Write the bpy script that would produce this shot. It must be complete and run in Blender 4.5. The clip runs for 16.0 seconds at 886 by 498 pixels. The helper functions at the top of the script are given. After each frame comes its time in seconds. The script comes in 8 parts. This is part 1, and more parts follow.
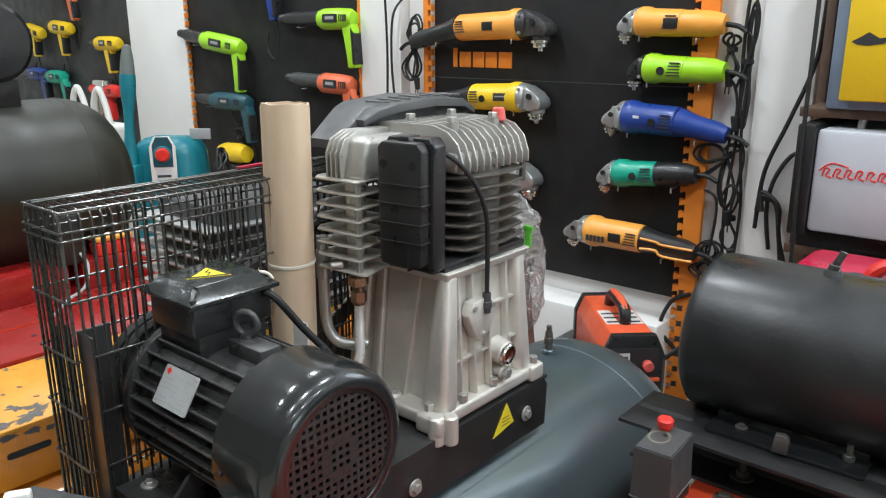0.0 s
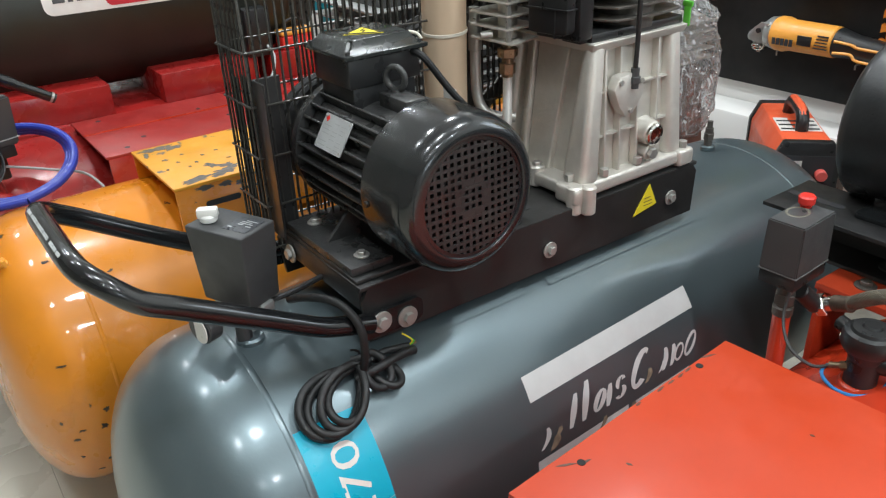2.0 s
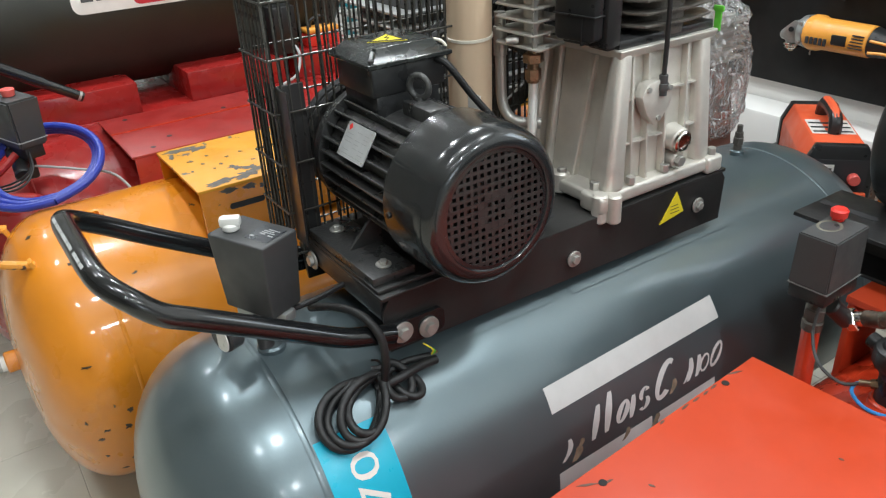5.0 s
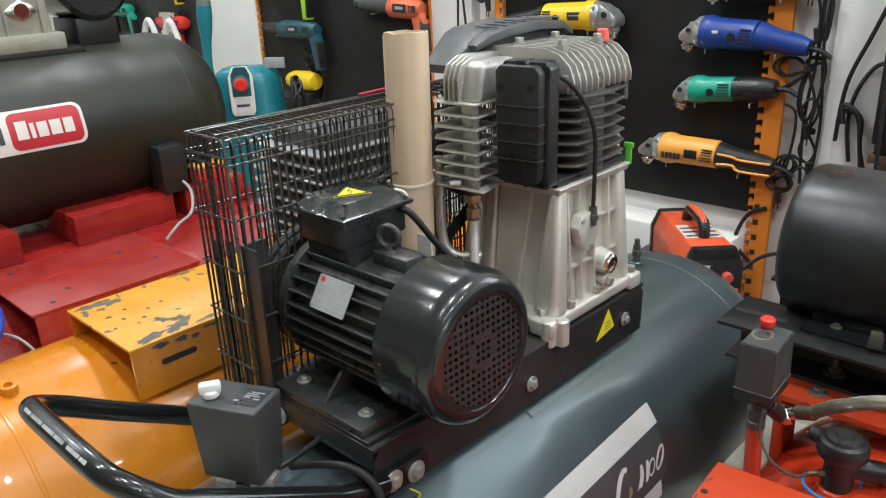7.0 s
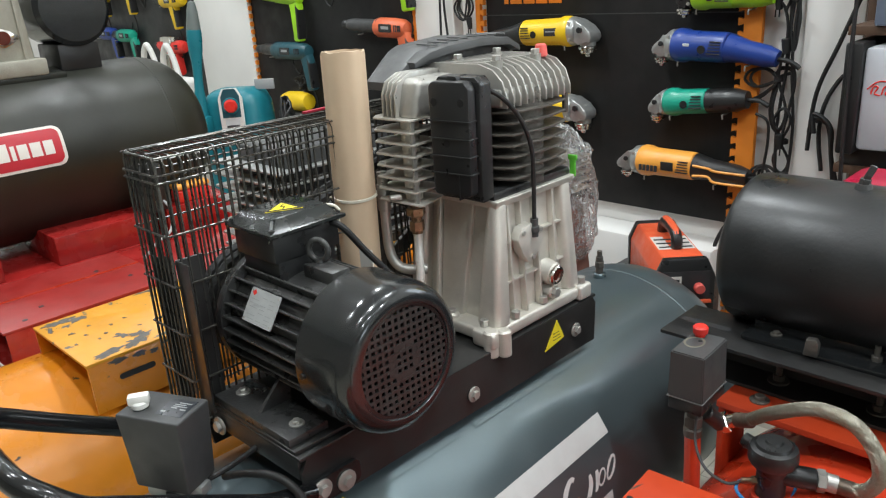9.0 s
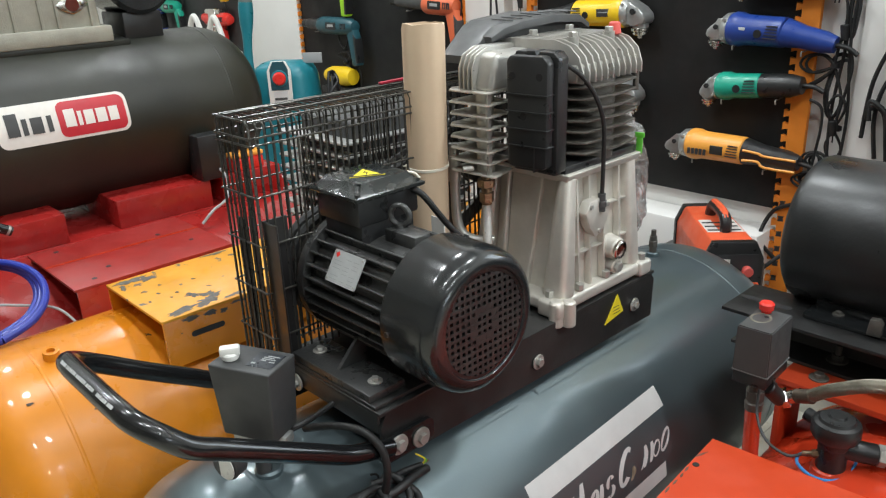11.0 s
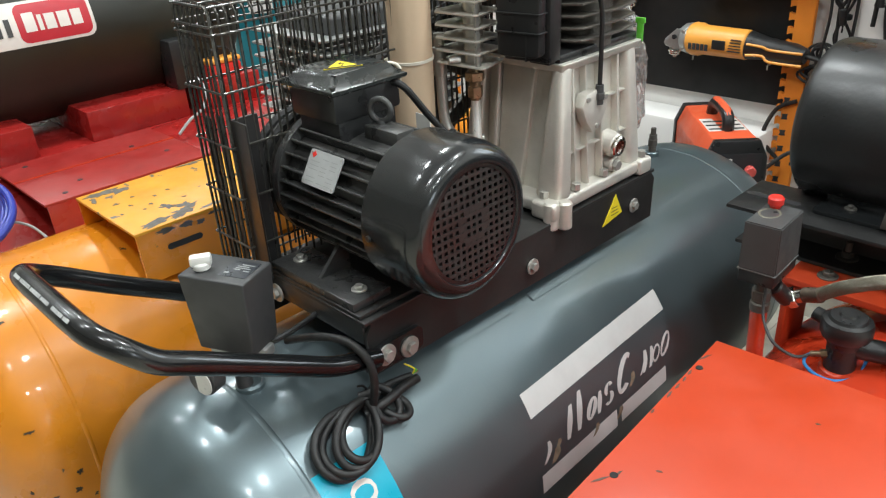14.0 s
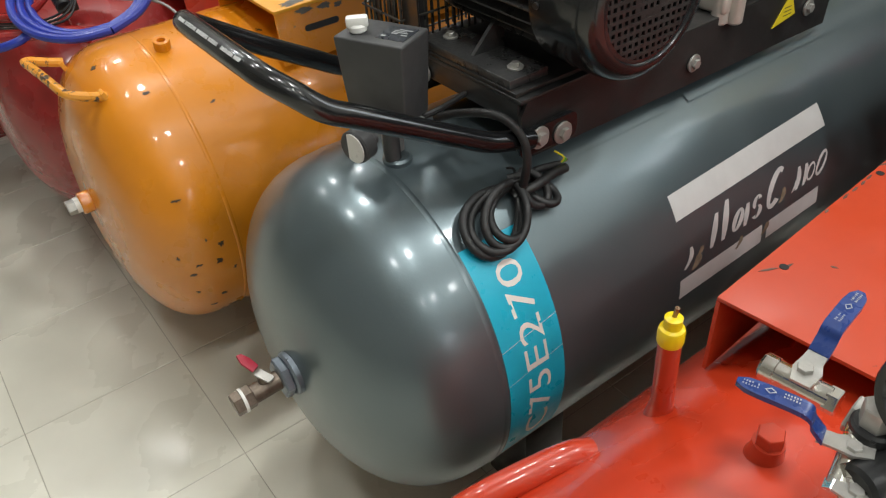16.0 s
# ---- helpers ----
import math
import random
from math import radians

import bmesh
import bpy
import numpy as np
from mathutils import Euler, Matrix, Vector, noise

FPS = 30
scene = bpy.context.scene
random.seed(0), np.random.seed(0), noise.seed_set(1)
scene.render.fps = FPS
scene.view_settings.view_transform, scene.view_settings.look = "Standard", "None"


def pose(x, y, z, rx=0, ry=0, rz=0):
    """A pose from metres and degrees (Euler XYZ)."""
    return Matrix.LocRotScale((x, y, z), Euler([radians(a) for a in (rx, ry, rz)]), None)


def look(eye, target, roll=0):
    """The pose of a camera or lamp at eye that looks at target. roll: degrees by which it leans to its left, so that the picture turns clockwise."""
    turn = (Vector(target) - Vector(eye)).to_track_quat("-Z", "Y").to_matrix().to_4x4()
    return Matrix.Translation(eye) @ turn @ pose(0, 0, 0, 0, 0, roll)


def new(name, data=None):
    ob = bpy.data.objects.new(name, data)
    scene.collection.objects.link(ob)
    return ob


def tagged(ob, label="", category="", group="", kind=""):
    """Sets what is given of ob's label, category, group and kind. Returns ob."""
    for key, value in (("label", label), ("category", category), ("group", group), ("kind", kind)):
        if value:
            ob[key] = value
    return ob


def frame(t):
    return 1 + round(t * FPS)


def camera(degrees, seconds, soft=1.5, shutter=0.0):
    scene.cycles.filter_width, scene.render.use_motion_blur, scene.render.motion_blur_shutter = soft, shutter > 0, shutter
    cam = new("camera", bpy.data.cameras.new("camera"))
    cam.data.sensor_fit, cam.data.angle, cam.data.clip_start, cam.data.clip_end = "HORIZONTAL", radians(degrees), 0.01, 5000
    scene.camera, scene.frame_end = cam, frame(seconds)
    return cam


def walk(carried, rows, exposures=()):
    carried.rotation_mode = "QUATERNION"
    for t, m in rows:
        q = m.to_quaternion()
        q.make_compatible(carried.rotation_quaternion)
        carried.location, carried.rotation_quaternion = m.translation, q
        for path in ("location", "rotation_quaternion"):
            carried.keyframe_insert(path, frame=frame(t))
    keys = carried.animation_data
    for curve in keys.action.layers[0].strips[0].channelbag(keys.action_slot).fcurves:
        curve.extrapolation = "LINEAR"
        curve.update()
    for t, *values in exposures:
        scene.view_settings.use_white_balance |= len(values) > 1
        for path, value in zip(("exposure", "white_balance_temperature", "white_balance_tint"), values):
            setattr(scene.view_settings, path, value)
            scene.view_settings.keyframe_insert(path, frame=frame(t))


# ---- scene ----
cam = camera(59.8, 16.0, soft=1.2)
PATH = [
    (0, (0.042, 0.052, 1.233), (-1.205, 1.523, 0.701), -0.1),
    (0.5, (0.079, 0.208, 1.162), (-1.26, 1.553, 0.53), -0.3),
    (1, (0.091, 0.213, 1.162), (-1.308, 1.418, 0.393), -1.8),
    (1.5, (0.151, 0.108, 1.194), (-1.287, 1.212, 0.349), -2.5),
    (2, (0.139, 0.036, 1.165), (-1.314, 1.054, 0.241), -2.6),
    (2.5, (0.137, 0.03, 1.17), (-1.346, 0.961, 0.203), -2.5),
    (3, (0.113, 0.012, 1.18), (-1.393, 0.86, 0.174), -2.3),
    (5.3, (0.129, 0.052, 1.184), (-1.339, 1.063, 0.277), -3.5),
    (5.5, (0.131, 0.048, 1.189), (-1.325, 1.102, 0.311), -4.0),
    (6, (0.085, 0.008, 1.242), (-1.302, 1.201, 0.433), -4.3),
    (6.5, (0.041, -0.072, 1.25), (-1.278, 1.234, 0.505), -3.4),
    (7, (0.023, -0.082, 1.25), (-1.273, 1.263, 0.534), -2.4),
    (7.5, (0.076, -0.04, 1.247), (-1.256, 1.286, 0.562), -3.0),
    (8, (0.131, -0.002, 1.247), (-1.219, 1.317, 0.585), -4.0),
    (10.5, (0.106, -0.076, 1.24), (-1.239, 1.228, 0.539), -2.6),
    (11, (0.099, -0.097, 1.242), (-1.271, 1.173, 0.53), -2.4),
    (11.5, (0.099, -0.087, 1.236), (-1.258, 1.138, 0.425), -2.2),
    (12, (0.075, -0.086, 1.169), (-1.255, 1.035, 0.182), -2.1),
    (12.5, (0.052, -0.098, 1.153), (-1.224, 0.95, 0.025), -0.5),
    (13, (0.059, -0.08, 1.179), (-1.221, 1.004, 0.089), -1.0),
    (13.5, (0.056, -0.078, 1.186), (-1.249, 1.079, 0.205), -2.6),
    (14, (0.061, -0.048, 1.192), (-1.244, 1.163, 0.281), -3.7),
    (14.5, (0.057, -0.037, 1.201), (-1.237, 1.228, 0.349), -4.2),
    (15, (0.069, -0.024, 1.21), (-1.215, 1.25, 0.356), -4.6),
    (15.5, (0.07, -0.023, 1.177), (-1.234, 1.137, 0.201), -4.5),
    (16, (0.015, -0.122, 1.11), (-1.285, 0.768, -0.121), -4.2),
]
walk(cam, [(t, look(eye, target, roll)) for t, eye, target, roll in PATH], [(0.0, -0.03, 6350, 11), (0.5, 0.05, 6375, 11), (3.0, -0.08, 6500, 10), (5.5, 0.0, 6525, 10), (8.0, -0.08, 6550, 10), (11.0, -0.07, 6600, 10), (12.5, -0.24, 6900, 10), (14.0, 0.09, 6650, 9), (15.0, 0.08, 6600, 9), (16.0, -0.29, 7000, 12)])

# ---- world, light, exposure ----
world = bpy.data.worlds.new("shop_world")
scene.world = world
world.use_nodes = True
world.node_tree.nodes["Background"].inputs[0].default_value = (0.8, 0.9, 1.0, 1)
world.node_tree.nodes["Background"].inputs[1].default_value = 0.05
LAMP = 16.6
WINDOW = 30.0
SHEEN_WINDOW = 18.0
LAMP_COLOUR = (0.90, 0.965, 1.0)
scene.view_settings.exposure = 0.0


# ---- materials ----
def mat(name, col, rough=0.5, metal=0.0, var=0.18, vscale=6.0, bump=0.03, bscale=120.0, chip=None, chipat=0.7,
        chipscale=25.0, coat=0.0, rvar=0.12, dust=None, dustamt=0.0, coatr=0.12):
    m = bpy.data.materials.new(name)
    m.use_nodes = True
    nt = m.node_tree
    N, L = nt.nodes, nt.links
    b = N["Principled BSDF"]
    tc = N.new("ShaderNodeTexCoord")
    n1 = N.new("ShaderNodeTexNoise")
    n1.inputs["Scale"].default_value = vscale
    n1.inputs["Detail"].default_value = 5
    n1.inputs["Roughness"].default_value = 0.62
    L.new(tc.outputs["Object"], n1.inputs["Vector"])
    ramp = N.new("ShaderNodeMapRange")
    ramp.inputs["From Min"].default_value = 0.3
    ramp.inputs["From Max"].default_value = 0.7
    ramp.inputs["To Min"].default_value = 1 - var
    ramp.inputs["To Max"].default_value = 1 + var
    L.new(n1.outputs["Fac"], ramp.inputs["Value"])
    mul = N.new("ShaderNodeVectorMath")
    mul.operation = "SCALE"
    mul.inputs[0].default_value = col
    L.new(ramp.outputs[0], mul.inputs["Scale"])
    out = mul.outputs[0]
    n2 = N.new("ShaderNodeTexNoise")
    n2.inputs["Scale"].default_value = bscale
    n2.inputs["Detail"].default_value = 3
    L.new(tc.outputs["Object"], n2.inputs["Vector"])
    if dust:
        nd = N.new("ShaderNodeTexNoise")
        nd.inputs["Scale"].default_value = 3.5
        nd.inputs["Detail"].default_value = 4
        L.new(tc.outputs["Object"], nd.inputs["Vector"])
        dr = N.new("ShaderNodeMapRange")
        dr.interpolation_type = "SMOOTHSTEP"
        dr.inputs["From Min"].default_value = 0.28
        dr.inputs["From Max"].default_value = 0.8
        dr.inputs["To Max"].default_value = dustamt
        L.new(nd.outputs["Fac"], dr.inputs["Value"])
        mx = N.new("ShaderNodeMix")
        mx.data_type = "RGBA"
        mx.inputs["B"].default_value = (*dust, 1)
        L.new(dr.outputs[0], mx.inputs["Factor"])
        L.new(out, mx.inputs["A"])
        out = mx.outputs["Result"]
    rr = N.new("ShaderNodeMapRange")
    rr.inputs["From Min"].default_value = 0.3
    rr.inputs["From Max"].default_value = 0.7
    rr.inputs["To Min"].default_value = max(0.03, rough - rvar)
    rr.inputs["To Max"].default_value = min(1.0, rough + rvar)
    n3 = N.new("ShaderNodeTexNoise")
    n3.inputs["Scale"].default_value = vscale * 3.1
    n3.inputs["Detail"].default_value = 6
    L.new(tc.outputs["Object"], n3.inputs["Vector"])
    L.new(n3.outputs["Fac"], rr.inputs["Value"])
    rout = rr.outputs[0]
    if chip:
        nc = N.new("ShaderNodeTexNoise")
        nc.inputs["Scale"].default_value = chipscale
        nc.inputs["Detail"].default_value = 7
        nc.inputs["Roughness"].default_value = 0.6
        L.new(tc.outputs["Object"], nc.inputs["Vector"])
        st = N.new("ShaderNodeMapRange")
        st.inputs["From Min"].default_value = chipat
        st.inputs["From Max"].default_value = chipat + 0.012
        L.new(nc.outputs["Fac"], st.inputs["Value"])
        mx = N.new("ShaderNodeMix")
        mx.data_type = "RGBA"
        mx.inputs["B"].default_value = (*chip, 1)
        L.new(st.outputs[0], mx.inputs["Factor"])
        L.new(out, mx.inputs["A"])
        out = mx.outputs["Result"]
    L.new(out, b.inputs["Base Color"])
    L.new(rout, b.inputs["Roughness"])
    b.inputs["Metallic"].default_value = metal
    b.inputs["Coat Weight"].default_value = coat
    b.inputs["Coat Roughness"].default_value = coatr
    if bump:
        bp = N.new("ShaderNodeBump")
        bp.inputs["Strength"].default_value = bump
        bp.inputs["Distance"].default_value = 0.004
        L.new(n2.outputs["Fac"], bp.inputs["Height"])
        L.new(bp.outputs["Normal"], b.inputs["Normal"])
    return m


GREY_TANK = mat("blue_grey_tank_paint", (0.124, 0.164, 0.178), 0.35, metal=0.62, coat=0.45, coatr=0.12, var=0.06, vscale=2.2, bump=0.03, bscale=200, dust=(0.20, 0.235, 0.245), dustamt=0.15, rvar=0.04)
ORANGE = mat("orange_tank_paint", (0.70, 0.235, 0.010), 0.32, coat=0.5, coatr=0.05, var=0.08, vscale=4, bump=0.03, bscale=18, chip=(0.045, 0.03, 0.02), chipat=0.715, chipscale=19)
YELLOW_WORN = mat("worn_yellow_paint", (0.70, 0.31, 0.024), 0.42, var=0.12, vscale=9, bump=0.12, bscale=40, chip=(0.10, 0.10, 0.105), chipat=0.645, chipscale=34)
RED_TANK = mat("glossy_red_tank_paint", (0.54, 0.042, 0.013), 0.30, coat=0.7, coatr=0.05, var=0.08, vscale=4, bump=0.05, bscale=9, chip=(0.10, 0.02, 0.015), chipat=0.76, chipscale=30)
RED_SHEET = mat("orange_red_sheet_paint", (0.50, 0.050, 0.014), 0.42, var=0.06, vscale=5, bump=0.02, bscale=90, chip=(0.09, 0.03, 0.02), chipat=0.75, chipscale=34)
DARK_RED = mat("dark_red_paint", (0.33, 0.015, 0.013), 0.28, coat=0.3, var=0.2, vscale=5, bump=0.04, bscale=30, dust=(0.38, 0.12, 0.11), dustamt=0.12)
RED_PLATE = mat("dusty_red_plate_paint", (0.36, 0.017, 0.014), 0.42, coat=0.1, var=0.2, vscale=6, bump=0.04, bscale=60, dust=(0.33, 0.10, 0.09), dustamt=0.3)
OLIVE = mat("olive_black_tank_paint", (0.0150, 0.0158, 0.0105), 0.46, coat=0.0, var=0.3, vscale=4, bump=0.04, bscale=160, dust=(0.042, 0.042, 0.029), dustamt=0.28)
BLACK_PAINT = mat("black_frame_paint", (0.0155, 0.0155, 0.0155), 0.40, var=0.25, vscale=9, bump=0.05, bscale=150, dust=(0.07, 0.067, 0.062), dustamt=0.3)
BLACK_GLOSS = mat("glossy_black_cover_paint", (0.012, 0.0132, 0.0140), 0.20, coat=0.35, coatr=0.07, var=0.2, vscale=7, bump=0.025, bscale=60, rvar=0.06, dust=(0.035, 0.04, 0.04), dustamt=0.1)
BLACK_MOTOR = mat("cast_black_motor_paint", (0.030, 0.0305, 0.031), 0.34, var=0.25, vscale=14, bump=0.2, bscale=220, dust=(0.11, 0.108, 0.10), dustamt=0.45)
BLACK_PLASTIC = mat("black_plastic", (0.0125, 0.013, 0.0135), 0.36, var=0.15, vscale=12, bump=0.06, bscale=500, dust=(0.055, 0.055, 0.053), dustamt=0.22)
GREY_PLASTIC = mat("dark_grey_plastic", (0.045, 0.046, 0.047), 0.5, var=0.10, vscale=10, bump=0.05, bscale=600, dust=(0.12, 0.12, 0.11), dustamt=0.2)
RUBBER = mat("black_cable_rubber", (0.012, 0.012, 0.012), 0.55, var=0.15, vscale=20, bump=0.03, bscale=300)
ALU = mat("cast_aluminium", (0.665, 0.64, 0.585), 0.44, metal=0.5, var=0.13, vscale=14, bump=0.2, bscale=420, dust=(0.40, 0.35, 0.28), dustamt=0.3)
ALU_FIN = mat("finned_aluminium", (0.46, 0.45, 0.42), 0.38, metal=0.65, var=0.14, vscale=18, bump=0.12, bscale=300, dust=(0.30, 0.27, 0.22), dustamt=0.2)
IRON = mat("dusty_cast_iron", (0.105, 0.098, 0.088), 0.46, metal=0.4, var=0.25, vscale=20, bump=0.3, bscale=280, dust=(0.16, 0.13, 0.10), dustamt=0.35)
STEEL = mat("zinc_plated_steel", (0.48, 0.47, 0.44), 0.40, metal=0.6, var=0.15, vscale=60, bump=0.08, bscale=300, dust=(0.25, 0.22, 0.18), dustamt=0.3)
OLIVE_CAST = mat("olive_grey_casting", (0.33, 0.32, 0.265), 0.5, metal=0.2, var=0.15, vscale=16, bump=0.2, bscale=260, dust=(0.22, 0.19, 0.15), dustamt=0.4)
DARK_BRASS = mat("dirty_dark_brass", (0.17, 0.135, 0.105), 0.42, metal=0.7, var=0.3, vscale=60, bump=0.1, bscale=200)
CRIMSON = mat("dull_crimson_vinyl", (0.42, 0.025, 0.05), 0.45, var=0.1, vscale=40)
STEEL_BLUE = mat("blued_steel", (0.20, 0.235, 0.27), 0.38, metal=0.6, var=0.15, vscale=30, bump=0.05, bscale=200)
PIPE = mat("bright_aluminium_pipe", (0.80, 0.79, 0.75), 0.35, metal=0.3, var=0.06, vscale=30, bump=0.05, bscale=200)
HANDLE_BLACK = mat("polished_black_tube_paint", (0.0075, 0.008, 0.0085), 0.20, coat=0.3, coatr=0.06, var=0.15, vscale=7, bump=0.02, bscale=90, rvar=0.05)
LID = mat("satin_black_lid_paint", (0.014, 0.016, 0.016), 0.24, var=0.2, vscale=9, bump=0.05, bscale=150, dust=(0.06, 0.065, 0.06), dustamt=0.35)
CHROME = mat("nickel_plated_brass", (0.70, 0.68, 0.63), 0.18, metal=1.0, var=0.08, vscale=30, bump=0.03, bscale=200)
BRASS = mat("tarnished_brass", (0.27, 0.19, 0.12), 0.36, metal=0.85, var=0.3, vscale=50, bump=0.1, bscale=200)
WIRE = mat("dusty_black_wire", (0.045, 0.044, 0.041), 0.33, metal=0.5, var=0.3, vscale=30, bump=0.05, dust=(0.21, 0.20, 0.17), dustamt=0.42)
CARD = mat("brown_cardboard", (0.60, 0.455, 0.315), 0.72, var=0.10, vscale=7, bump=0.06, bscale=90, dust=(0.50, 0.36, 0.23), dustamt=0.5)
TEAL_DECAL = mat("cyan_vinyl", (0.0, 0.41, 0.58), 0.35, var=0.05, vscale=12, bump=0.04, bscale=30)
SILVER_DECAL = mat("silver_grey_vinyl", (0.60, 0.61, 0.60), 0.4, var=0.05, vscale=20, bump=0.03, bscale=60)
WHITE_DECAL = mat("off_white_vinyl", (0.74, 0.71, 0.66), 0.45, var=0.05, vscale=30)
GLUE = mat("torn_vinyl_backing", (0.25, 0.20, 0.14), 0.7, var=0.3, vscale=60)
PLATE = mat("brushed_nameplate", (0.50, 0.51, 0.51), 0.4, metal=0.35, var=0.08, vscale=40, bump=0.03)
SHEEN_STOP = mat("dark_sheen_stop", (0.045, 0.045, 0.048), 0.6, var=0.1, vscale=2)
INK = mat("dark_print", (0.03, 0.03, 0.032), 0.6, var=0.05)
JOINT = mat("scuffed_joint_grey", (0.13, 0.13, 0.128), 0.5, var=0.2, vscale=60)
GREY_INK = mat("faint_grey_print", (0.36, 0.37, 0.37), 0.5, var=0.05)
YELLOW = mat("yellow_sign_vinyl", (0.80, 0.66, 0.03), 0.45, var=0.05, vscale=30)
WHITE_PLASTIC = mat("white_plastic", (0.75, 0.74, 0.70), 0.35, var=0.04, vscale=30)
ZIP = mat("natural_nylon", (0.70, 0.66, 0.55), 0.35, var=0.04, vscale=30)
RED_PLASTIC = mat("red_plastic", (0.72, 0.035, 0.025), 0.35, var=0.05, vscale=30)
PINK_PLASTIC = mat("faded_red_plastic", (0.75, 0.12, 0.10), 0.4, var=0.05, vscale=30)
SIGHT = mat("brown_sight_glass", (0.10, 0.018, 0.01), 0.08, coat=1.0, var=0.1, vscale=60, bump=0)
GREEN_PLASTIC = mat("bright_green_plastic", (0.12, 0.55, 0.05), 0.4, var=0.05)
BLUE_GRIP = mat("blue_vinyl_grip", (0.012, 0.040, 0.18), 0.30, var=0.08, vscale=30, coat=0.3)
BLUE_HOSE = mat("blue_rubber_hose", (0.02, 0.04, 0.32), 0.4, var=0.1, vscale=20)
BLUE_TUBE = mat("blue_nylon_tube", (0.04, 0.25, 0.60), 0.3, var=0.05)
BRAID = mat("braided_steel_hose", (0.33, 0.31, 0.25), 0.40, metal=0.7, var=0.12, vscale=200, bump=0.05, bscale=900)
FLOOR_TILE = mat("cream_floor_tile", (0.68, 0.665, 0.565), 0.30, coat=0.10, var=0.08, vscale=1.6, bump=0.015, bscale=60, dust=(0.50, 0.48, 0.40), dustamt=0.6)
GROUT = mat("grey_grout", (0.40, 0.375, 0.31), 0.8, var=0.15, vscale=20, bump=0.1)
WALL_PAINT = mat("white_wall_paint", (0.84, 0.83, 0.80), 0.55, var=0.04, vscale=2.5, bump=0.06, bscale=90, dust=(0.70, 0.69, 0.66), dustamt=0.25)
# board black, also used as painted-in shade on discs drawn as holes
BOARD_AND_HOLE = mat("black_board_and_hole_shade", (0.0040, 0.0039, 0.0039), 0.68, var=0.25, vscale=4, bump=0.05, bscale=140, dust=(0.013, 0.012, 0.011), dustamt=0.3)
BOARD_GREY = mat("grey_display_board", (0.028, 0.029, 0.029), 0.5, var=0.2, vscale=4, bump=0.05, bscale=140)
FOAM = mat("orange_foam_mat", (0.80, 0.24, 0.02), 0.7, var=0.08, vscale=12, bump=0.1, bscale=300)
BACK_WALL = mat("fill_cutting_beige", (0.30, 0.285, 0.255), 0.7, var=0.10, vscale=2, bump=0.05)
CEIL = mat("white_ceiling", (0.80, 0.81, 0.82), 0.7, var=0.03, vscale=2)
TUBE_LIGHT = mat("led_diffuser", (0.85, 0.87, 0.88), 0.5, var=0, bump=0)
TEAL_BODY = mat("teal_plastic", (0.012, 0.19, 0.235), 0.38, var=0.06, vscale=12)
TEAL_DARK = mat("dark_teal_plastic", (0.015, 0.075, 0.095), 0.45, var=0.08, vscale=12)
LIME = mat("lime_plastic", (0.36, 0.72, 0.02), 0.4, var=0.05, vscale=12)
TOOL_ORANGE = mat("tool_orange_plastic", (0.88, 0.38, 0.06), 0.4, var=0.06, vscale=12)
TOOL_RUST = mat("tool_rust_orange_plastic", (0.68, 0.14, 0.055), 0.45, var=0.06, vscale=12)
TOOL_YELLOW = mat("tool_yellow_plastic", (0.82, 0.54, 0.015), 0.4, var=0.05, vscale=12)
TOOL_BLUE = mat("tool_blue_plastic", (0.016, 0.050, 0.26), 0.38, var=0.08, vscale=12)
TOOL_GREEN = mat("tool_green_plastic", (0.01, 0.33, 0.22), 0.4, var=0.05, vscale=12)
GEAR = mat("die_cast_gear_housing", (0.43, 0.44, 0.43), 0.4, metal=0.7, var=0.12, vscale=40, bump=0.1)
WELDER = mat("welder_orange_red", (0.80, 0.12, 0.045), 0.42, var=0.05, vscale=10)
OFF_WHITE = mat("off_white_enamel", (0.50, 0.525, 0.56), 0.4, var=0.05, vscale=8)
SHELF = mat("brown_shelf_board", (0.10, 0.055, 0.032), 0.6, var=0.2, vscale=12)


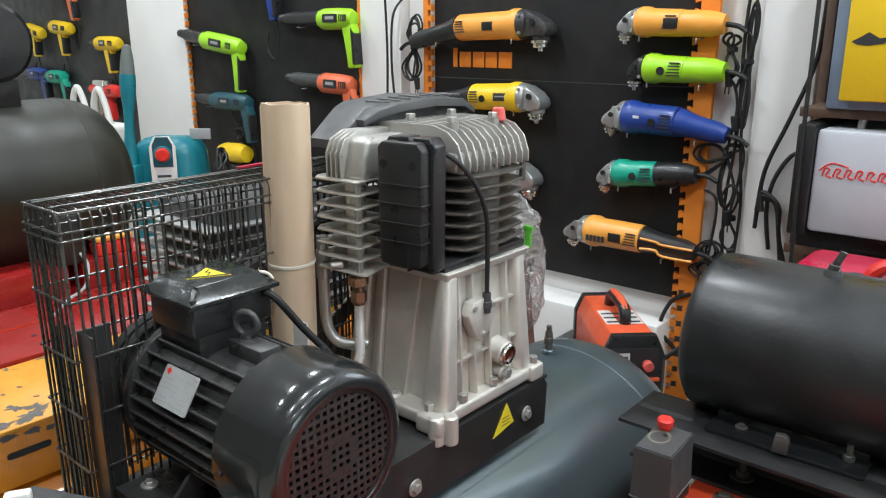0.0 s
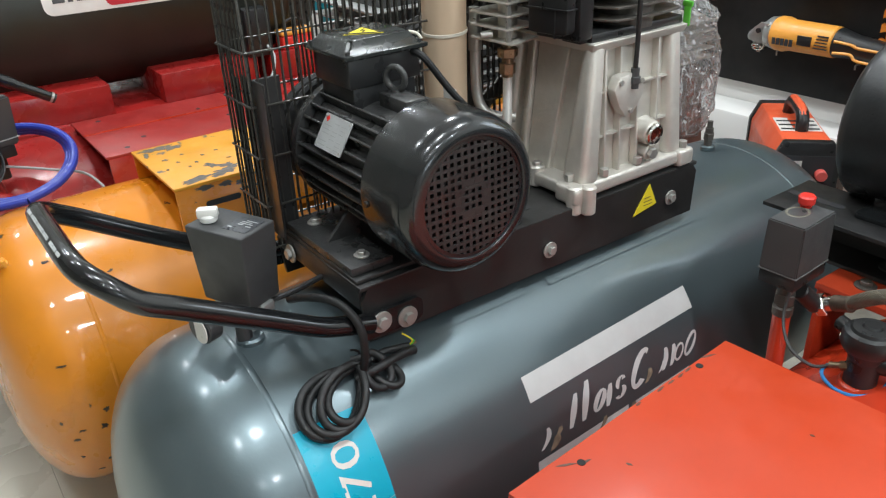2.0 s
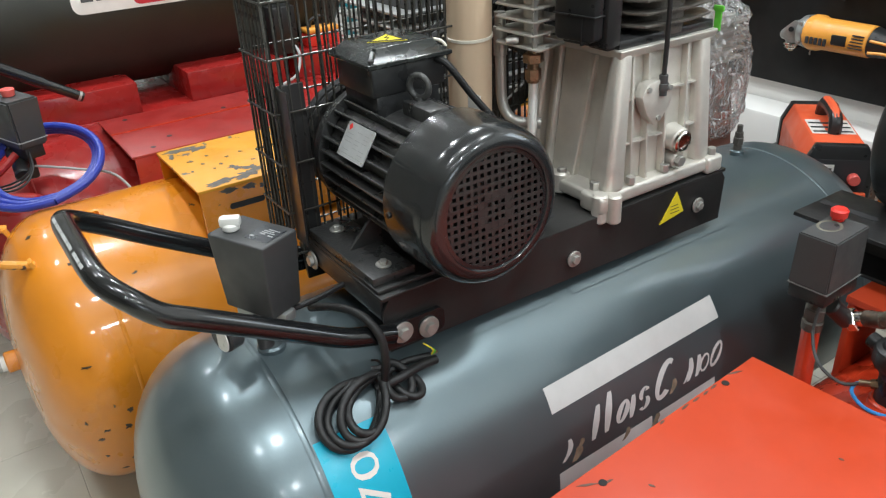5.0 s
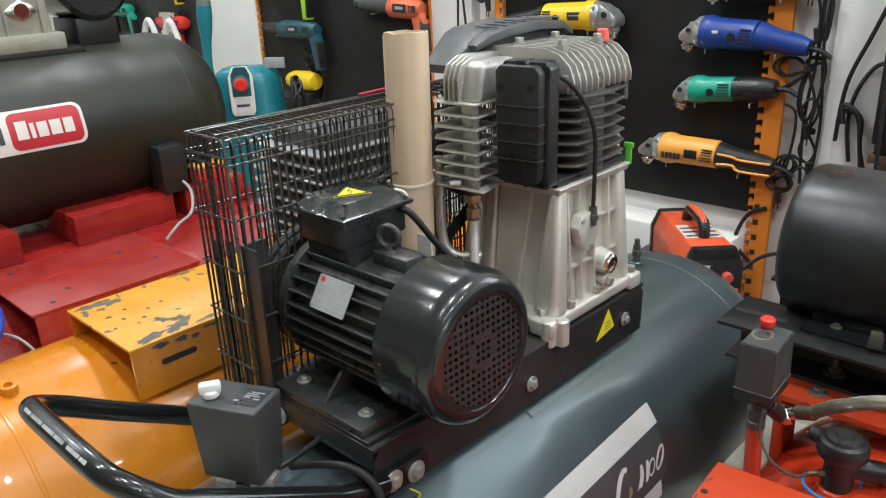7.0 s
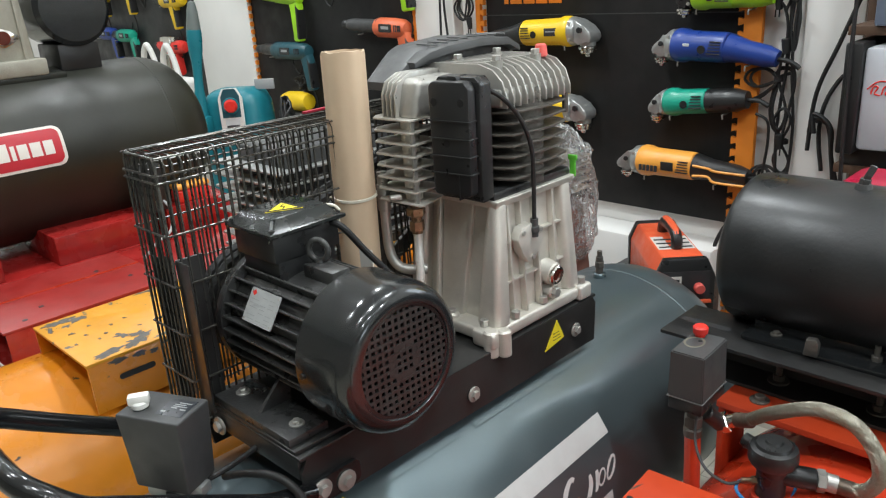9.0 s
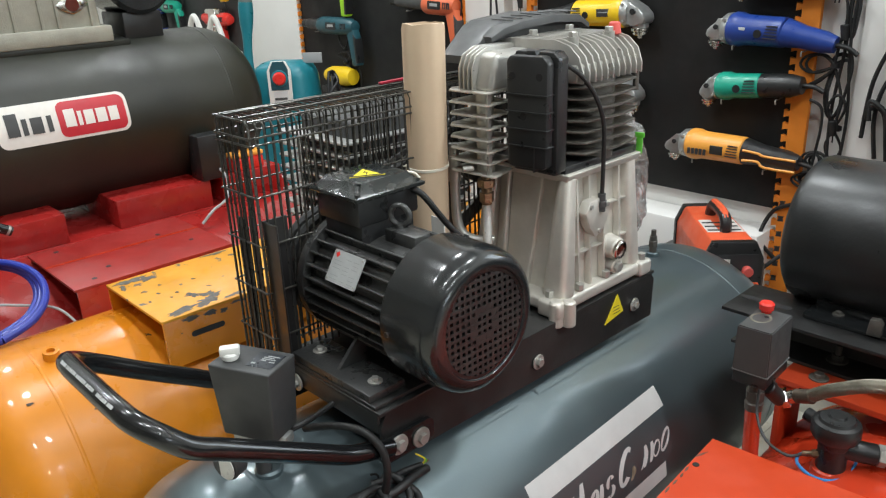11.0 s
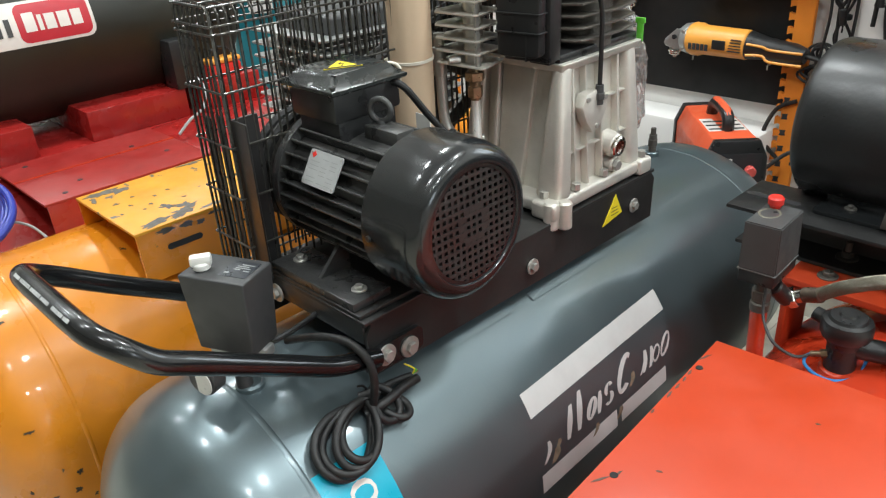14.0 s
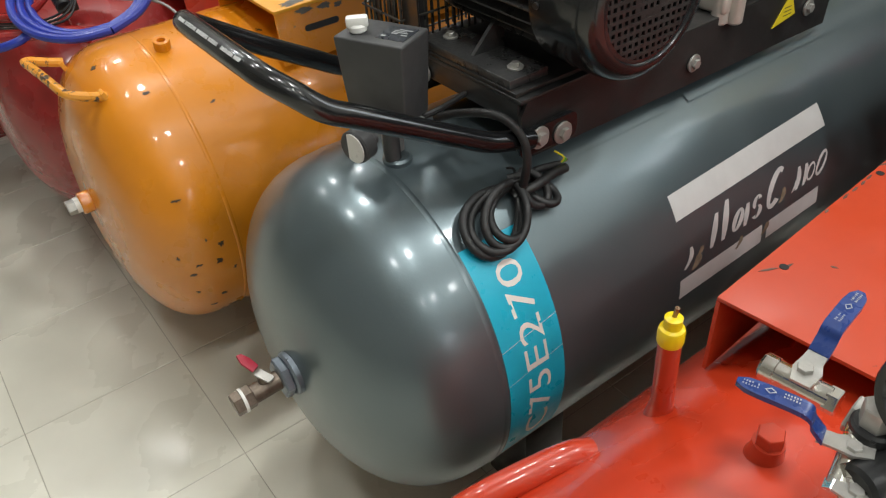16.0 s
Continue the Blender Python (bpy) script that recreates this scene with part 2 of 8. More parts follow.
def film_mat():
    m = bpy.data.materials.new("clear_stretch_film")
    m.use_nodes = True
    N, L = m.node_tree.nodes, m.node_tree.links
    N.remove(N["Principled BSDF"])
    tc, n = N.new("ShaderNodeTexCoord"), N.new("ShaderNodeTexNoise")
    mp = N.new("ShaderNodeMapping")
    mp.inputs["Scale"].default_value = (1, 1, 0.45)
    mp.inputs["Rotation"].default_value = (0.3, 0.5, 0.2)
    n.inputs["Scale"].default_value = 55
    n.inputs["Detail"].default_value = 6
    n.inputs["Distortion"].default_value = 2.6
    L.new(tc.outputs["Object"], mp.inputs["Vector"])
    L.new(mp.outputs[0], n.inputs["Vector"])
    bp = N.new("ShaderNodeBump")
    bp.inputs["Strength"].default_value = 1.0
    bp.inputs["Distance"].default_value = 0.05
    L.new(n.outputs["Fac"], bp.inputs["Height"])
    tr, gl, df = N.new("ShaderNodeBsdfTransparent"), N.new("ShaderNodeBsdfGlossy"), N.new("ShaderNodeBsdfDiffuse")
    gl.inputs["Roughness"].default_value = 0.10
    df.inputs["Color"].default_value = (0.85, 0.85, 0.85, 1)
    L.new(bp.outputs["Normal"], gl.inputs["Normal"])
    # thin noise bands along the crinkles, painted white in place of their glints
    crease = N.new("ShaderNodeTexNoise")
    crease.inputs["Scale"].default_value = 24
    crease.inputs["Detail"].default_value = 3
    crease.inputs["Distortion"].default_value = 1.8
    L.new(mp.outputs[0], crease.inputs["Vector"])
    ramp = N.new("ShaderNodeValToRGB")
    e = ramp.color_ramp.elements
    e[0].position, e[0].color = 0.44, (0.05, 0.05, 0.05, 1)
    e[1].position, e[1].color = 0.56, (0.05, 0.05, 0.05, 1)
    for pos, v in ((0.475, 0.10), (0.495, 0.80), (0.515, 0.10)):
        k = e.new(pos)
        k.color = (v, v, v, 1)
    L.new(crease.outputs["Fac"], ramp.inputs[0])
    m1, m2 = N.new("ShaderNodeMixShader"), N.new("ShaderNodeMixShader")
    m1.inputs[0].default_value = 0.52
    L.new(ramp.outputs[0], m2.inputs[0])
    L.new(tr.outputs[0], m1.inputs[1])
    L.new(gl.outputs[0], m1.inputs[2])
    L.new(m1.outputs[0], m2.inputs[1])
    L.new(df.outputs[0], m2.inputs[2])
    L.new(m2.outputs[0], N["Material Output"].inputs["Surface"])
    return m


FILM = film_mat()


# ---- mesh helpers ----
def finish(bm, ob_name, material, angle=35):
    bm.normal_update()
    lim = radians(angle)
    for f in bm.faces:
        f.smooth = True
    for e in bm.edges:
        e.smooth = len(e.link_faces) == 2 and e.calc_face_angle(4.0) < lim
    me = bpy.data.meshes.new(ob_name)
    bm.to_mesh(me)
    bm.free()
    me.materials.append(material)
    return me


def thing(name, at, label, category, group="", kind=""):
    ob = new(name)
    ob.location = at
    return tagged(ob, label, category, group, kind)


def root_of(ob):
    while ob.parent:
        ob = ob.parent
    return ob


def part(name, bm, material, parent, label=""):
    """One mesh, modelled in world places, under a thing or a part of it."""
    bmesh.ops.translate(bm, verts=bm.verts, vec=-Vector(root_of(parent).location))
    ob = new(name, finish(bm, name, material))
    ob.parent = parent
    if label:
        ob["label"] = label
    return ob


def single(name, bm, material, at, label, category, group="", kind=""):
    bmesh.ops.translate(bm, verts=bm.verts, vec=-Vector(at))
    ob = new(name, finish(bm, name, material))
    ob.location = at
    return tagged(ob, label, category, group, kind)


def B():
    return bmesh.new()


def add(bm, verts, faces):
    vs = [bm.verts.new(v) for v in verts]
    for f in faces:
        bm.faces.new([vs[i] for i in f])
    return vs


def box(bm, x0, x1, y0, y1, z0, z1, bevel=0.0, seg=2, m=None):
    t = B()
    bmesh.ops.create_cube(t, size=1)
    bmesh.ops.scale(t, verts=t.verts, vec=(abs(x1 - x0), abs(y1 - y0), abs(z1 - z0)))
    bmesh.ops.translate(t, verts=t.verts, vec=((x0 + x1) / 2, (y0 + y1) / 2, (z0 + z1) / 2))
    if bevel:
        bmesh.ops.bevel(t, geom=t.edges[:], offset=bevel, segments=seg, profile=0.5, affect="EDGES")
    return merge(bm, t, m)


def merge(bm, t, m=None):
    if m is not None:
        bmesh.ops.transform(t, matrix=m, verts=t.verts)
    t.verts.index_update()
    vs = [bm.verts.new(v.co) for v in t.verts]
    for f in t.faces:
        try:
            bm.faces.new([vs[v.index] for v in f.verts])
        except ValueError:
            pass
    t.free()
    return bm


def axis_frame(p0, p1):
    """A matrix whose z runs from p0 to p1."""
    d = (Vector(p1) - Vector(p0)).normalized()
    return Matrix.Translation(p0) @ d.to_track_quat("Z", "Y").to_matrix().to_4x4()


def lathe(bm, profile, m, seg=32, a0=0.0, a1=360.0):
    """profile: (radius, height) pairs along the z of m."""
    full = abs(a1 - a0) > 359.9
    n = seg if full else seg + 1
    rings = []
    for r, h in profile:
        if r < 1e-6:
            rings.append([bm.verts.new(m @ Vector((0, 0, h)))])
        else:
            rings.append([bm.verts.new(m @ Vector((r * math.cos(radians(a0 + (a1 - a0) * i / seg)), r * math.sin(radians(a0 + (a1 - a0) * i / seg)), h))) for i in range(n)])
    for A, C in zip(rings, rings[1:]):
        for i in range(seg):
            j = (i + 1) % n
            q = [A[i % len(A)], A[j % len(A)], C[j % len(C)], C[i % len(C)]]
            u = list(dict.fromkeys(q))
            if len(u) > 2:
                bm.faces.new(u)
    return bm


def cyl(bm, p0, p1, r0, r1=None, seg=20, bevel=0.0):
    r1 = r0 if r1 is None else r1
    h = (Vector(p1) - Vector(p0)).length
    b = bevel
    prof = [(0, 0), (r0 - b, 0)] + ([(r0, b), (r1, h - b)] if b else [(r1, h)]) + ([(r1 - b, h)] if b else []) + [(0, h)]
    return lathe(bm, prof, axis_frame(p0, p1), seg)


def hexa(bm, p0, p1, r):
    return cyl(bm, p0, p1, r, seg=6, bevel=r * 0.08)


def smooth_path(pts, n=8):
    P = [Vector(p) for p in pts]
    out = []
    for i in range(len(P) - 1):
        a, b, c, d = P[max(i - 1, 0)], P[i], P[i + 1], P[min(i + 2, len(P) - 1)]
        for k in range(n):
            t = k / n
            out.append(0.5 * (2 * b + (c - a) * t + (2 * a - 5 * b + 4 * c - d) * t * t + (3 * b - a - 3 * c + d) * t ** 3))
    return out + [P[-1]]


def tube(bm, pts, r, seg=10, n=8, smooth=True, closed=False):
    P = smooth_path(pts, n) if smooth else [Vector(p) for p in pts]
    if closed:
        P = P[:-1]
    up = Vector((0.13, 0.21, 1)).normalized()
    rings = []
    N = len(P)
    for i, p in enumerate(P):
        a, c = (P[i - 1], P[(i + 1) % N]) if closed else (P[max(i - 1, 0)], P[min(i + 1, N - 1)])
        d = (c - a).normalized()
        s = up.cross(d)
        if s.length < 1e-3:
            s = Vector((1, 0, 0)).cross(d)
        s.normalize()
        up = d.cross(s).normalized()
        rings.append([bm.verts.new(p + r * (math.cos(2 * math.pi * k / seg) * s + math.sin(2 * math.pi * k / seg) * up)) for k in range(seg)])
    for i in range(N if closed else N - 1):
        A, C = rings[i], rings[(i + 1) % N]
        for k in range(seg):
            bm.faces.new((A[k], A[(k + 1) % seg], C[(k + 1) % seg], C[k]))
    if not closed:
        bm.faces.new(rings[0][::-1])
        bm.faces.new(rings[-1])
    return bm


def prism(bm, poly, m, h, bevel=0.0):
    """A flat polygon in the xy of m, raised by h along its z."""
    t = B()
    lo = [t.verts.new((x, y, 0)) for x, y in poly]
    hi = [t.verts.new((x, y, h)) for x, y in poly]
    t.faces.new(lo[::-1])
    t.faces.new(hi)
    k = len(poly)
    for i in range(k):
        t.faces.new((lo[i], lo[(i + 1) % k], hi[(i + 1) % k], hi[i]))
    if bevel:
        bmesh.ops.bevel(t, geom=t.edges[:], offset=bevel, segments=2, profile=0.5, affect="EDGES")
    return merge(bm, t, m)


def basis(o, x, y):
    x, y = Vector(x).normalized(), Vector(y).normalized()
    z = x.cross(y)
    return Matrix(((x.x, y.x, z.x, o[0]), (x.y, y.y, z.y, o[1]), (x.z, y.z, z.z, o[2]), (0, 0, 0, 1)))


def rounded(w, h, r, n=5):
    pts = []
    for cx, cy, a in ((w / 2 - r, h / 2 - r, 0), (-w / 2 + r, h / 2 - r, 90), (-w / 2 + r, -h / 2 + r, 180), (w / 2 - r, -h / 2 + r, 270)):
        for i in range(n + 1):
            t = radians(a + 90 * i / n)
            pts.append((cx + r * math.cos(t), cy + r * math.sin(t)))
    return pts


def washer_bolt(parent, p, d, r=0.008, name="bolt", material=None):
    """A hexagon bolt with its washer, head outwards along d."""
    p, d = Vector(p), Vector(d).normalized()
    bm = B()
    cyl(bm, p, p + d * 0.003, r * 1.75, seg=24, bevel=0.0006)
    hexa(bm, p + d * 0.003, p + d * (0.003 + r * 0.75), r)
    return part(name, bm, material or STEEL, parent)


def tank_mesh(cx, cz, r, y0, y1, d, seg=72, sq=2.0):
    """A pressure vessel along y with domed ends."""
    bm = B()
    prof = []
    n = 14
    for i in range(n + 1):
        t = math.pi / 2 * i / n
        prof.append((r * math.sin(t) ** (2 / sq), d * (1 - math.cos(t) ** (2 / sq))))
    L = y1 - y0
    mid = [(r, d + (L - 2 * d) * k / 6) for k in range(1, 6)]
    prof = prof + mid + [(a, L - h) for a, h in prof[::-1]]
    lathe(bm, prof, axis_frame((cx, y0, cz), (cx, y1, cz)), seg)
    return bm


def ring(bm, cx, cz, y, r, w=0.004, h=0.0015, seg=72):
    lathe(bm, [(r - 0.001, -w), (r + h * 0.7, -w * 0.5), (r + h, 0), (r + h * 0.7, w * 0.5), (r - 0.001, w)], axis_frame((cx, y, cz), (cx, y + 1, cz)), seg)
    return bm


def on_tank(cx, cz, r, y, a):
    return Vector((cx + r * math.cos(radians(a)), y, cz + r * math.sin(radians(a))))


def patch(bm, cx, cz, r, y0, y1, a0, a1, skew=0.0, n=14, thick=0.0004, ny=1):
    """A thin curved sheet on a tank; skew: degrees by which its far end turns up."""
    top = [[bm.verts.new(on_tank(cx, cz, r + thick, y0 + (y1 - y0) * j / ny, a0 + (a1 - a0) * i / n + skew * j / ny)) for i in range(n + 1)] for j in range(ny + 1)]
    for j in range(ny):
        for i in range(n):
            bm.faces.new((top[j][i], top[j][i + 1], top[j + 1][i + 1], top[j + 1][i]))
    return bm


def text_points(body):
    cu = bpy.data.curves.new("text", "FONT")
    cu.body = body
    cu.resolution_u = 3
    ob = bpy.data.objects.new("text", cu)
    scene.collection.objects.link(ob)
    me = bpy.data.meshes.new_from_object(ob.evaluated_get(bpy.context.evaluated_depsgraph_get()))
    bpy.data.objects.remove(ob)
    bpy.data.curves.remove(cu)
    t = B()
    t.from_mesh(me)
    bpy.data.meshes.remove(me)
    xs, ys = [v.co.x for v in t.verts], [v.co.y for v in t.verts]
    return t, min(xs), max(xs), min(ys), max(ys)


def flat_text(bm, body, m, w, h):
    """Text laid flat in the xy of m, w by h."""
    t, a, b, c, d = text_points(body)
    for v in t.verts:
        v.co = Vector(((v.co.x - a) / (b - a) * w, (v.co.y - c) / (d - c) * h, 0))
    return merge(bm, t, m)


# ---- room ----
def structure(name, bm, material, label, category):
    ob = new(name, finish(bm, name, material))
    return tagged(ob, label, category, kind="structure")


WALL_Y = 2.13
X0, X1, Y0, ZC = -6.0, 5.0, -3.2, 2.95
floor = structure("floor", box(B(), X0, X1, Y0, WALL_Y, -0.12, -0.0008), GROUT, "cream glazed floor tiles with grey grout joints", "floor")
NX0, NX1, NZ0, NZ1 = -0.06, 0.66, 1.14, 2.10
bm = box(B(), X0 - 0.2, NX0, WALL_Y, WALL_Y + 0.2, -0.12, ZC)
box(bm, NX1, X1 + 0.2, WALL_Y, WALL_Y + 0.2, 1.14, ZC)
box(bm, NX0, NX1, WALL_Y, WALL_Y + 0.2, -0.12, NZ0)
box(bm, NX0, NX1, WALL_Y, WALL_Y + 0.2, NZ1, ZC)
structure("wall_north", bm, WALL_PAINT, "white painted shop wall behind the tool boards", "wall")
# unseen dark section, added so the tank mirrors darkness low on its flank
structure("wall_north_sheen_stop", box(B(), NX1, X1 + 0.2, WALL_Y, WALL_Y + 0.2, -0.12, 1.14), SHEEN_STOP, "unseen dark wall section added to end the tank's sheen", "wall")
# unseen window and lamp, added to give the grey tank its bluish sheen
win = tagged(new("sheen_window"), "unseen window added for the tank's bluish sheen", "window", kind="structure")
win.location = ((NX0 + NX1) / 2, WALL_Y + 0.1, NZ0)
for x in (NX0 + 0.03, 0.19, NX1 - 0.03):
    part("window_frame", box(B(), x - 0.03, x + 0.03, WALL_Y + 0.06, WALL_Y + 0.12, NZ0, NZ1, 0.004), WHITE_PLASTIC, win)
for z in (NZ0 + 0.03, NZ1 - 0.03):
    part("window_frame", box(B(), NX0 + 0.06, NX1 - 0.06, WALL_Y + 0.062, WALL_Y + 0.118, z - 0.03, z + 0.03, 0.004), WHITE_PLASTIC, win)
li = bpy.data.lights.new("sheen_window_light", "AREA")
li.shape, li.size, li.size_y, li.energy, li.color = "RECTANGLE", NX1 - NX0, NZ1 - NZ0, SHEEN_WINDOW, (0.78, 0.90, 1.0)
ob = new("sheen_window_light", li)
ob.matrix_world = pose((NX0 + NX1) / 2, WALL_Y + 0.16, (NZ0 + NZ1) / 2, -90, 0, 0)
# unseen wall; its dull colour is set to hold back fill light from the front
structure("wall_south", box(B(), X0 - 0.2, X1 + 0.2, Y0 - 0.2, Y0, -0.12, ZC), BACK_WALL, "unseen closing wall, dull beige to cut front fill", "wall")
structure("wall_west", box(B(), X0 - 0.2, X0, Y0, WALL_Y, -0.12, ZC), WALL_PAINT, "plain white painted side wall", "wall")
WY0, WY1, WZ0, WZ1 = -0.3, 1.0, 1.35, 2.35
bm = box(B(), X1, X1 + 0.2, Y0, WALL_Y, -0.12, WZ0)
box(bm, X1, X1 + 0.2, Y0, WALL_Y, WZ1, ZC)
box(bm, X1, X1 + 0.2, Y0, WY0, WZ0, WZ1)
box(bm, X1, X1 + 0.2, WY1, WALL_Y, WZ0, WZ1)
structure("wall_east", bm, WALL_PAINT, "white painted side wall with a shop window", "wall")
win = tagged(new("window_1"), "high shop window with white frame", "window", kind="structure")
win.location = (X1 + 0.1, (WY0 + WY1) / 2, WZ0)
for y in (WY0 + 0.03, (WY0 + WY1) / 2, WY1 - 0.03):
    part("window_frame", box(B(), X1 + 0.06, X1 + 0.12, y - 0.03, y + 0.03, WZ0, WZ1, 0.004), WHITE_PLASTIC, win)
for z in (WZ0 + 0.03, WZ1 - 0.03):
    part("window_frame", box(B(), X1 + 0.062, X1 + 0.118, WY0 + 0.06, WY1 - 0.06, z - 0.03, z + 0.03, 0.004), WHITE_PLASTIC, win)
li = bpy.data.lights.new("window_daylight", "AREA")
li.shape, li.size, li.size_y, li.energy, li.color = "RECTANGLE", WZ1 - WZ0, WY1 - WY0, WINDOW, (0.78, 0.90, 1.0)
ob = new("window_daylight", li)
ob.matrix_world = pose(X1 + 0.16, (WY0 + WY1) / 2, (WZ0 + WZ1) / 2, 0, 90, 0)
structure("ceiling", box(B(), X0 - 0.2, X1 + 0.2, Y0 - 0.2, WALL_Y + 0.2, ZC, ZC + 0.15), CEIL, "plain white ceiling", "ceiling")
for x0, x1 in ((-2.07, -1.87), (-3.72, -3.22), (-0.640, -0.500)):
    structure("pillar", box(B(), x0, x1, WALL_Y - 0.05, WALL_Y, 0, ZC, 0.004), WALL_PAINT, "white painted wall pilaster between the tool boards", "pillar")
structure("ledge", box(B(), -1.87, -0.815, WALL_Y - 0.13, WALL_Y, 0, 0.44, 0.01), WALL_PAINT, "white painted low ledge along the wall", "ledge")


def ceiling_lamp(x, y, power):
    t = thing("ceiling_lamp", (x, y, ZC), "round white surface downlight with a flat diffuser", "lamp", "ceiling lamps")
    part("housing", lathe(B(), [(0.0, 0.0), (0.125, 0.0), (0.130, -0.006), (0.130, -0.050), (0.126, -0.056), (0.116, -0.056), (0.114, -0.050), (0.0, -0.050)], pose(x, y, ZC), 40), WHITE_PLASTIC, t)
    part("diffuser", lathe(B(), [(0.0, -0.052), (0.113, -0.052), (0.113, -0.0505)], pose(x, y, ZC), 40), TUBE_LIGHT, t)
    li = bpy.data.lights.new("downlight", "AREA")
    li.shape, li.size, li.energy, li.color = "DISK", 0.22, LAMP * power, LAMP_COLOUR
    ob = new("downlight", li)
    ob.location = (x, y, ZC - 0.058)


for lx in (-3.60, -1.68, 0.24, 2.16):
    for ly, power in ((-0.45, 0.6), (0.32, 1.1), (1.42, 1.4)):
        ceiling_lamp(lx, ly, power)

# ---- tool boards on the north wall ----
structure("display_board_1", box(B(), -1.73, -0.80, WALL_Y - 0.03, WALL_Y, 0.50, 2.1, 0.003), BOARD_AND_HOLE, "matt black tool display board", "display board")
structure("display_board_2", box(B(), -3.22, -2.07, WALL_Y - 0.03, WALL_Y, 0.30, 2.1, 0.003), BOARD_AND_HOLE, "matt black tool display board", "display board")
structure("display_board_3", box(B(), -5.6, -3.72, WALL_Y - 0.03, WALL_Y, 0.30, 2.1, 0.003), BOARD_GREY, "dark grey tool display board", "display board")
bm = box(B(), -1.73, -0.80, WALL_Y - 0.0312, WALL_Y - 0.03, 1.098, 1.101)
structure("board_joint", bm, GREY_PLASTIC, "thin joint across the black board", "trim")


def foam_edge(x, side, z0, z1, w=0.05, pitch=0.036):
    """An interlocking foam strip: a band with a row of dovetail teeth on one side."""
    yb = WALL_Y - 0.048
    bm = box(B(), x, x + side * w, yb, WALL_Y - 0.031, z0, z1, 0.001, 1)
    k = 0
    z = z0 + 0.01
    while z < z1 - 0.03:
        m = basis((x, WALL_Y - 0.0315, z), (-side, 0, 0), (0, 0, 1))
        if (m.to_3x3() @ Vector((0, 0, 1))).y > 0:
            m = m @ Matrix.Diagonal((1, 1, -1, 1))
        prism(bm, [(-0.002, 0.003), (0.006, 0.003), (0.016, -0.001), (0.016, 0.021), (0.006, 0.017), (-0.002, 0.017)], m, 0.016)
        z += pitch
    return tagged(new("foam_strip", finish(bm, "foam_strip", FOAM)), "orange interlocking foam mat edging strip", "foam strip", kind="structure")


fs = foam_edge(-0.80, 1, 0.12, 2.0)
for i in range(7):
    z = 0.245 + 0.047 * i
    part("slot", prism(B(), [(-0.009, -0.009), (0.009, -0.007), (0.007, 0.0), (0.009, 0.009), (-0.009, 0.007), (-0.006, 0.0)], basis((-0.789, WALL_Y - 0.0483, z), (1, 0, 0), (0, 0, 1)), 0.0006), INK, fs)
foam_edge(-1.745, -1, 0.55, 2.0, w=0.02)
foam_edge(-3.225, -1, 0.30, 2.0, w=0.02)
foam_edge(-2.085, -1, 0.30, 2.0, w=-0.03)

# the orange brand mark on the board, as plain blocks
t = thing("board_sign", (-1.53, WALL_Y - 0.03, 1.13), "orange block lettering shapes on the black board", "sign")
for i, (x, w, h) in enumerate(((-1.645, 0.018, 0.062), (-1.618, 0.048, 0.05), (-1.562, 0.046, 0.05), (-1.510, 0.046, 0.05), (-1.458, 0.052, 0.05))):
    part("block", box(B(), x, x + w, WALL_Y - 0.034, WALL_Y - 0.0302, 1.135, 1.135 + h, 0.0015), FOAM, t)

# ---- the grey compressor ----
CX, CZ, R = -0.724, 0.347, 0.256
TY0, TY1 = 0.110, 1.555
ac = thing("air_compressor", (CX, 0.83, 0.0), "blue-grey belt-driven air compressor with black motor and aluminium pump", "compressor")
tk = part("tank", tank_mesh(CX, CZ, R, TY0, TY1, 0.170, sq=2.4), GREY_TANK, ac, "blue-grey painted pressure tank")
part("weld_seam", ring(B(), CX, CZ, 0.288, R, 0.006, 0.0009), GREY_TANK, tk)
part("weld_seam", ring(B(), CX, CZ, 1.372, R, 0.006, 0.0009), GREY_TANK, tk)
for y in (0.42, 1.25):
    for s in (-1, 1):
        bm = box(B(), CX + s * 0.10, CX + s * 0.19, y - 0.04, y + 0.04, 0.0, 0.17, 0.004)
        part("foot", bm, BLACK_PAINT, ac)

# decals
lab = part("model_band", patch(B(), CX, CZ, R, 0.294, 0.386, -24, 51, n=30), TEAL_DECAL, ac, "cyan band with white model number")
t, a, b, c, d = text_points("C75E270")
for v in t.verts:
    ang = -19.0 + (v.co.x - a) / (b - a) * 62.8
    v.co = on_tank(CX, CZ, R + 0.0009, 0.3615 - (v.co.y - c) / (d - c) * 0.037, ang)
part("model_number", t, WHITE_DECAL, lab)
bm = B()
for ang, sk in ((20.5, 3.0), (9.5, 3.5)):
    patch(bm, CX, CZ, R, 0.294, 0.386, ang, ang + 0.16, skew=sk, n=1, thick=0.0008, ny=6)
part("crease", bm, SILVER_DECAL, lab)
part("stripe", patch(B(), CX, CZ, R, 0.620, 0.980, 28.2, 36.8, skew=3.0, n=6, ny=8), SILVER_DECAL, tk, "silver grey vinyl stripe")
part("stripe", patch(B(), CX, CZ, R, 0.612, 0.80, 1.0, 8.2, skew=1.8, n=6, ny=5), SILVER_DECAL, tk)
part("stripe", patch(B(), CX, CZ, R, 0.812, 0.945, 3.2, 9.8, skew=1.4, n=6, ny=5), SILVER_DECAL, tk)


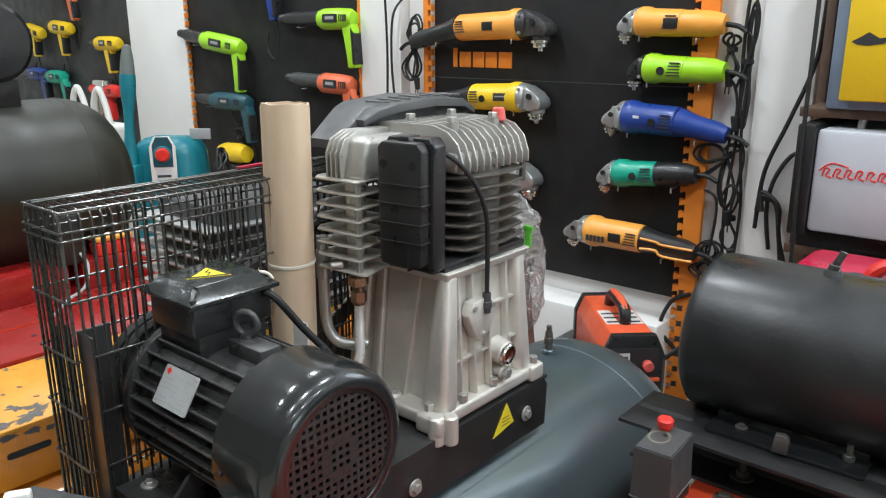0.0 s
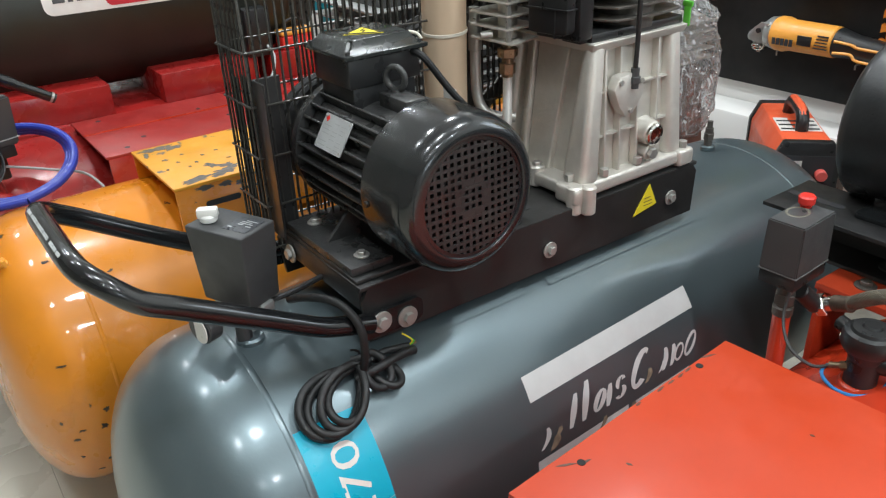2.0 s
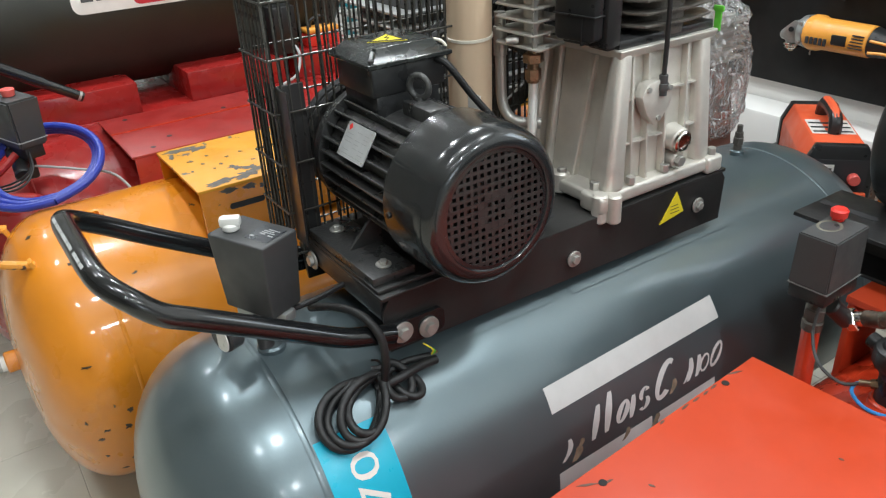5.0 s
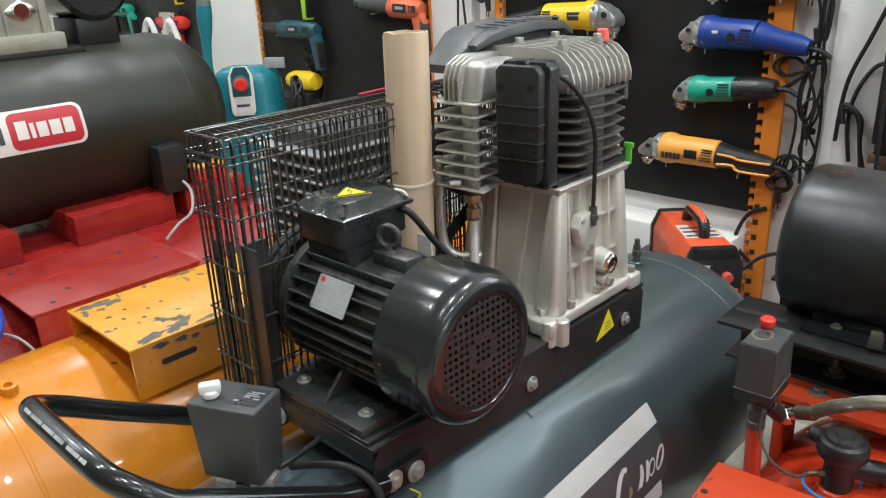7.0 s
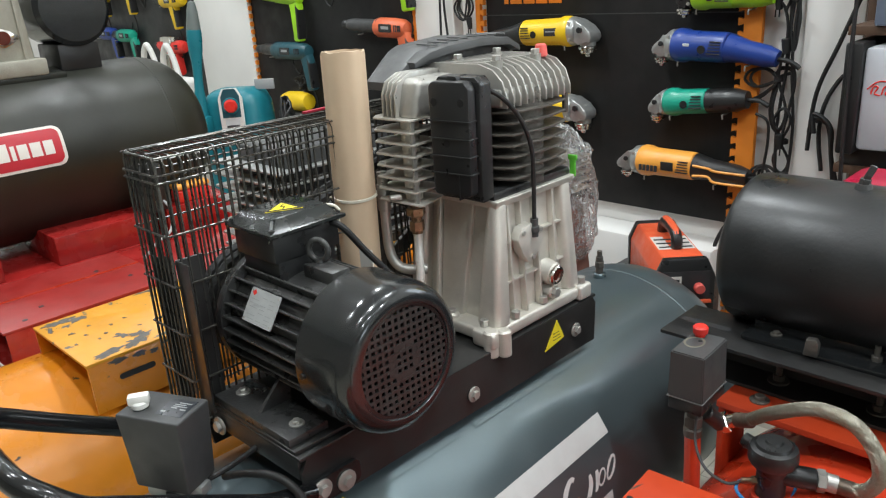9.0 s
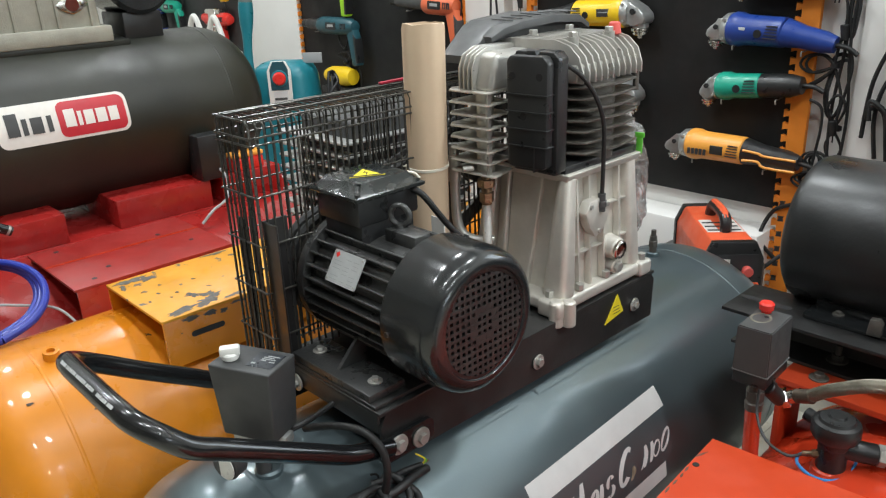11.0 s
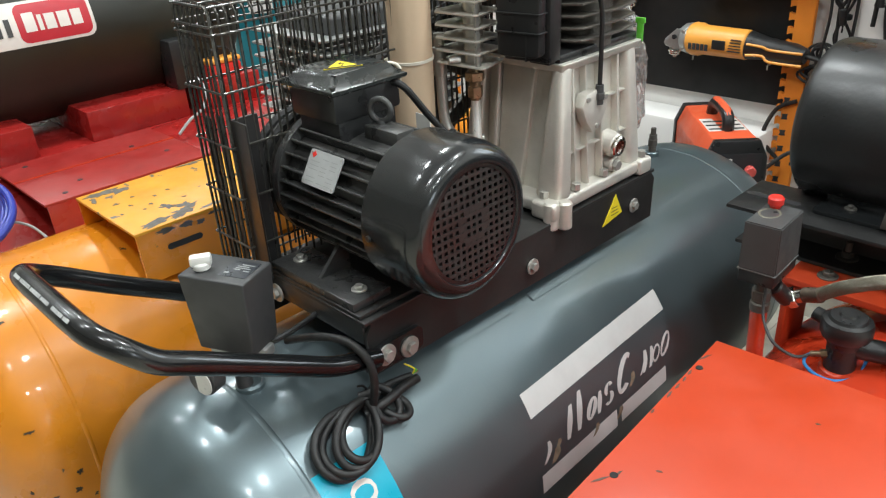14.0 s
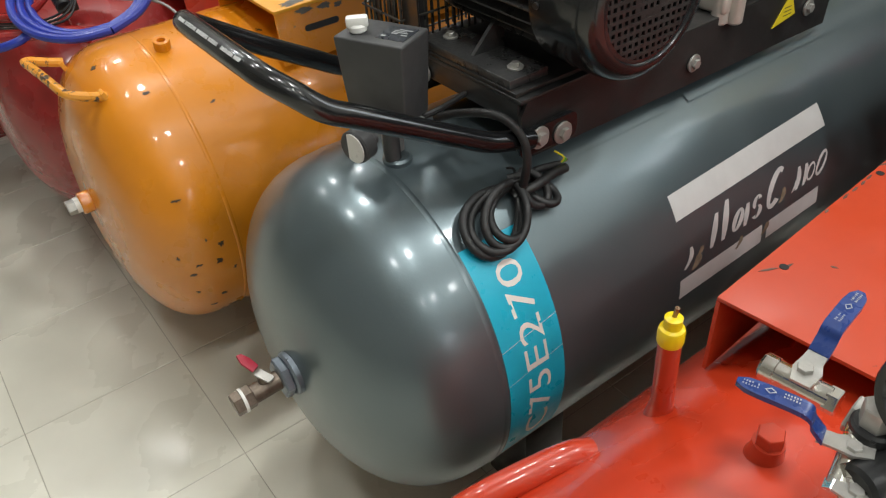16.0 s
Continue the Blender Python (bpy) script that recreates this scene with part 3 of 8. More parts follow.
def swash(bm, y, a, w, h, lean, bend=0.0):
    """A slanted stroke of the worn script mark: y along the tank, a its foot angle, h degrees high."""
    n = 8
    L_, R_ = [], []
    for i in range(n + 1):
        f = i / n
        ww = w * (0.55 + 0.45 * math.sin(math.pi * f))
        yy = y + lean * f + bend * math.sin(math.pi * f)
        an = a + h * f + (y - 0.62) * 7.5
        L_.append(bm.verts.new(on_tank(CX, CZ, R + 0.0006, yy - ww / 2, an)))
        R_.append(bm.verts.new(on_tank(CX, CZ, R + 0.0006, yy + ww / 2, an)))
    for i in range(n):
        bm.faces.new((L_[i], L_[i + 1], R_[i + 1], R_[i]))


def loop_mark(bm, y, a, w, h, stroke=0.007, lean=0.012, a0=0, a1=360):
    n = 20
    rows = []
    for i in range(n + 1):
        th = radians(a0 + (a1 - a0) * i / n)
        row = []
        for q in (1.0, 1 - stroke / w * 2):
            yy = y + w / 2 * q * math.cos(th) + lean * math.sin(th)
            an = a + h / 2 + h / 2 * (q if q == 1 else 0.72) * math.sin(th) + (y - 0.62) * 7.5
            row.append(bm.verts.new(on_tank(CX, CZ, R + 0.0006, yy, an)))
        rows.append(row)
    for p, q in zip(rows, rows[1:]):
        bm.faces.new((p[0], q[0], q[1], p[1]))


def mark(fn, material, *args, **kw):
    bm = B()
    fn(bm, *args, **kw)
    return part("script_stroke", bm, material, tk)


mark(swash, SILVER_DECAL, 0.622, 11.5, 0.010, 6.5, 0.016, bend=0.006)
for y, h, w in ((0.680, 10.5, 0.013), (0.706, 12.5, 0.014)):
    mark(swash, SILVER_DECAL, y, 13.0, w, h, 0.020)
mark(loop_mark, SILVER_DECAL, 0.743, 13.0, 0.027, 7.0, 0.011, 0.008)
mark(swash, SILVER_DECAL, 0.757, 12.8, 0.012, 7.2, 0.012)
mark(loop_mark, SILVER_DECAL, 0.790, 16.2, 0.022, 4.2, 0.009, 0.004, 20, 250)
mark(loop_mark, SILVER_DECAL, 0.787, 12.8, 0.024, 4.2, 0.010, 0.004, -150, 90)
mark(loop_mark, SILVER_DECAL, 0.837, 12.4, 0.042, 12.5, 0.013, 0.016, 55, 315)
for y, h, w in ((0.874, 3.6, 0.008), (0.884, 7.5, 0.012), (0.903, 7.0, 0.012)):
    mark(swash, SILVER_DECAL, y, 13.2, w, h, 0.014, bend=0.003)
mark(loop_mark, SILVER_DECAL, 0.926, 13.4, 0.022, 6.0, 0.004, 0.006)
mark(loop_mark, SILVER_DECAL, 0.955, 13.0, 0.027, 8.0, 0.007, 0.012)
for y, a_, w, h in ((0.640, 9.5, 0.016, 4.5), (0.648, 13, 0.010, 3), (0.843, 12.5, 0.012, 4.5), (0.80, 4.5, 0.012, 4), (0.737, 6.0, 0.01, 4)):
    mark(swash, GLUE, y, a_, w, h, 0.012, bend=0.004)

# saddle: a folded sheet channel over the tank
SZ = 0.682
bm = B()
SL, SR = -0.848, -0.600
box(bm, SL, SR, 0.425, 1.082, SZ - 0.006, SZ, 0.0015)
box(bm, SL + 0.006, SR - 0.006, 0.4255, 0.4305, SZ - 0.034, SZ - 0.005, 0.001)
for x in (SL, SR - 0.006):
    t = B()
    ys = (0.432, 1.078)
    prism(t, [(ys[0], 0.600), (ys[1], 0.592), (ys[1] + 0.004, 0.665), (ys[1] - 0.006, SZ - 0.004), (ys[0] + 0.004, SZ - 0.004), (ys[0] - 0.006, 0.66)], basis((x, 0, 0), (0, 1, 0), (0, 0, 1)), 0.006)
    merge(bm, t)
sad = part("saddle", bm, BLACK_PAINT, ac, "black folded steel saddle plate")
for s, x in ((1, SR + 0.001), (-1, SL - 0.001)):
    for y, z in ((0.746, 0.629), (1.017, 0.635)):
        washer_bolt(sad, (x, y, z), (s, 0, 0), 0.0073)
bm = prism(B(), [(0.928, 0.626), (0.983, 0.635), (0.963, 0.674)], basis((SR + 0.0006, 0, 0), (0, 1, 0), (0, 0, 1)), 0.0012)
part("warning_triangle", bm, YELLOW, sad, "yellow warning triangle sticker")
bm = B()
for i in range(3):
    box(bm, SR + 0.0018, SR + 0.0022, 0.951, 0.972 - 0.002 * i, 0.6385 + 0.006 * i, 0.6395 + 0.006 * i)
part("print", bm, INK, sad)
bm = prism(B(), rounded(0.06, 0.02, 0.009), basis((SR - 0.05, 0.72, SZ), (0, 1, 0), (-1, 0, 0)) @ pose(0, 0, 0.0005), 0.0006)
part("slot", bm, INK, sad)

bm = B()
for q, (y0, y1, a_) in enumerate(((0.436, 0.70, 61.8), (0.745, 1.10, 61.4))):
    patch(bm, CX, CZ, R, y0, y1, a_ - 1.2, a_ + 2.5, n=4, thick=0.0020)
part("saddle_lip", bm, GREY_TANK, tk)
# handle: a bent tube with flattened, bolted ends
for s, nm in ((1, SR), (-1, SL)):
    x = nm + s * 0.004
    bm = prism(B(), rounded(0.095, 0.034, 0.010), basis((x, 0.462, 0.629), (0, 1, 0), (0, 0, 1)), 0.007 * s, 0.0)
    br = part("handle_bracket", bm, BLACK_GLOSS, ac)
    for y in (0.445, 0.484):
        washer_bolt(br, (x + s * 0.0072, y, 0.632 - (y - 0.445) * 0.2), (s, 0, 0), 0.0085)
hp = [(-0.588, 0.43, 0.636), (-0.588, 0.409, 0.643), (-0.590, 0.368, 0.655), (-0.591, 0.324, 0.679), (-0.592, 0.259, 0.716), (-0.592, 0.202, 0.749), (-0.594, 0.170, 0.767), (-0.602, 0.146, 0.789), (-0.622, 0.129, 0.804),
      (-0.655, 0.124, 0.809), (-0.724, 0.123, 0.810), (-0.785, 0.123, 0.810), (-0.812, 0.128, 0.805), (-0.832, 0.146, 0.790), (-0.846, 0.175, 0.769), (-0.852, 0.225, 0.736), (-0.855, 0.290, 0.697), (-0.857, 0.333, 0.672), (-0.858, 0.405, 0.644), (-0.858, 0.43, 0.636)]
hnd = part("handle", tube(B(), hp, 0.0128, 18, 6), HANDLE_BLACK, ac, "glossy black tubular push handle with faint white print")
pa, pb = Vector((-0.785, 0.123, 0.810)), Vector((-0.640, 0.1245, 0.809))
rng = random.Random(8)
for i in range(56):
    if i % 11 == 6 or 36 < i < 39:
        continue
    c = pa.lerp(pb, i / 56) + Vector((0.0, -0.0081, 0.0107))
    part("print_mark", box(B(), -0.0010, 0.0002 + rng.uniform(0, 0.0009), -0.0004, 0.0004, -0.0024, 0.0010 + rng.uniform(0, 0.0008), m=Matrix.Translation(c) @ pose(0, 0, 0, -51, 0, 0)), SILVER_DECAL, hnd)
for p_, n_, w in (((-0.600, 0.146, 0.789), (0.55, -0.35, 0.75), 0.0022), ((-0.597, 0.160, 0.776), (0.6, -0.3, 0.74), 0.0022), ((-0.5945, 0.172, 0.766), (0.62, -0.25, 0.74), 0.0018), ((-0.5935, 0.182, 0.759), (0.8, -0.2, 0.57), 0.006), ((-0.593, 0.192, 0.752), (0.8, -0.2, 0.57), 0.005)):
    d = Vector(n_).normalized()
    c, w = Vector(p_) + d * 0.0125, w * 0.5
    part("scuff", prism(B(), [(-w, -w * 0.5), (w * 0.4, -w * 0.7), (w * 1.3, 0.0), (w * 0.5, w * 0.6), (-w * 0.8, w * 0.4)], Matrix.Translation(c) @ d.to_track_quat("Z", "X").to_matrix().to_4x4(), 0.0008), GREY_INK, hnd)

STICKER = mat("dark_print_label", (0.022, 0.026, 0.032), 0.35, var=0.2, vscale=60)
# pressure switch on its manifold, gauge beside it
bm = B()
t = B()
bmesh.ops.create_cube(t, size=1)
for v in t.verts:
    k = 0.86 if v.co.z < 0 else 1.0
    v.co = Vector((v.co.x * 0.094 * k, v.co.y * 0.062 * k, v.co.z * 0.105))
bmesh.ops.bevel(t, geom=t.edges[:], offset=0.003, segments=3, profile=0.5, affect="EDGES")
SWM = pose(-0.722, 0.318, 0.7115, 0, 0, 24)
merge(bm, t, SWM)
sw = part("pressure_switch", bm, GREY_PLASTIC, ac, "dark grey pressure switch with white knob")
bm = cyl(B(), SWM @ Vector((-0.026, -0.008, 0.0525)), SWM @ Vector((-0.026, -0.008, 0.062)), 0.011, seg=18, bevel=0.002)
box(bm, -0.013, 0.013, -0.007, 0.007, 0.0, 0.013, 0.003, m=SWM @ pose(-0.026, -0.008, 0.058, 0, 0, 35))
part("knob", bm, WHITE_PLASTIC, sw, "white rotary knob")
bm = B()
for x, y, w, h in ((0.006, -0.010, 0.006, 0.003), (0.014, 0.004, 0.020, 0.0016), (0.014, 0.008, 0.016, 0.0016), (0.018, 0.012, 0.018, 0.0016), (0.014, 0.000, 0.008, 0.0022), (0.028, -0.002, 0.008, 0.0022)):
    box(bm, x, x + w, y, y + h, 0.0525, 0.0534, m=SWM)
part("print", bm, GREY_INK, sw)
part("sticker", box(B(), 0.002, 0.040, -0.016, 0.020, 0.0515, 0.0530, m=SWM), STICKER, sw)
bm = B()
box(bm, -0.030, 0.030, -0.022, 0.022, -0.068, -0.046, 0.003, m=SWM)
cyl(bm, SWM @ Vector((0, 0, -0.11)), SWM @ Vector((0, 0, -0.06)), 0.014, seg=16)
box(bm, 0.0, 0.045, -0.010, 0.010, -0.066, -0.052, 0.002, m=SWM)
part("manifold", bm, GEAR, sw)
bm = cyl(B(), (-0.704, 0.268, 0.648), (-0.697, 0.248, 0.648), 0.021, seg=28, bevel=0.002)
cyl(bm, (-0.704, 0.282, 0.648), (-0.704, 0.266, 0.648), 0.009, seg=14)
cyl(bm, (-0.704, 0.305, 0.595), (-0.704, 0.305, 0.655), 0.0105, seg=18)
g = part("pressure_gauge", bm, GREY_PLASTIC, ac, "small round pressure gauge with white dial")
part("dial", cyl(B(), (-0.697, 0.2478, 0.648), (-0.6968, 0.2468, 0.648), 0.0188, seg=28), WHITE_PLASTIC, g)
part("port", cyl(B(), (-0.7055, 0.312, 0.588), (-0.7055, 0.312, 0.609), 0.019, seg=24, bevel=0.003), GREY_TANK, tk)
part("impulse_line", tube(B(), [(-0.705, 0.335, 0.648), (-0.70, 0.38, 0.652), (-0.715, 0.46, 0.655), (-0.74, 0.56, 0.655), (-0.745, 0.66, 0.65)], 0.004, 8), RUBBER, ac)

# mains cable, coiled over the bracket
coil = thing("power_cable", (-0.57, 0.38, 0.58), "black rubber mains cable tied in a coil on the tank", "cable")
KNOT = (0.402, 60.0)


def flank(y, ang, lift):
    """A place on the tank's flank, lift metres proud of the paint."""
    return on_tank(CX, CZ, R + lift, y, ang)


def loop_points(y, ang, way, length, width, lift, phase, n=12):
    """One drooping teardrop turn of cable that leaves the knot and comes back to it."""
    c, s_ = math.cos(radians(way)), math.sin(radians(way))
    out = []
    for i in range(n):
        th = math.tau * (i + 0.35) / n
        f = length * (1 - math.cos(th)) / 2
        w = width * math.sin(th) * math.sin(th / 2) ** 0.6
        dy, du = -c * f + s_ * w, -s_ * f - c * w
        out.append(flank(y + dy, ang + math.degrees(du / R), lift + 0.0045 * (1 + math.sin(th * 1.5 + phase))))
    return out


pts = [(-0.70, 0.372, 0.642), (-0.655, 0.376, 0.664), (-0.615, 0.386, 0.676), (-0.588, 0.396, 0.672), (-0.570, 0.404, 0.650), (-0.566, 0.405, 0.618), flank(0.404, 57.5, 0.021)]
for way, length, width, lift, phase in ((40, 0.086, 0.030, 0.0165, 0.0), (28, 0.104, 0.040, 0.0065, 1.6), (44, 0.076, 0.026, 0.0125, 3.3), (33, 0.096, 0.036, 0.0085, 4.6)):
    pts += loop_points(KNOT[0], KNOT[1], way, length, width, lift, phase)
part("cable_coil", tube(B(), pts, 0.0054, 12, 5), RUBBER, coil)
pts = [flank(0.400, 62.0, 0.017), flank(0.412, 61.0, 0.022)]
for way, length, width, lift, phase in ((88, 0.046, 0.021, 0.012, 0.4), (112, 0.054, 0.018, 0.006, 2.4)):
    pts += loop_points(0.424, 62.0, way, length, width, lift, phase, 9)
part("cable_loop", tube(B(), pts, 0.0054, 12, 5), RUBBER, coil)
pts = [flank(0.395, 57.0, 0.012), flank(0.425, 56.6, 0.024), flank(0.456, 57.6, 0.019), flank(0.489, 58.3, 0.0075)]
part("cable_end", tube(B(), pts, 0.0062, 12, 6), RUBBER, coil)
pts = [flank(0.414, 60.0, 0.010), flank(0.440, 60.6, 0.018), flank(0.468, 60.4, 0.012), flank(0.484, 60.0, 0.009)]
part("cable_end", tube(B(), pts, 0.0046, 12, 6), RUBBER, coil)
for k, mm in enumerate((YELLOW, GREEN_PLASTIC, BRASS)):
    e = flank(0.484, 60.0, 0.009)
    part("core_wire", tube(B(), [e, e + Vector((0.004, 0.004 + 0.003 * k, 0.010 - 0.003 * k)), e + Vector((-0.004 + 0.003 * k, -0.006 + 0.005 * k, 0.020 - 0.005 * k))], 0.0012, 6, 4), mm, coil)
tie = [flank(KNOT[0] + 0.016 * math.cos(radians(35 * i)) * (1 - 0.02 * i), KNOT[1] - 1.5 + 0.4 * i, 0.014 + 0.015 * math.sin(radians(35 * i))) for i in range(14)]
part("cable_tie", tube(B(), tie, 0.0017, 6, 4), RUBBER, coil)

# drain valve on the front dome
dv = part("drain_valve", cyl(B(), (CX + 0.022, 0.14, CZ + 0.008), (CX + 0.022, 0.083, CZ + 0.008), 0.031, seg=32, bevel=0.003), STEEL_BLUE, ac, "steel boss with drain ball valve and red lever")
part("weld", cyl(B(), (CX + 0.022, 0.14, CZ + 0.008), (CX + 0.022, 0.106, CZ + 0.008), 0.043, 0.033, seg=32), GREY_TANK, dv)
part("reducer_nut", hexa(B(), (CX + 0.022, 0.083, CZ + 0.008), (CX + 0.022, 0.070, CZ + 0.008), 0.029), STEEL_BLUE, dv)
part("valve_body", cyl(cyl(B(), (CX + 0.022, 0.07, CZ + 0.008), (CX + 0.022, 0.03, CZ + 0.006), 0.0135, seg=20), (CX + 0.022, 0.05, CZ + 0.008), (CX + 0.022, 0.05, CZ + 0.030), 0.007, seg=12), DARK_BRASS, dv)
part("valve_nut", hexa(B(), (CX + 0.022, 0.032, CZ + 0.006), (CX + 0.022, 0.004, CZ + 0.004), 0.0165), DARK_BRASS, dv)
part("sealing_tape", cyl(B(), (CX + 0.022, 0.0195, CZ + 0.005), (CX + 0.022, 0.0155, CZ + 0.005), 0.0172, seg=20), WHITE_PLASTIC, dv)
m = pose(CX + 0.022, 0.05, CZ + 0.030, 0, -8, 205)
bm = prism(B(), rounded(0.026, 0.012, 0.004), m @ pose(-0.004, 0, 0.0), 0.003)
part("lever_plate", bm, STEEL, dv)
bm = prism(B(), [(0.010, -0.0060), (0.026, -0.0070), (0.038, -0.004), (0.041, 0.002), (0.028, 0.007), (0.010, 0.0060)], m @ pose(0, 0, 0.002, 0, -18, 0), 0.005, 0.001)
part("lever", bm, CRIMSON, dv, "crimson dipped lever")
dv.location.y += 0.019

# electric motor, its shaft across the tank
MY, MZ = 0.545, 0.797
ax = lambda x: (x, MY, MZ)
bm = cyl(B(), ax(-0.806), ax(-0.612), 0.0765, seg=48)
mo = part("motor", bm, BLACK_MOTOR, ac, "black finned electric motor with round fan cover")
for i in range(30):
    th = radians(12 * i)
    if 78 < 12 * i < 118:
        continue
    c, s = math.cos(th), math.sin(th)
    x1 = -0.618
    x0 = -0.795
    if 150 <= 12 * i <= 178:
        x0, x1 = -0.795, -0.62
    bm = box(B(), x0, x1, -0.0016, 0.0016, 0.072, 0.0925, 0.0008, 1, m=Matrix.Translation((0, MY, MZ)) @ Matrix.Rotation(th - math.pi / 2, 4, "X"))
    part("cooling_fin", bm, BLACK_MOTOR, mo)
bm = lathe(B(), [(0.0, 0), (0.045, 0.0), (0.06, 0.006), (0.088, 0.014), (0.092, 0.02), (0.092, 0.034), (0.078, 0.036)], axis_frame(ax(-0.832), ax(0)), 48)
part("end_bell", bm, BLACK_MOTOR, mo)
bm = lathe(B(), [(0.0985, 0.0), (0.1005, 0.002), (0.1005, 0.068), (0.0985, 0.079), (0.094, 0.088), (0.087, 0.0935), (0.080, 0.0950), (0.0765, 0.0945), (0.0752, 0.0925), (0.0752, 0.089), (0.090, 0.080), (0.0965, 0.06), (0.0965, 0.0), (0.0985, 0.0)], axis_frame(ax(-0.612), ax(0)), 64)
cover = part("fan_cover", bm, BLACK_GLOSS, ac, "glossy black pressed fan cover")
FX = -0.612 + 0.0905
bm = B()
pitch, rg = 0.0098, 0.0752
k = int(rg / pitch) + 1
for i in range(-k, k + 1):
    o = (i + 0.5) * pitch
    if abs(o) < rg:
        L_ = math.sqrt(rg * rg - o * o)
        box(bm, FX - 0.0012, FX + 0.0012, MY + o - 0.0022, MY + o + 0.0022, MZ - L_, MZ + L_)
        box(bm, FX - 0.0010, FX + 0.0014, MY - L_, MY + L_, MZ + o - 0.0021, MZ + o + 0.0021)
part("grille", bm, BLACK_PAINT, cover, "square-hole grille")
bm = B()
for i in range(-k, k + 1):
    for j in range(-k, k + 1):
        d = math.hypot(i, j) * pitch
        if 0.016 < d < 0.026:
            box(bm, FX - 0.0008, FX + 0.0010, MY + (i - 0.5) * pitch, MY + (i + 0.5) * pitch, MZ + (j - 0.5) * pitch, MZ + (j + 0.5) * pitch)
part("grille_hub", bm, BLACK_PAINT, cover)
bm = lathe(B(), [(0.0752, 0.0), (0.0705, 0.0), (0.0705, 0.003), (0.0752, 0.003), (0.0752, 0.0)], axis_frame((FX - 0.0015, MY, MZ), ax(0)), 64)
part("grille_rim", bm, BLACK_GLOSS, cover)
# added near-black disc: its colour gives the shade inside the fan cover
part("grille_shade_disc", cyl(B(), ax(-0.6135), ax(-0.6105), 0.0962, seg=48), BOARD_AND_HOLE, mo)
part("fan_hub", cyl(B(), ax(-0.61), ax(-0.556), 0.022, seg=20), BLACK_PLASTIC, mo)
for i in range(7):
    part("fan_blade", box(B(), -0.596, -0.556, -0.0015, 0.0015, 0.02, 0.070, m=Matrix.Translation((0, MY, MZ)) @ Matrix.Rotation(2 * math.pi * i / 7, 4, "X")), BLACK_PLASTIC, mo)
for th in (62, 182, 302):
    d = Vector((0, math.cos(radians(th)), math.sin(radians(th))))
    part("cover_screw", cyl(B(), Vector(ax(-0.597)) + d * 0.1, Vector(ax(-0.597)) + d * 0.103, 0.004, seg=12), BLACK_PAINT, cover)
# feet
for s, y0, y1 in ((-1, MY - 0.118, MY - 0.055), (1, MY + 0.055, MY + 0.118)):
    bm = box(B(), -0.806, -0.622, y0, y1, SZ + 0.006, SZ + 0.018, 0.002)
    for x in (-0.714,):
        t = prism(B(), [(0, 0), (0.052 * 1, 0), (0.052, 0.045), (0.04, 0.04)], basis((x, MY + s * 0.105, SZ + 0.016), (0, -s, 0), (0, 0, 1)), 0.006)
        merge(bm, t)
    part("foot", bm, BLACK_MOTOR, mo)
    for x in (-0.776, -0.646):
        washer_bolt(mo, (x, MY + s * 0.088, SZ + 0.018), (0, 0, 1), 0.0060)
bm = box(B(), -0.812, -0.610, 0.426, 0.70, SZ, SZ + 0.006, 0.0015)
part("slide_plate", bm, BLACK_PAINT, ac)
washer_bolt(ac, (-0.795, 0.424, 0.655), (0, -1, 0), 0.008, "slide_bolt")
# nameplate, facing front and up
npm = basis((-0.706, MY - 0.0925 * math.cos(radians(32)), MZ + 0.0935 * math.sin(radians(32)) ), (1, 0, 0), (0, math.sin(radians(32)), math.cos(radians(32))))
bm = prism(B(), rounded(0.066, 0.046, 0.003), npm, 0.0015)
pl = part("nameplate", bm, PLATE, ac, "silver nameplate with faint print")
bm = B()
for i in range(7):
    for x0, w in ((-0.027, 0.018), (-0.004, 0.012), (0.013, 0.012)):
        if (i * 7 + int(x0 * 900)) % 4:
            box(bm, x0, x0 + w, 0.013 - 0.0052 * i, 0.0138 - 0.0052 * i, 0.0015, 0.0018, m=npm)
part("print", bm, GREY_INK, pl)
bm = prism(B(), [(0, -0.0045), (0.0045, 0), (0, 0.0045), (-0.0045, 0)], npm @ pose(-0.024, 0.0165, 0.0015), 0.0004)
part("emblem", bm, RED_PLASTIC, pl)
for x, y in ((-0.029, 0.019), (0.029, 0.019), (-0.029, -0.019), (0.029, -0.019)):
    part("rivet", cyl(B(), npm @ Vector((x, y, 0.0015)), npm @ Vector((x, y, 0.0024)), 0.0013, seg=8), STEEL, pl)
# terminal box on top
TBM = pose(-0.757, 0.553, 0.0, 0, 0, 0)
tb = part("terminal_box", box(box(B(), -0.048, 0.048, -0.055, 0.055, 0.895, 0.937, 0.005, m=TBM), -0.043, 0.043, -0.048, 0.048, 0.855, 0.897, 0.003, m=TBM), BLACK_PLASTIC, ac, "black terminal box with bevelled lid")
bm = B()
rows = [(0.054, 0.060, 0.934), (0.056, 0.062, 0.936), (0.056, 0.062, 0.940), (0.052, 0.058, 0.942), (0.041, 0.046, 0.955), (0.039, 0.044, 0.956)]
loops = [[bm.verts.new(TBM @ Vector((sx * w, sy * l, z))) for sx, sy in ((-1, -1), (1, -1), (1, 1), (-1, 1))] for w, l, z in rows]
for A, C in zip(loops, loops[1:]):
    for i in range(4):
        bm.faces.new((A[i], A[(i + 1) % 4], C[(i + 1) % 4], C[i]))
bm.faces.new(loops[0][::-1])
bm.faces.new(loops[-1])
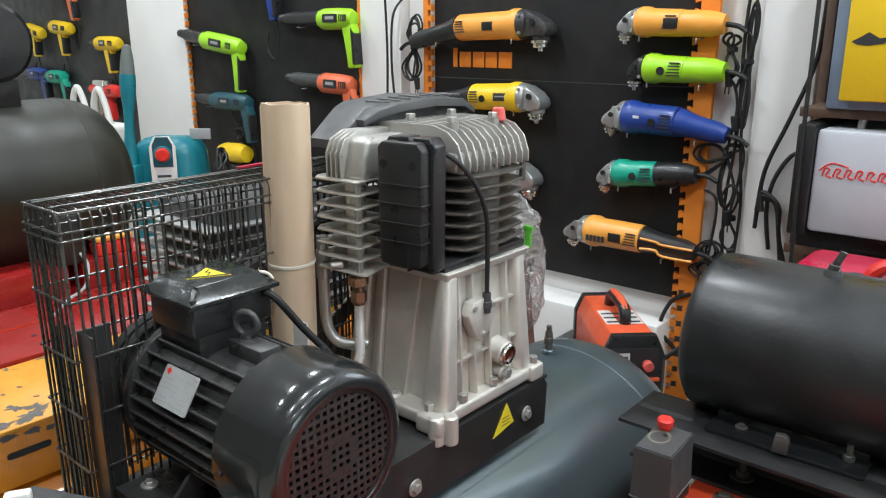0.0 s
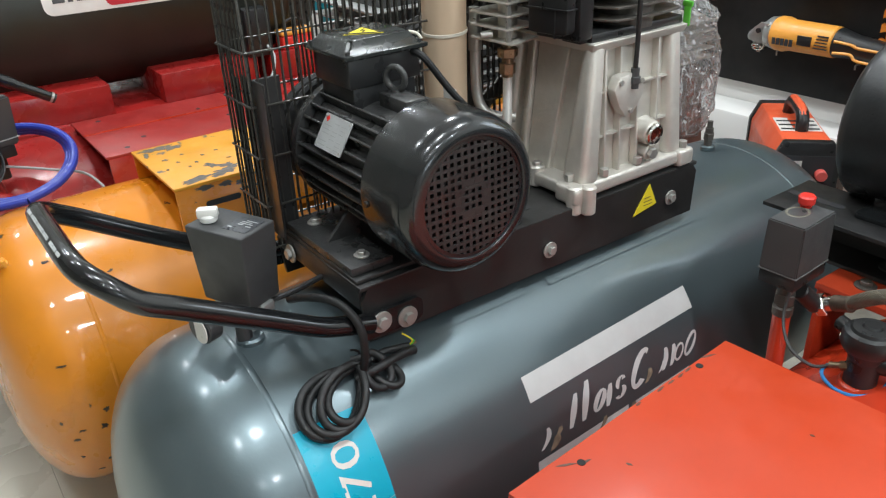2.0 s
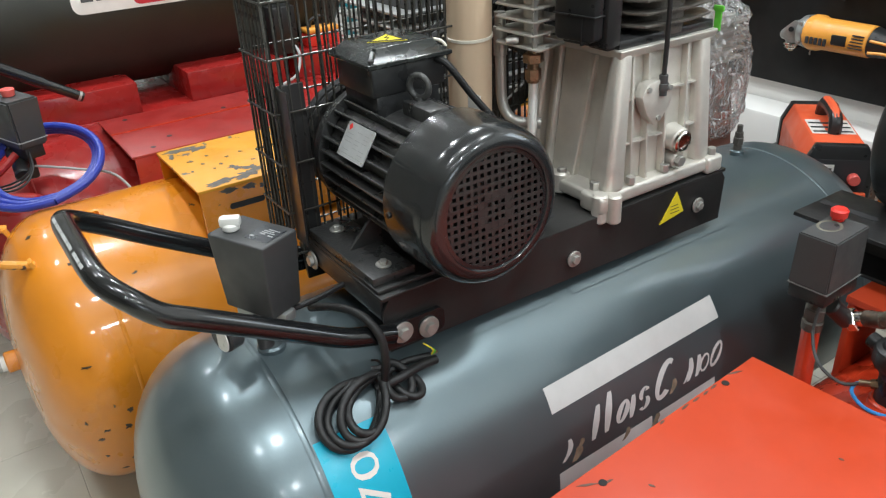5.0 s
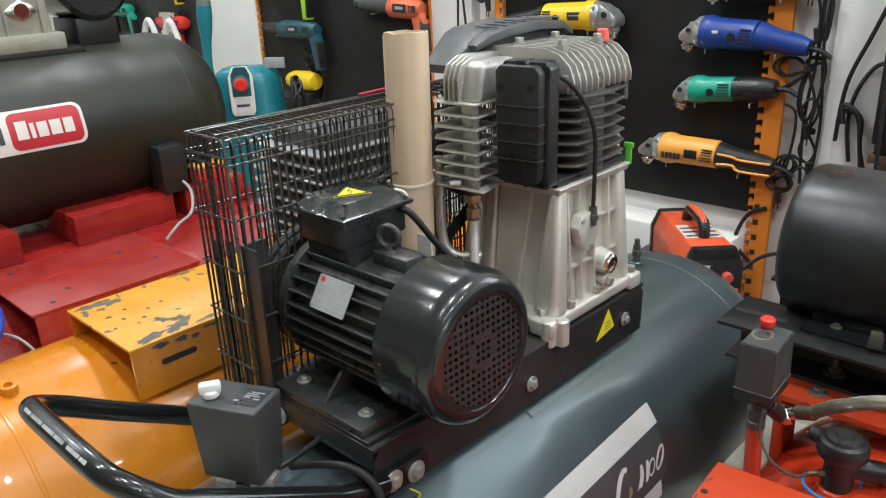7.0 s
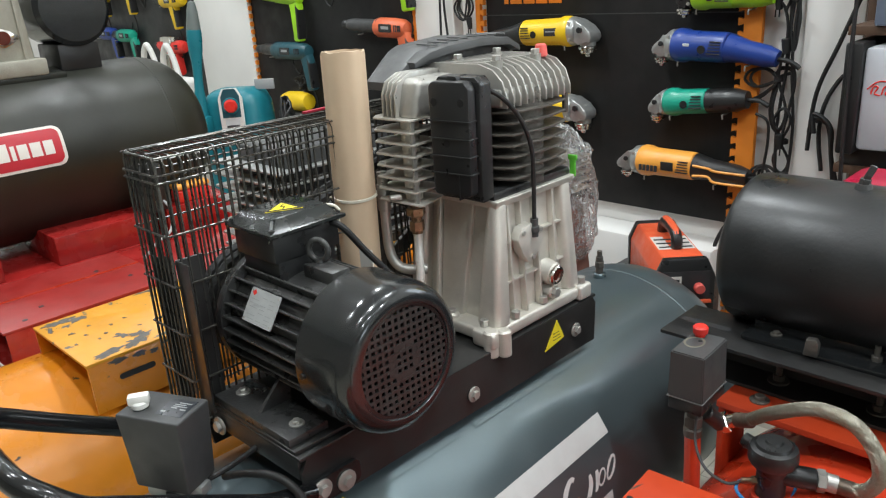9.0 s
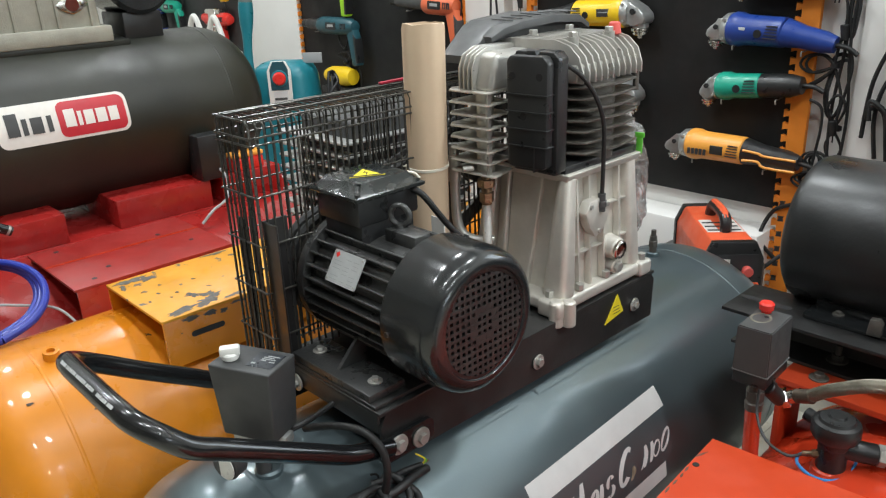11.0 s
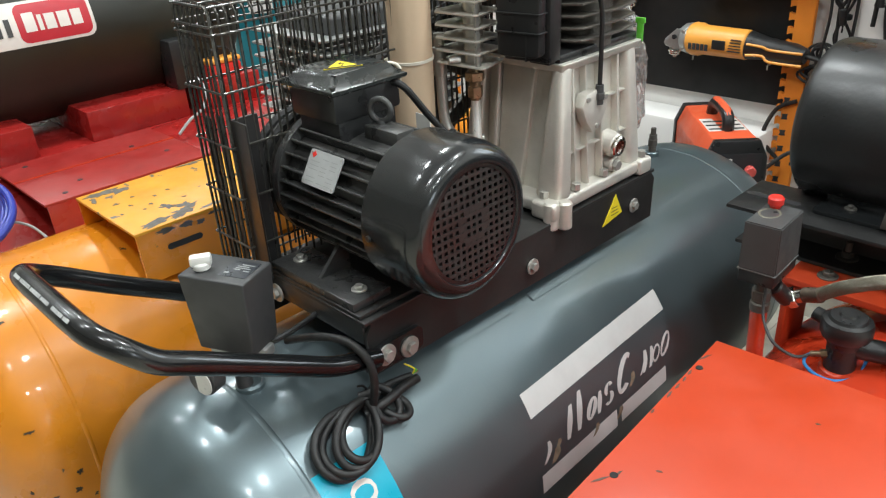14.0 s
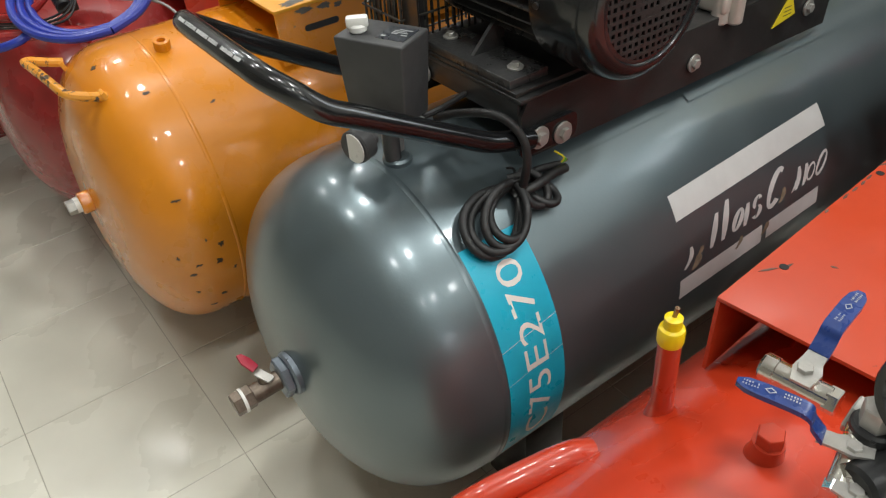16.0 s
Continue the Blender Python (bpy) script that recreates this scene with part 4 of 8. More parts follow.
bmesh.ops.bevel(bm, geom=[e for e in bm.edges if abs(e.verts[0].co.z - e.verts[1].co.z) > 0.005], offset=0.004, segments=2, affect="EDGES")
part("lid", bm, LID, tb)
for sx in (-1, 1):
    for sy in (-1, 1):
        part("screw", cyl(B(), TBM @ Vector((sx * 0.048, sy * 0.054, 0.941)), TBM @ Vector((sx * 0.048, sy * 0.054, 0.945)), 0.004, seg=10), BLACK_PAINT, tb)
bm = prism(B(), [(-0.026, -0.020), (0.026, -0.020), (0, 0.024)], TBM @ pose(0.0, -0.002, 0.9562, 0, 0, 62), 0.0006)
part("warning_triangle", bm, YELLOW, tb, "yellow warning triangle sticker")
bm = prism(B(), [(-0.021, -0.017), (0.021, -0.017), (0, 0.019)], TBM @ pose(0.0, -0.002, 0.9569, 0, 0, 62), 0.0002)
part("triangle_field", bm, YELLOW, tb)
bm = B()
for a_, b_ in (((-0.023, -0.0185), (0.023, -0.0185)), ((0.023, -0.0185), (0, 0.0215)), ((0, 0.0215), (-0.023, -0.0185))):
    p, q = (TBM @ pose(0, -0.002, 0.957, 0, 0, 62) @ Vector((*c_, 0)) for c_ in (a_, b_))
    tube(bm, [p, q], 0.0010, 6, 1, smooth=False)
tube(bm, [TBM @ pose(0, -0.002, 0.957, 0, 0, 62) @ Vector(c_) for c_ in ((0.002, 0.008, 0), (-0.003, -0.002, 0), (0.003, -0.003, 0), (-0.001, -0.013, 0))], 0.0009, 6, 1, smooth=False)
part("lightning_print", bm, INK, tb)
# lifting eye
bm = B()
lathe(bm, [(0.0145 + 0.0042 * math.cos(radians(a_)), 0.0042 * math.sin(radians(a_))) for a_ in range(0, 361, 30)], basis((-0.686, 0.552, 0.907), (0.9, 0.4, 0), (0, 0, 1)), 28)
cyl(bm, (-0.686, 0.552, 0.880), (-0.686, 0.552, 0.894), 0.010, 0.007, seg=14)
part("lifting_eye", bm, BLACK_MOTOR, mo)
part("fin_boss", box(B(), -0.70, -0.635, MY - 0.012, MY + 0.018, MZ + 0.07, MZ + 0.0935, 0.003), BLACK_MOTOR, mo)
# motor lead from the terminal box
part("motor_lead", tube(B(), [(-0.725, 0.592, 0.930), (-0.710, 0.596, 0.930), (-0.694, 0.604, 0.922), (-0.683, 0.632, 0.880), (-0.672, 0.660, 0.842), (-0.664, 0.684, 0.805), (-0.662, 0.70, 0.76)], 0.0048, 10), RUBBER, mo)
bm = tube(B(), [(-0.716, 0.604, 0.945), (-0.710, 0.606, 0.941), (-0.707, 0.607, 0.932), (-0.709, 0.606, 0.922), (-0.715, 0.602, 0.918)], 0.0021, 8)
tube(bm, [(-0.722, 0.600, 0.953), (-0.712, 0.606, 0.951), (-0.707, 0.610, 0.944)], 0.0021, 8)
part("cable_clip", bm, ZIP, mo)

# pump: crankcase, cylinders, finned head
def frustum(bm, lo, hi, z0, z1, bevel=0.0, m=None):
    """lo, hi: (x0, x1, y0, y1) at z0 and z1."""
    t = B()
    vs = []
    for (x0, x1, y0, y1), z in ((lo, z0), (hi, z1)):
        vs.append([t.verts.new(p) for p in ((x0, y0, z), (x1, y0, z), (x1, y1, z), (x0, y1, z))])
    t.faces.new(vs[0][::-1])
    t.faces.new(vs[1])
    for i in range(4):
        t.faces.new((vs[0][i], vs[0][(i + 1) % 4], vs[1][(i + 1) % 4], vs[1][i]))
    if bevel:
        bmesh.ops.bevel(t, geom=t.edges[:], offset=bevel, segments=4, profile=0.5, affect="EDGES")
    return merge(bm, t, m)


bm = frustum(B(), (-0.794, -0.624, 0.834, 1.034), (-0.786, -0.634, 0.854, 1.024), 0.70, 0.912, 0.006)
pu = part("pump", bm, ALU, ac, "cast aluminium two-cylinder compressor pump")
# rounded corner columns of the casting
for lo, hi in (((-0.650, -0.602, 0.812, 0.850), (-0.640, -0.616, 0.838, 0.866)), ((-0.806, -0.772, 0.812, 0.850), (-0.796, -0.768, 0.838, 0.866)), ((-0.642, -0.606, 1.012, 1.046), (-0.642, -0.618, 1.004, 1.032)), ((-0.748, -0.738, 0.816, 0.845), (-0.748, -0.740, 0.842, 0.866))):
    part("corner_column", frustum(B(), lo, hi, 0.704, 0.913, 0.0108 if lo[1] - lo[0] > 0.02 else 0.003), ALU, pu)
part("front_step", frustum(B(), (-0.738, -0.690, 0.824, 0.845), (-0.738, -0.672, 0.847, 0.866), 0.704, 0.905, 0.003), ALU, pu)
for x0, x1, y0, y1 in ((-0.640, -0.594, 0.791, 0.828), (-0.640, -0.596, 1.030, 1.066), (-0.820, -0.780, 0.791, 0.828)):
    xe = x1 if x1 > -0.7 else x0
    sx_ = 1 if x1 > -0.7 else -1
    ye = y0 if y0 < 0.9 else y1
    sy_ = 1 if y0 < 0.9 else -1
    bm = box(B(), x0, x1, y0, y1, SZ + 0.0015, 0.712, 0.006, 3)
    for dx, dy, r_ in ((-0.013, 0.011, 0.0125), (0.001, 0.026, 0.0115)) if y0 < 0.9 else ():
        cyl(bm, (xe + sx_ * dx, ye + sy_ * dy, SZ - 0.014), (xe + sx_ * dx, ye + sy_ * dy, 0.7135), r_, seg=20, bevel=0.003)
    part("base_lug", bm, ALU, pu)
bm = box(B(), -0.815, -0.602, 0.800, 1.062, SZ + 0.006, 0.710, 0.006, 3)
for x in (-0.800, -0.700):
    for y in (0.811, 1.050):
        cyl(bm, (x, y, SZ + 0.002), (x, y, 0.718), 0.013, seg=18, bevel=0.003)
part("base_flange", bm, ALU, pu)
for x, y in ((-0.700, 0.811), (-0.628, 0.811), (-0.609, 0.866), (-0.609, 0.940), (-0.609, 1.050)):
    bm = hexa(B(), (x, y, 0.712), (x, y, 0.7235), 0.0075)
    part("flange_bolt", bm, ALU_FIN, pu)
# ribs on the front and right faces
def face_rib(x, y, z0, z1, w=0.003, d=0.005):
    """A vertical rib that leans with the tapered face."""
    fx = -0.055 * (z1 - z0)
    return frustum(B(), (x - 0.004, x + d, y - w, y + w), (x - 0.004 + fx, x + d + fx, y - w, y + w), z0, z1, 0.0008)


for y in (0.870, 0.902, 0.940, 0.985):
    part("rib", face_rib(-0.620, y, 0.708, 0.908, 0.0022, 0.009), ALU, pu)
for z in (0.772, 0.838):
    xx = -0.620 - 0.055 * (z - 0.70)
    part("rib", box(B(), xx - 0.004, xx + 0.0065, 0.850, 1.012, z - 0.0015, z + 0.0015), ALU, pu)
part("flange_lip", frustum(B(), (-0.796, -0.618, 0.838, 1.036), (-0.796, -0.612, 0.834, 1.038), 0.900, 0.9135, 0.003), ALU, pu)
# breather cover with its hose union
m = basis((-0.624, 0.905, 0.835), (0, 1, 0), (0, 0, 1))
bm = prism(B(), [(-0.030, 0.006), (-0.020, 0.024), (0.006, 0.027), (0.030, 0.016), (0.034, -0.008), (0.016, -0.032), (-0.002, -0.040), (-0.018, -0.020)], m, 0.018, 0.002)
part("breather_cover", bm, ALU, pu)
for y, z in ((-0.018, 0.016), (0.026, 0.012), (0.006, -0.030)):
    part("cover_screw", cyl(B(), m @ Vector((y, z, 0.018)), m @ Vector((y, z, 0.021)), 0.004, seg=12), STEEL, pu)
part("hose_union", hexa(cyl(B(), (-0.606, 0.916, 0.838), (-0.606, 0.916, 0.868), 0.0065, seg=14), (-0.606, 0.916, 0.846), (-0.606, 0.916, 0.856), 0.009), GREY_PLASTIC, pu)
part("breather_hose", tube(B(), [(-0.606, 0.916, 0.862), (-0.604, 0.914, 0.93), (-0.602, 0.908, 0.985), (-0.606, 0.890, 1.030), (-0.616, 0.862, 1.066), (-0.632, 0.838, 1.085)], 0.0036, 10), RUBBER, pu)
# oil sight glass and drain plug
bm = cyl(B(), (-0.628, 0.962, 0.762), (-0.600, 0.962, 0.758), 0.0215, 0.0195, seg=28, bevel=0.003)
part("sight_boss", bm, ALU, pu)
part("sight_ring", lathe(B(), [(0.0115, 0), (0.0175, 0), (0.0175, 0.005), (0.0150, 0.007), (0.0115, 0.006), (0.0115, 0)], axis_frame((-0.601, 0.962, 0.758), (0, 0.962, 0.70)), 28), CHROME, pu)
part("sight_glass", cyl(B(), (-0.603, 0.962, 0.758), (-0.5975, 0.962, 0.7575), 0.012, seg=24), SIGHT, pu)
bm = cyl(B(), (-0.628, 0.962, 0.728), (-0.603, 0.962, 0.726), 0.0135, 0.0125, seg=22, bevel=0.002)
part("drain_boss", bm, ALU, pu)
part("drain_plug", hexa(B(), (-0.603, 0.962, 0.726), (-0.595, 0.962, 0.7255), 0.0095), STEEL, pu)
# black gasket flange between crankcase and cylinder
bm = box(B(), -0.790, -0.621, 0.838, 1.034, 0.912, 0.926, 0.003)
box(bm, -0.668, -0.630, 0.824, 0.845, 0.912, 0.934, 0.003)
part("cylinder_flange", bm, BLACK_PLASTIC, pu)
# cylinders with dark horizontal fins
part("cylinder", box(cyl(cyl(B(), (-0.66, 0.945, 0.92), (-0.66, 0.945, 1.055), 0.043, seg=32), (-0.745, 0.945, 0.92), (-0.745, 0.945, 1.055), 0.043, seg=32), -0.745, -0.66, 0.905, 0.985, 0.92, 1.055), IRON, pu)
for i in range(7):
    z = 0.937 + 0.0172 * i
    w = 0.018
    poly = [(-0.785, 0.872 + w), (-0.785 + w, 0.866), (-0.640, 0.866), (-0.614, 0.880), (-0.607, 0.935), (-0.607, 0.965), (-0.616, 1.018), (-0.640, 1.032), (-0.785 + w, 1.030), (-0.785, 1.015)]
    part("cylinder_fin", prism(B(), poly, pose(0, 0, z), 0.0034, 0.0008), IRON, pu)
# head
bm = box(B(), -0.800, -0.622, 0.862, 1.035, 1.052, 1.078, 0.004)
box(bm, -0.785, -0.640, 0.870, 1.028, 1.076, 1.098, 0.008)
part("cylinder_head", bm, ALU_FIN, pu)
for i in range(11):
    y = 0.868 + 0.0158 * i
    poly = [(-0.800, 1.054), (-0.800, 1.090), (-0.785, 1.108), (-0.760, 1.114), (-0.668, 1.114), (-0.640, 1.106), (-0.622, 1.090), (-0.613, 1.066), (-0.613, 1.050), (-0.640, 1.050)]
    part("head_fin", prism(B(), poly, basis((0, y + 0.0016, 0), (1, 0, 0), (0, 0, 1)), 0.0032, 0.0007), ALU_FIN, pu)
for x, y in ((-0.655, 0.895), (-0.655, 0.99), (-0.735, 0.895), (-0.735, 0.99)):
    part("head_bolt", hexa(cyl(B(), (x, y, 1.09), (x, y, 1.1165), 0.0095, seg=16), (x, y, 1.1165), (x, y, 1.124), 0.0075), ALU_FIN, pu)
for y in (1.024,):
    part("head_stud", cyl(B(), (-0.622, y, 1.02), (-0.622, y, 1.052), 0.005, seg=10), IRON, pu)
part("safety_button", cyl(B(), (-0.655, 1.005, 1.11), (-0.655, 1.005, 1.130), 0.011, 0.009, seg=20, bevel=0.002), PINK_PLASTIC, pu)
# finned discharge column at the front
FCX, FCY = -0.748, 0.792
part("discharge_column", cyl(B(), (FCX, FCY, 0.903), (FCX, FCY, 1.040), 0.0145, seg=24), ALU, pu)
for i in range(8):
    z = 0.909 + 0.0186 * i
    w = 0.0 if i else 0.012
    poly = [(FCX - 0.060, FCY - 0.016), (FCX - 0.046, FCY - 0.034), (FCX + 0.030 + w, FCY - 0.030), (FCX + 0.034 + w, FCY - 0.024), (FCX + 0.030, FCY + 0.035), (FCX - 0.056, FCY + 0.035)]
    part("discharge_fin", prism(B(), poly, pose(0, 0, z), 0.0028, 0.0006), ALU, pu)
part("fin_post", box(B(), FCX + 0.028, FCX + 0.032, FCY - 0.027, FCY - 0.020, 0.909, 1.04), ALU_FIN, pu)
bm = frustum(B(), (FCX - 0.030, FCX + 0.032, FCY - 0.020, FCY + 0.085), (FCX - 0.018, FCX + 0.030, FCY - 0.004, FCY + 0.085), 1.040, 1.099, 0.010)
part("discharge_elbow", bm, ALU_FIN, pu)
for i in range(4):
    x = FCX - 0.034 + 0.0095 * i
    poly = [(FCY - 0.024, 1.041), (FCY - 0.024, 1.076), (FCY - 0.015, 1.095), (FCY + 0.01, 1.106), (FCY + 0.08, 1.106), (FCY + 0.08, 1.041)]
    part("elbow_fin", prism(B(), poly, basis((x, 0, 0), (0, 1, 0), (0, 0, 1)), 0.003, 0.0007), ALU_FIN, pu)
part("test_plug", cyl(B(), (FCX - 0.004, FCY - 0.026, 0.9185), (FCX - 0.012, FCY - 0.042, 0.9185), 0.005, seg=12), ALU_FIN, pu)
part("brass_union", hexa(hexa(cyl(B(), (FCX, FCY, 0.852), (FCX, FCY, 0.910), 0.009, seg=14), (FCX, FCY, 0.882), (FCX, FCY, 0.896), 0.0155), (FCX, FCY, 0.856), (FCX, FCY, 0.873), 0.0122), BRASS, pu)
part("discharge_pipe", tube(B(), [(FCX, FCY, 0.862), (FCX, FCY, 0.835), (FCX + 0.004, FCY - 0.004, 0.805), (FCX + 0.006, FCY - 0.008, 0.775), (FCX - 0.002, FCY - 0.018, 0.735), (FCX - 0.012, FCY - 0.03, 0.69)], 0.0072, 14), PIPE, pu)
part("cooler_pipe", tube(B(), [(-0.806, 0.776, 0.95), (-0.806, 0.776, 0.87), (-0.803, 0.776, 0.815), (-0.792, 0.780, 0.792), (-0.775, 0.788, 0.784), (-0.752, 0.812, 0.782)], 0.0085, 14), ALU_FIN, pu)
part("pipe_sleeve", cyl(B(), (-0.806, 0.776, 0.885), (-0.806, 0.776, 0.93), 0.0105, seg=18, bevel=0.001), ALU_FIN, pu)
# intake filter box
FM = basis((-0.655, 0.802, 0.922), (1, 0.12, 0), (0, 0, 1))
bm = prism(B(), [(-0.036, 0.012), (-0.030, 0.008), (0.026, 0.008), (0.034, 0.012), (0.036, 0.168), (0.028, 0.178), (-0.030, 0.178), (-0.037, 0.170)], FM, 0.020, 0.004)
fb = part("intake_filter", bm, BLACK_PLASTIC, ac, "black ribbed plastic intake filter box")
part("filter_back", prism(B(), [(-0.039, -0.002), (0.039, -0.002), (0.041, 0.172), (0.032, 0.182), (-0.034, 0.182), (-0.041, 0.172)], FM @ pose(0, 0, -0.032), 0.030, 0.003), BLACK_PLASTIC, fb)
for z in (0.042, 0.068, 0.094, 0.120):
    part("filter_rib", prism(B(), [(-0.0375, z), (0.0365, z), (0.0365, z + 0.0022), (-0.0375, z + 0.0022)], FM @ pose(0, 0, 0.0), 0.0226, 0.0006), BLACK_PLASTIC, fb)
part("filter_rib", prism(B(), [(0.012, 0.004), (0.014, 0.004), (0.014, 0.044), (0.012, 0.044)], FM, 0.0212), BLACK_PLASTIC, fb)
for x, z in ((-0.026, 0.148), (0.022, 0.148), (-0.006, 0.088)):
    part("screw_well", cyl(B(), FM @ Vector((x, z, 0.0195)), FM @ Vector((x, z, 0.0204)), 0.0058, seg=20), BOARD_AND_HOLE, fb)
part("filter_clip", prism(B(), [(-0.012, 0.176), (0.010, 0.176), (0.006, 0.184), (-0.008, 0.184)], FM @ pose(0, 0, -0.02), 0.028, 0.001), BLACK_PLASTIC, fb)
# grey plastic intake hood over the head, on the flywheel side
def hood_mesh(rows):
    """rows: y, left x, right x, lower z, upper z, from the mouth to the far end."""
    bm = B()
    loops = []
    for y, x0, x1, z0, z1 in rows:
        r = min(0.012, (z1 - z0) * 0.45)
        loops.append([bm.verts.new(p) for p in ((x0, y, z0), (x0, y, z1 - r), (x0 + r * 0.4, y, z1 - r * 0.3), (x0 + r, y, z1), (x1 - r, y, z1), (x1 - r * 0.3, y, z1 - r * 0.3), (x1, y, z1 - r), (x1, y, z0))])
    for A, C in zip(loops, loops[1:]):
        for i in range(8):
            bm.faces.new((A[i], C[i], C[(i + 1) % 8], A[(i + 1) % 8]))
    bm.faces.new(loops[0])
    bm.faces.new(loops[-1][::-1])
    return bm


rows = [(0.792, -0.846, -0.786, 1.078, 1.090), (0.800, -0.848, -0.785, 1.076, 1.097), (0.840, -0.862, -0.785, 1.074, 1.120), (0.864, -0.870, -0.786, 1.074, 1.132), (0.880, -0.872, -0.786, 1.074, 1.137), (0.98, -0.874, -0.786, 1.074, 1.144), (1.06, -0.874, -0.790, 1.074, 1.137), (1.11, -0.872, -0.80, 1.074, 1.118)]
du = part("intake_duct", hood_mesh(rows), GREY_PLASTIC, ac, "dark grey plastic intake duct over the head")
rows = [(0.836, -0.80, -0.772, 1.108, 1.116), (0.862, -0.81, -0.764, 1.118, 1.130), (0.90, -0.82, -0.760, 1.124, 1.137), (0.98, -0.82, -0.758, 1.128, 1.142), (1.06, -0.82, -0.764, 1.122, 1.135), (1.10, -0.82, -0.775, 1.108, 1.119)]
part("duct_brim", hood_mesh(rows), GREY_PLASTIC, du)
for i in range(8):
    y = 0.880 + 0.024 * i
    z = 1.1385 + 0.0045 * math.sin((y - 0.88) / 0.2 * math.pi)
    part("duct_slot", tube(B(), [(-0.812, y, z + 0.0012), (-0.794, y + 0.006, z + 0.0005), (-0.776, y + 0.012, z - 0.0008)], 0.0016, 6, 3), JOINT, du)
part("duct_mouth", box(B(), -0.7855, -0.7845, 0.808, 0.846, 1.076, 1.104), INK, du)
# flywheel, pulley and belt inside the guard
FWX, FWY, FWZ = -0.862, 0.935, 0.835
bm = lathe(B(), [(0.128, -0.022), (0.152, -0.022), (0.144, -0.011), (0.152, 0.0), (0.144, 0.011), (0.152, 0.022), (0.128, 0.022), (0.128, -0.022)], axis_frame((FWX, FWY, FWZ), (0, FWY, FWZ)), 48)
fw = part("flywheel", bm, IRON, ac, "cast flywheel with bladed spokes")
part("hub", cyl(B(), (FWX - 0.02, FWY, FWZ), (FWX + 0.06, FWY, FWZ), 0.028, seg=24), IRON, fw)
for i in range(6):
    part("spoke", box(B(), FWX - 0.004, FWX + 0.004, -0.014, 0.014, 0.02, 0.132, 0.002, m=Matrix.Translation((0, FWY, FWZ)) @ Matrix.Rotation(math.pi / 3 * i, 4, "X") @ Matrix.Rotation(0.0, 4, "Z")), IRON, fw)
bm = lathe(B(), [(0.02, -0.022), (0.078, -0.022), (0.070, -0.011), (0.078, 0.0), (0.070, 0.011), (0.078, 0.022), (0.02, 0.022), (0.02, -0.022)], axis_frame((FWX, MY, MZ), (0, MY, MZ)), 36)
cyl(bm, (FWX - 0.02, MY, MZ), (-0.80, MY, MZ), 0.016, seg=16)
part("pulley", bm, IRON, ac)
d = Vector((0, FWY - MY, FWZ - MZ))
L_ = d.length
al = math.asin((0.150 - 0.077) / L_)
base = math.atan2(d.z, d.y)
pts = []
for i in range(13):
    a_ = base + math.pi / 2 + al + (math.pi - 2 * al) * i / 12
    pts.append((FWX, MY + 0.077 * math.cos(a_), MZ + 0.077 * math.sin(a_)))
for i in range(17):
    a_ = base - math.pi / 2 - al + (math.pi + 2 * al) * i / 16
    pts.append((FWX, FWY + 0.150 * math.cos(a_), FWZ + 0.150 * math.sin(a_)))
for dx in (-0.011, 0.011):
    part("drive_belt", tube(B(), [(x + dx, y, z) for x, y, z in pts + pts[:1]], 0.009, 8, 1, smooth=False, closed=True), RUBBER, ac)

# wire belt guard
GX0, GX1, GY0, GY1, GZ0, GZ1 = -0.908, -0.820, 0.410, 1.150, 0.655, 1.045
gd = part("belt_guard", tube(B(), [(GX0, GY0, GZ0), (GX0, GY0, GZ1 - 0.008), (GX0 + 0.006, GY0, GZ1), (GX1 - 0.006, GY0, GZ1), (GX1, GY0, GZ1 - 0.008), (GX1, GY0, GZ0)], 0.0021, 6, 1, smooth=False), WIRE, ac, "dusty black welded wire belt guard")
n = 59
rng = random.Random(7)


def repeats(name, bm, material, parent, shifts):
    """Alike pieces that share one mesh: the first as modelled, the others moved from it."""
    first = part(name, bm, material, parent)
    for v in shifts:
        ob = new(name, first.data)
        ob.parent, ob.location = parent, v


repeats("guard_wire", tube(B(), [(GX0, GY0 + 0.0125, GZ0), (GX0 + 0.0006, GY0 + 0.0125, GZ1 - 0.01), (GX0 + 0.007, GY0 + 0.0125, GZ1), (GX1 - 0.007, GY0 + 0.0125, GZ1), (GX1, GY0 + 0.0125, GZ1 - 0.01), (GX1 + 0.0005, GY0 + 0.0125, GZ0)], 0.0017, 5, 1, smooth=False), WIRE, gd,
        [(rng.uniform(-0.0012, 0.0012), 0.0125 * i + rng.uniform(-0.0014, 0.0014), rng.uniform(-0.001, 0.001)) for i in range(1, n)])
x = GX0 + (GX1 - GX0) / 7
repeats("front_wire", tube(B(), [(x, GY0, GZ0), (x, GY0, GZ1 - 0.004), (x, GY0 + 0.008, GZ1)], 0.0017, 5, 1, smooth=False), WIRE, gd, [((GX1 - GX0) * i / 7, 0, 0) for i in (1, 2, 3, 4, 5)])
zs = (1.022, 1.012, 0.94, 0.868, 0.796, 0.724, 0.66)
for x in (GX0 - 0.003, GX1 + 0.003):
    repeats("guard_rail", tube(B(), [(x, GY0 - 0.002, 1.045), (x, GY1, 1.045)], 0.0017, 5, 1, smooth=False), WIRE, gd, [(0, 0, z - 1.045) for z in zs])
repeats("front_rail", tube(B(), [(GX0 - 0.003, GY0 - 0.003, 1.022), (GX1 + 0.003, GY0 - 0.003, 1.022)], 0.0017, 5, 1, smooth=False), WIRE, gd, [(0, 0, z - 1.022) for z in zs[1:]])
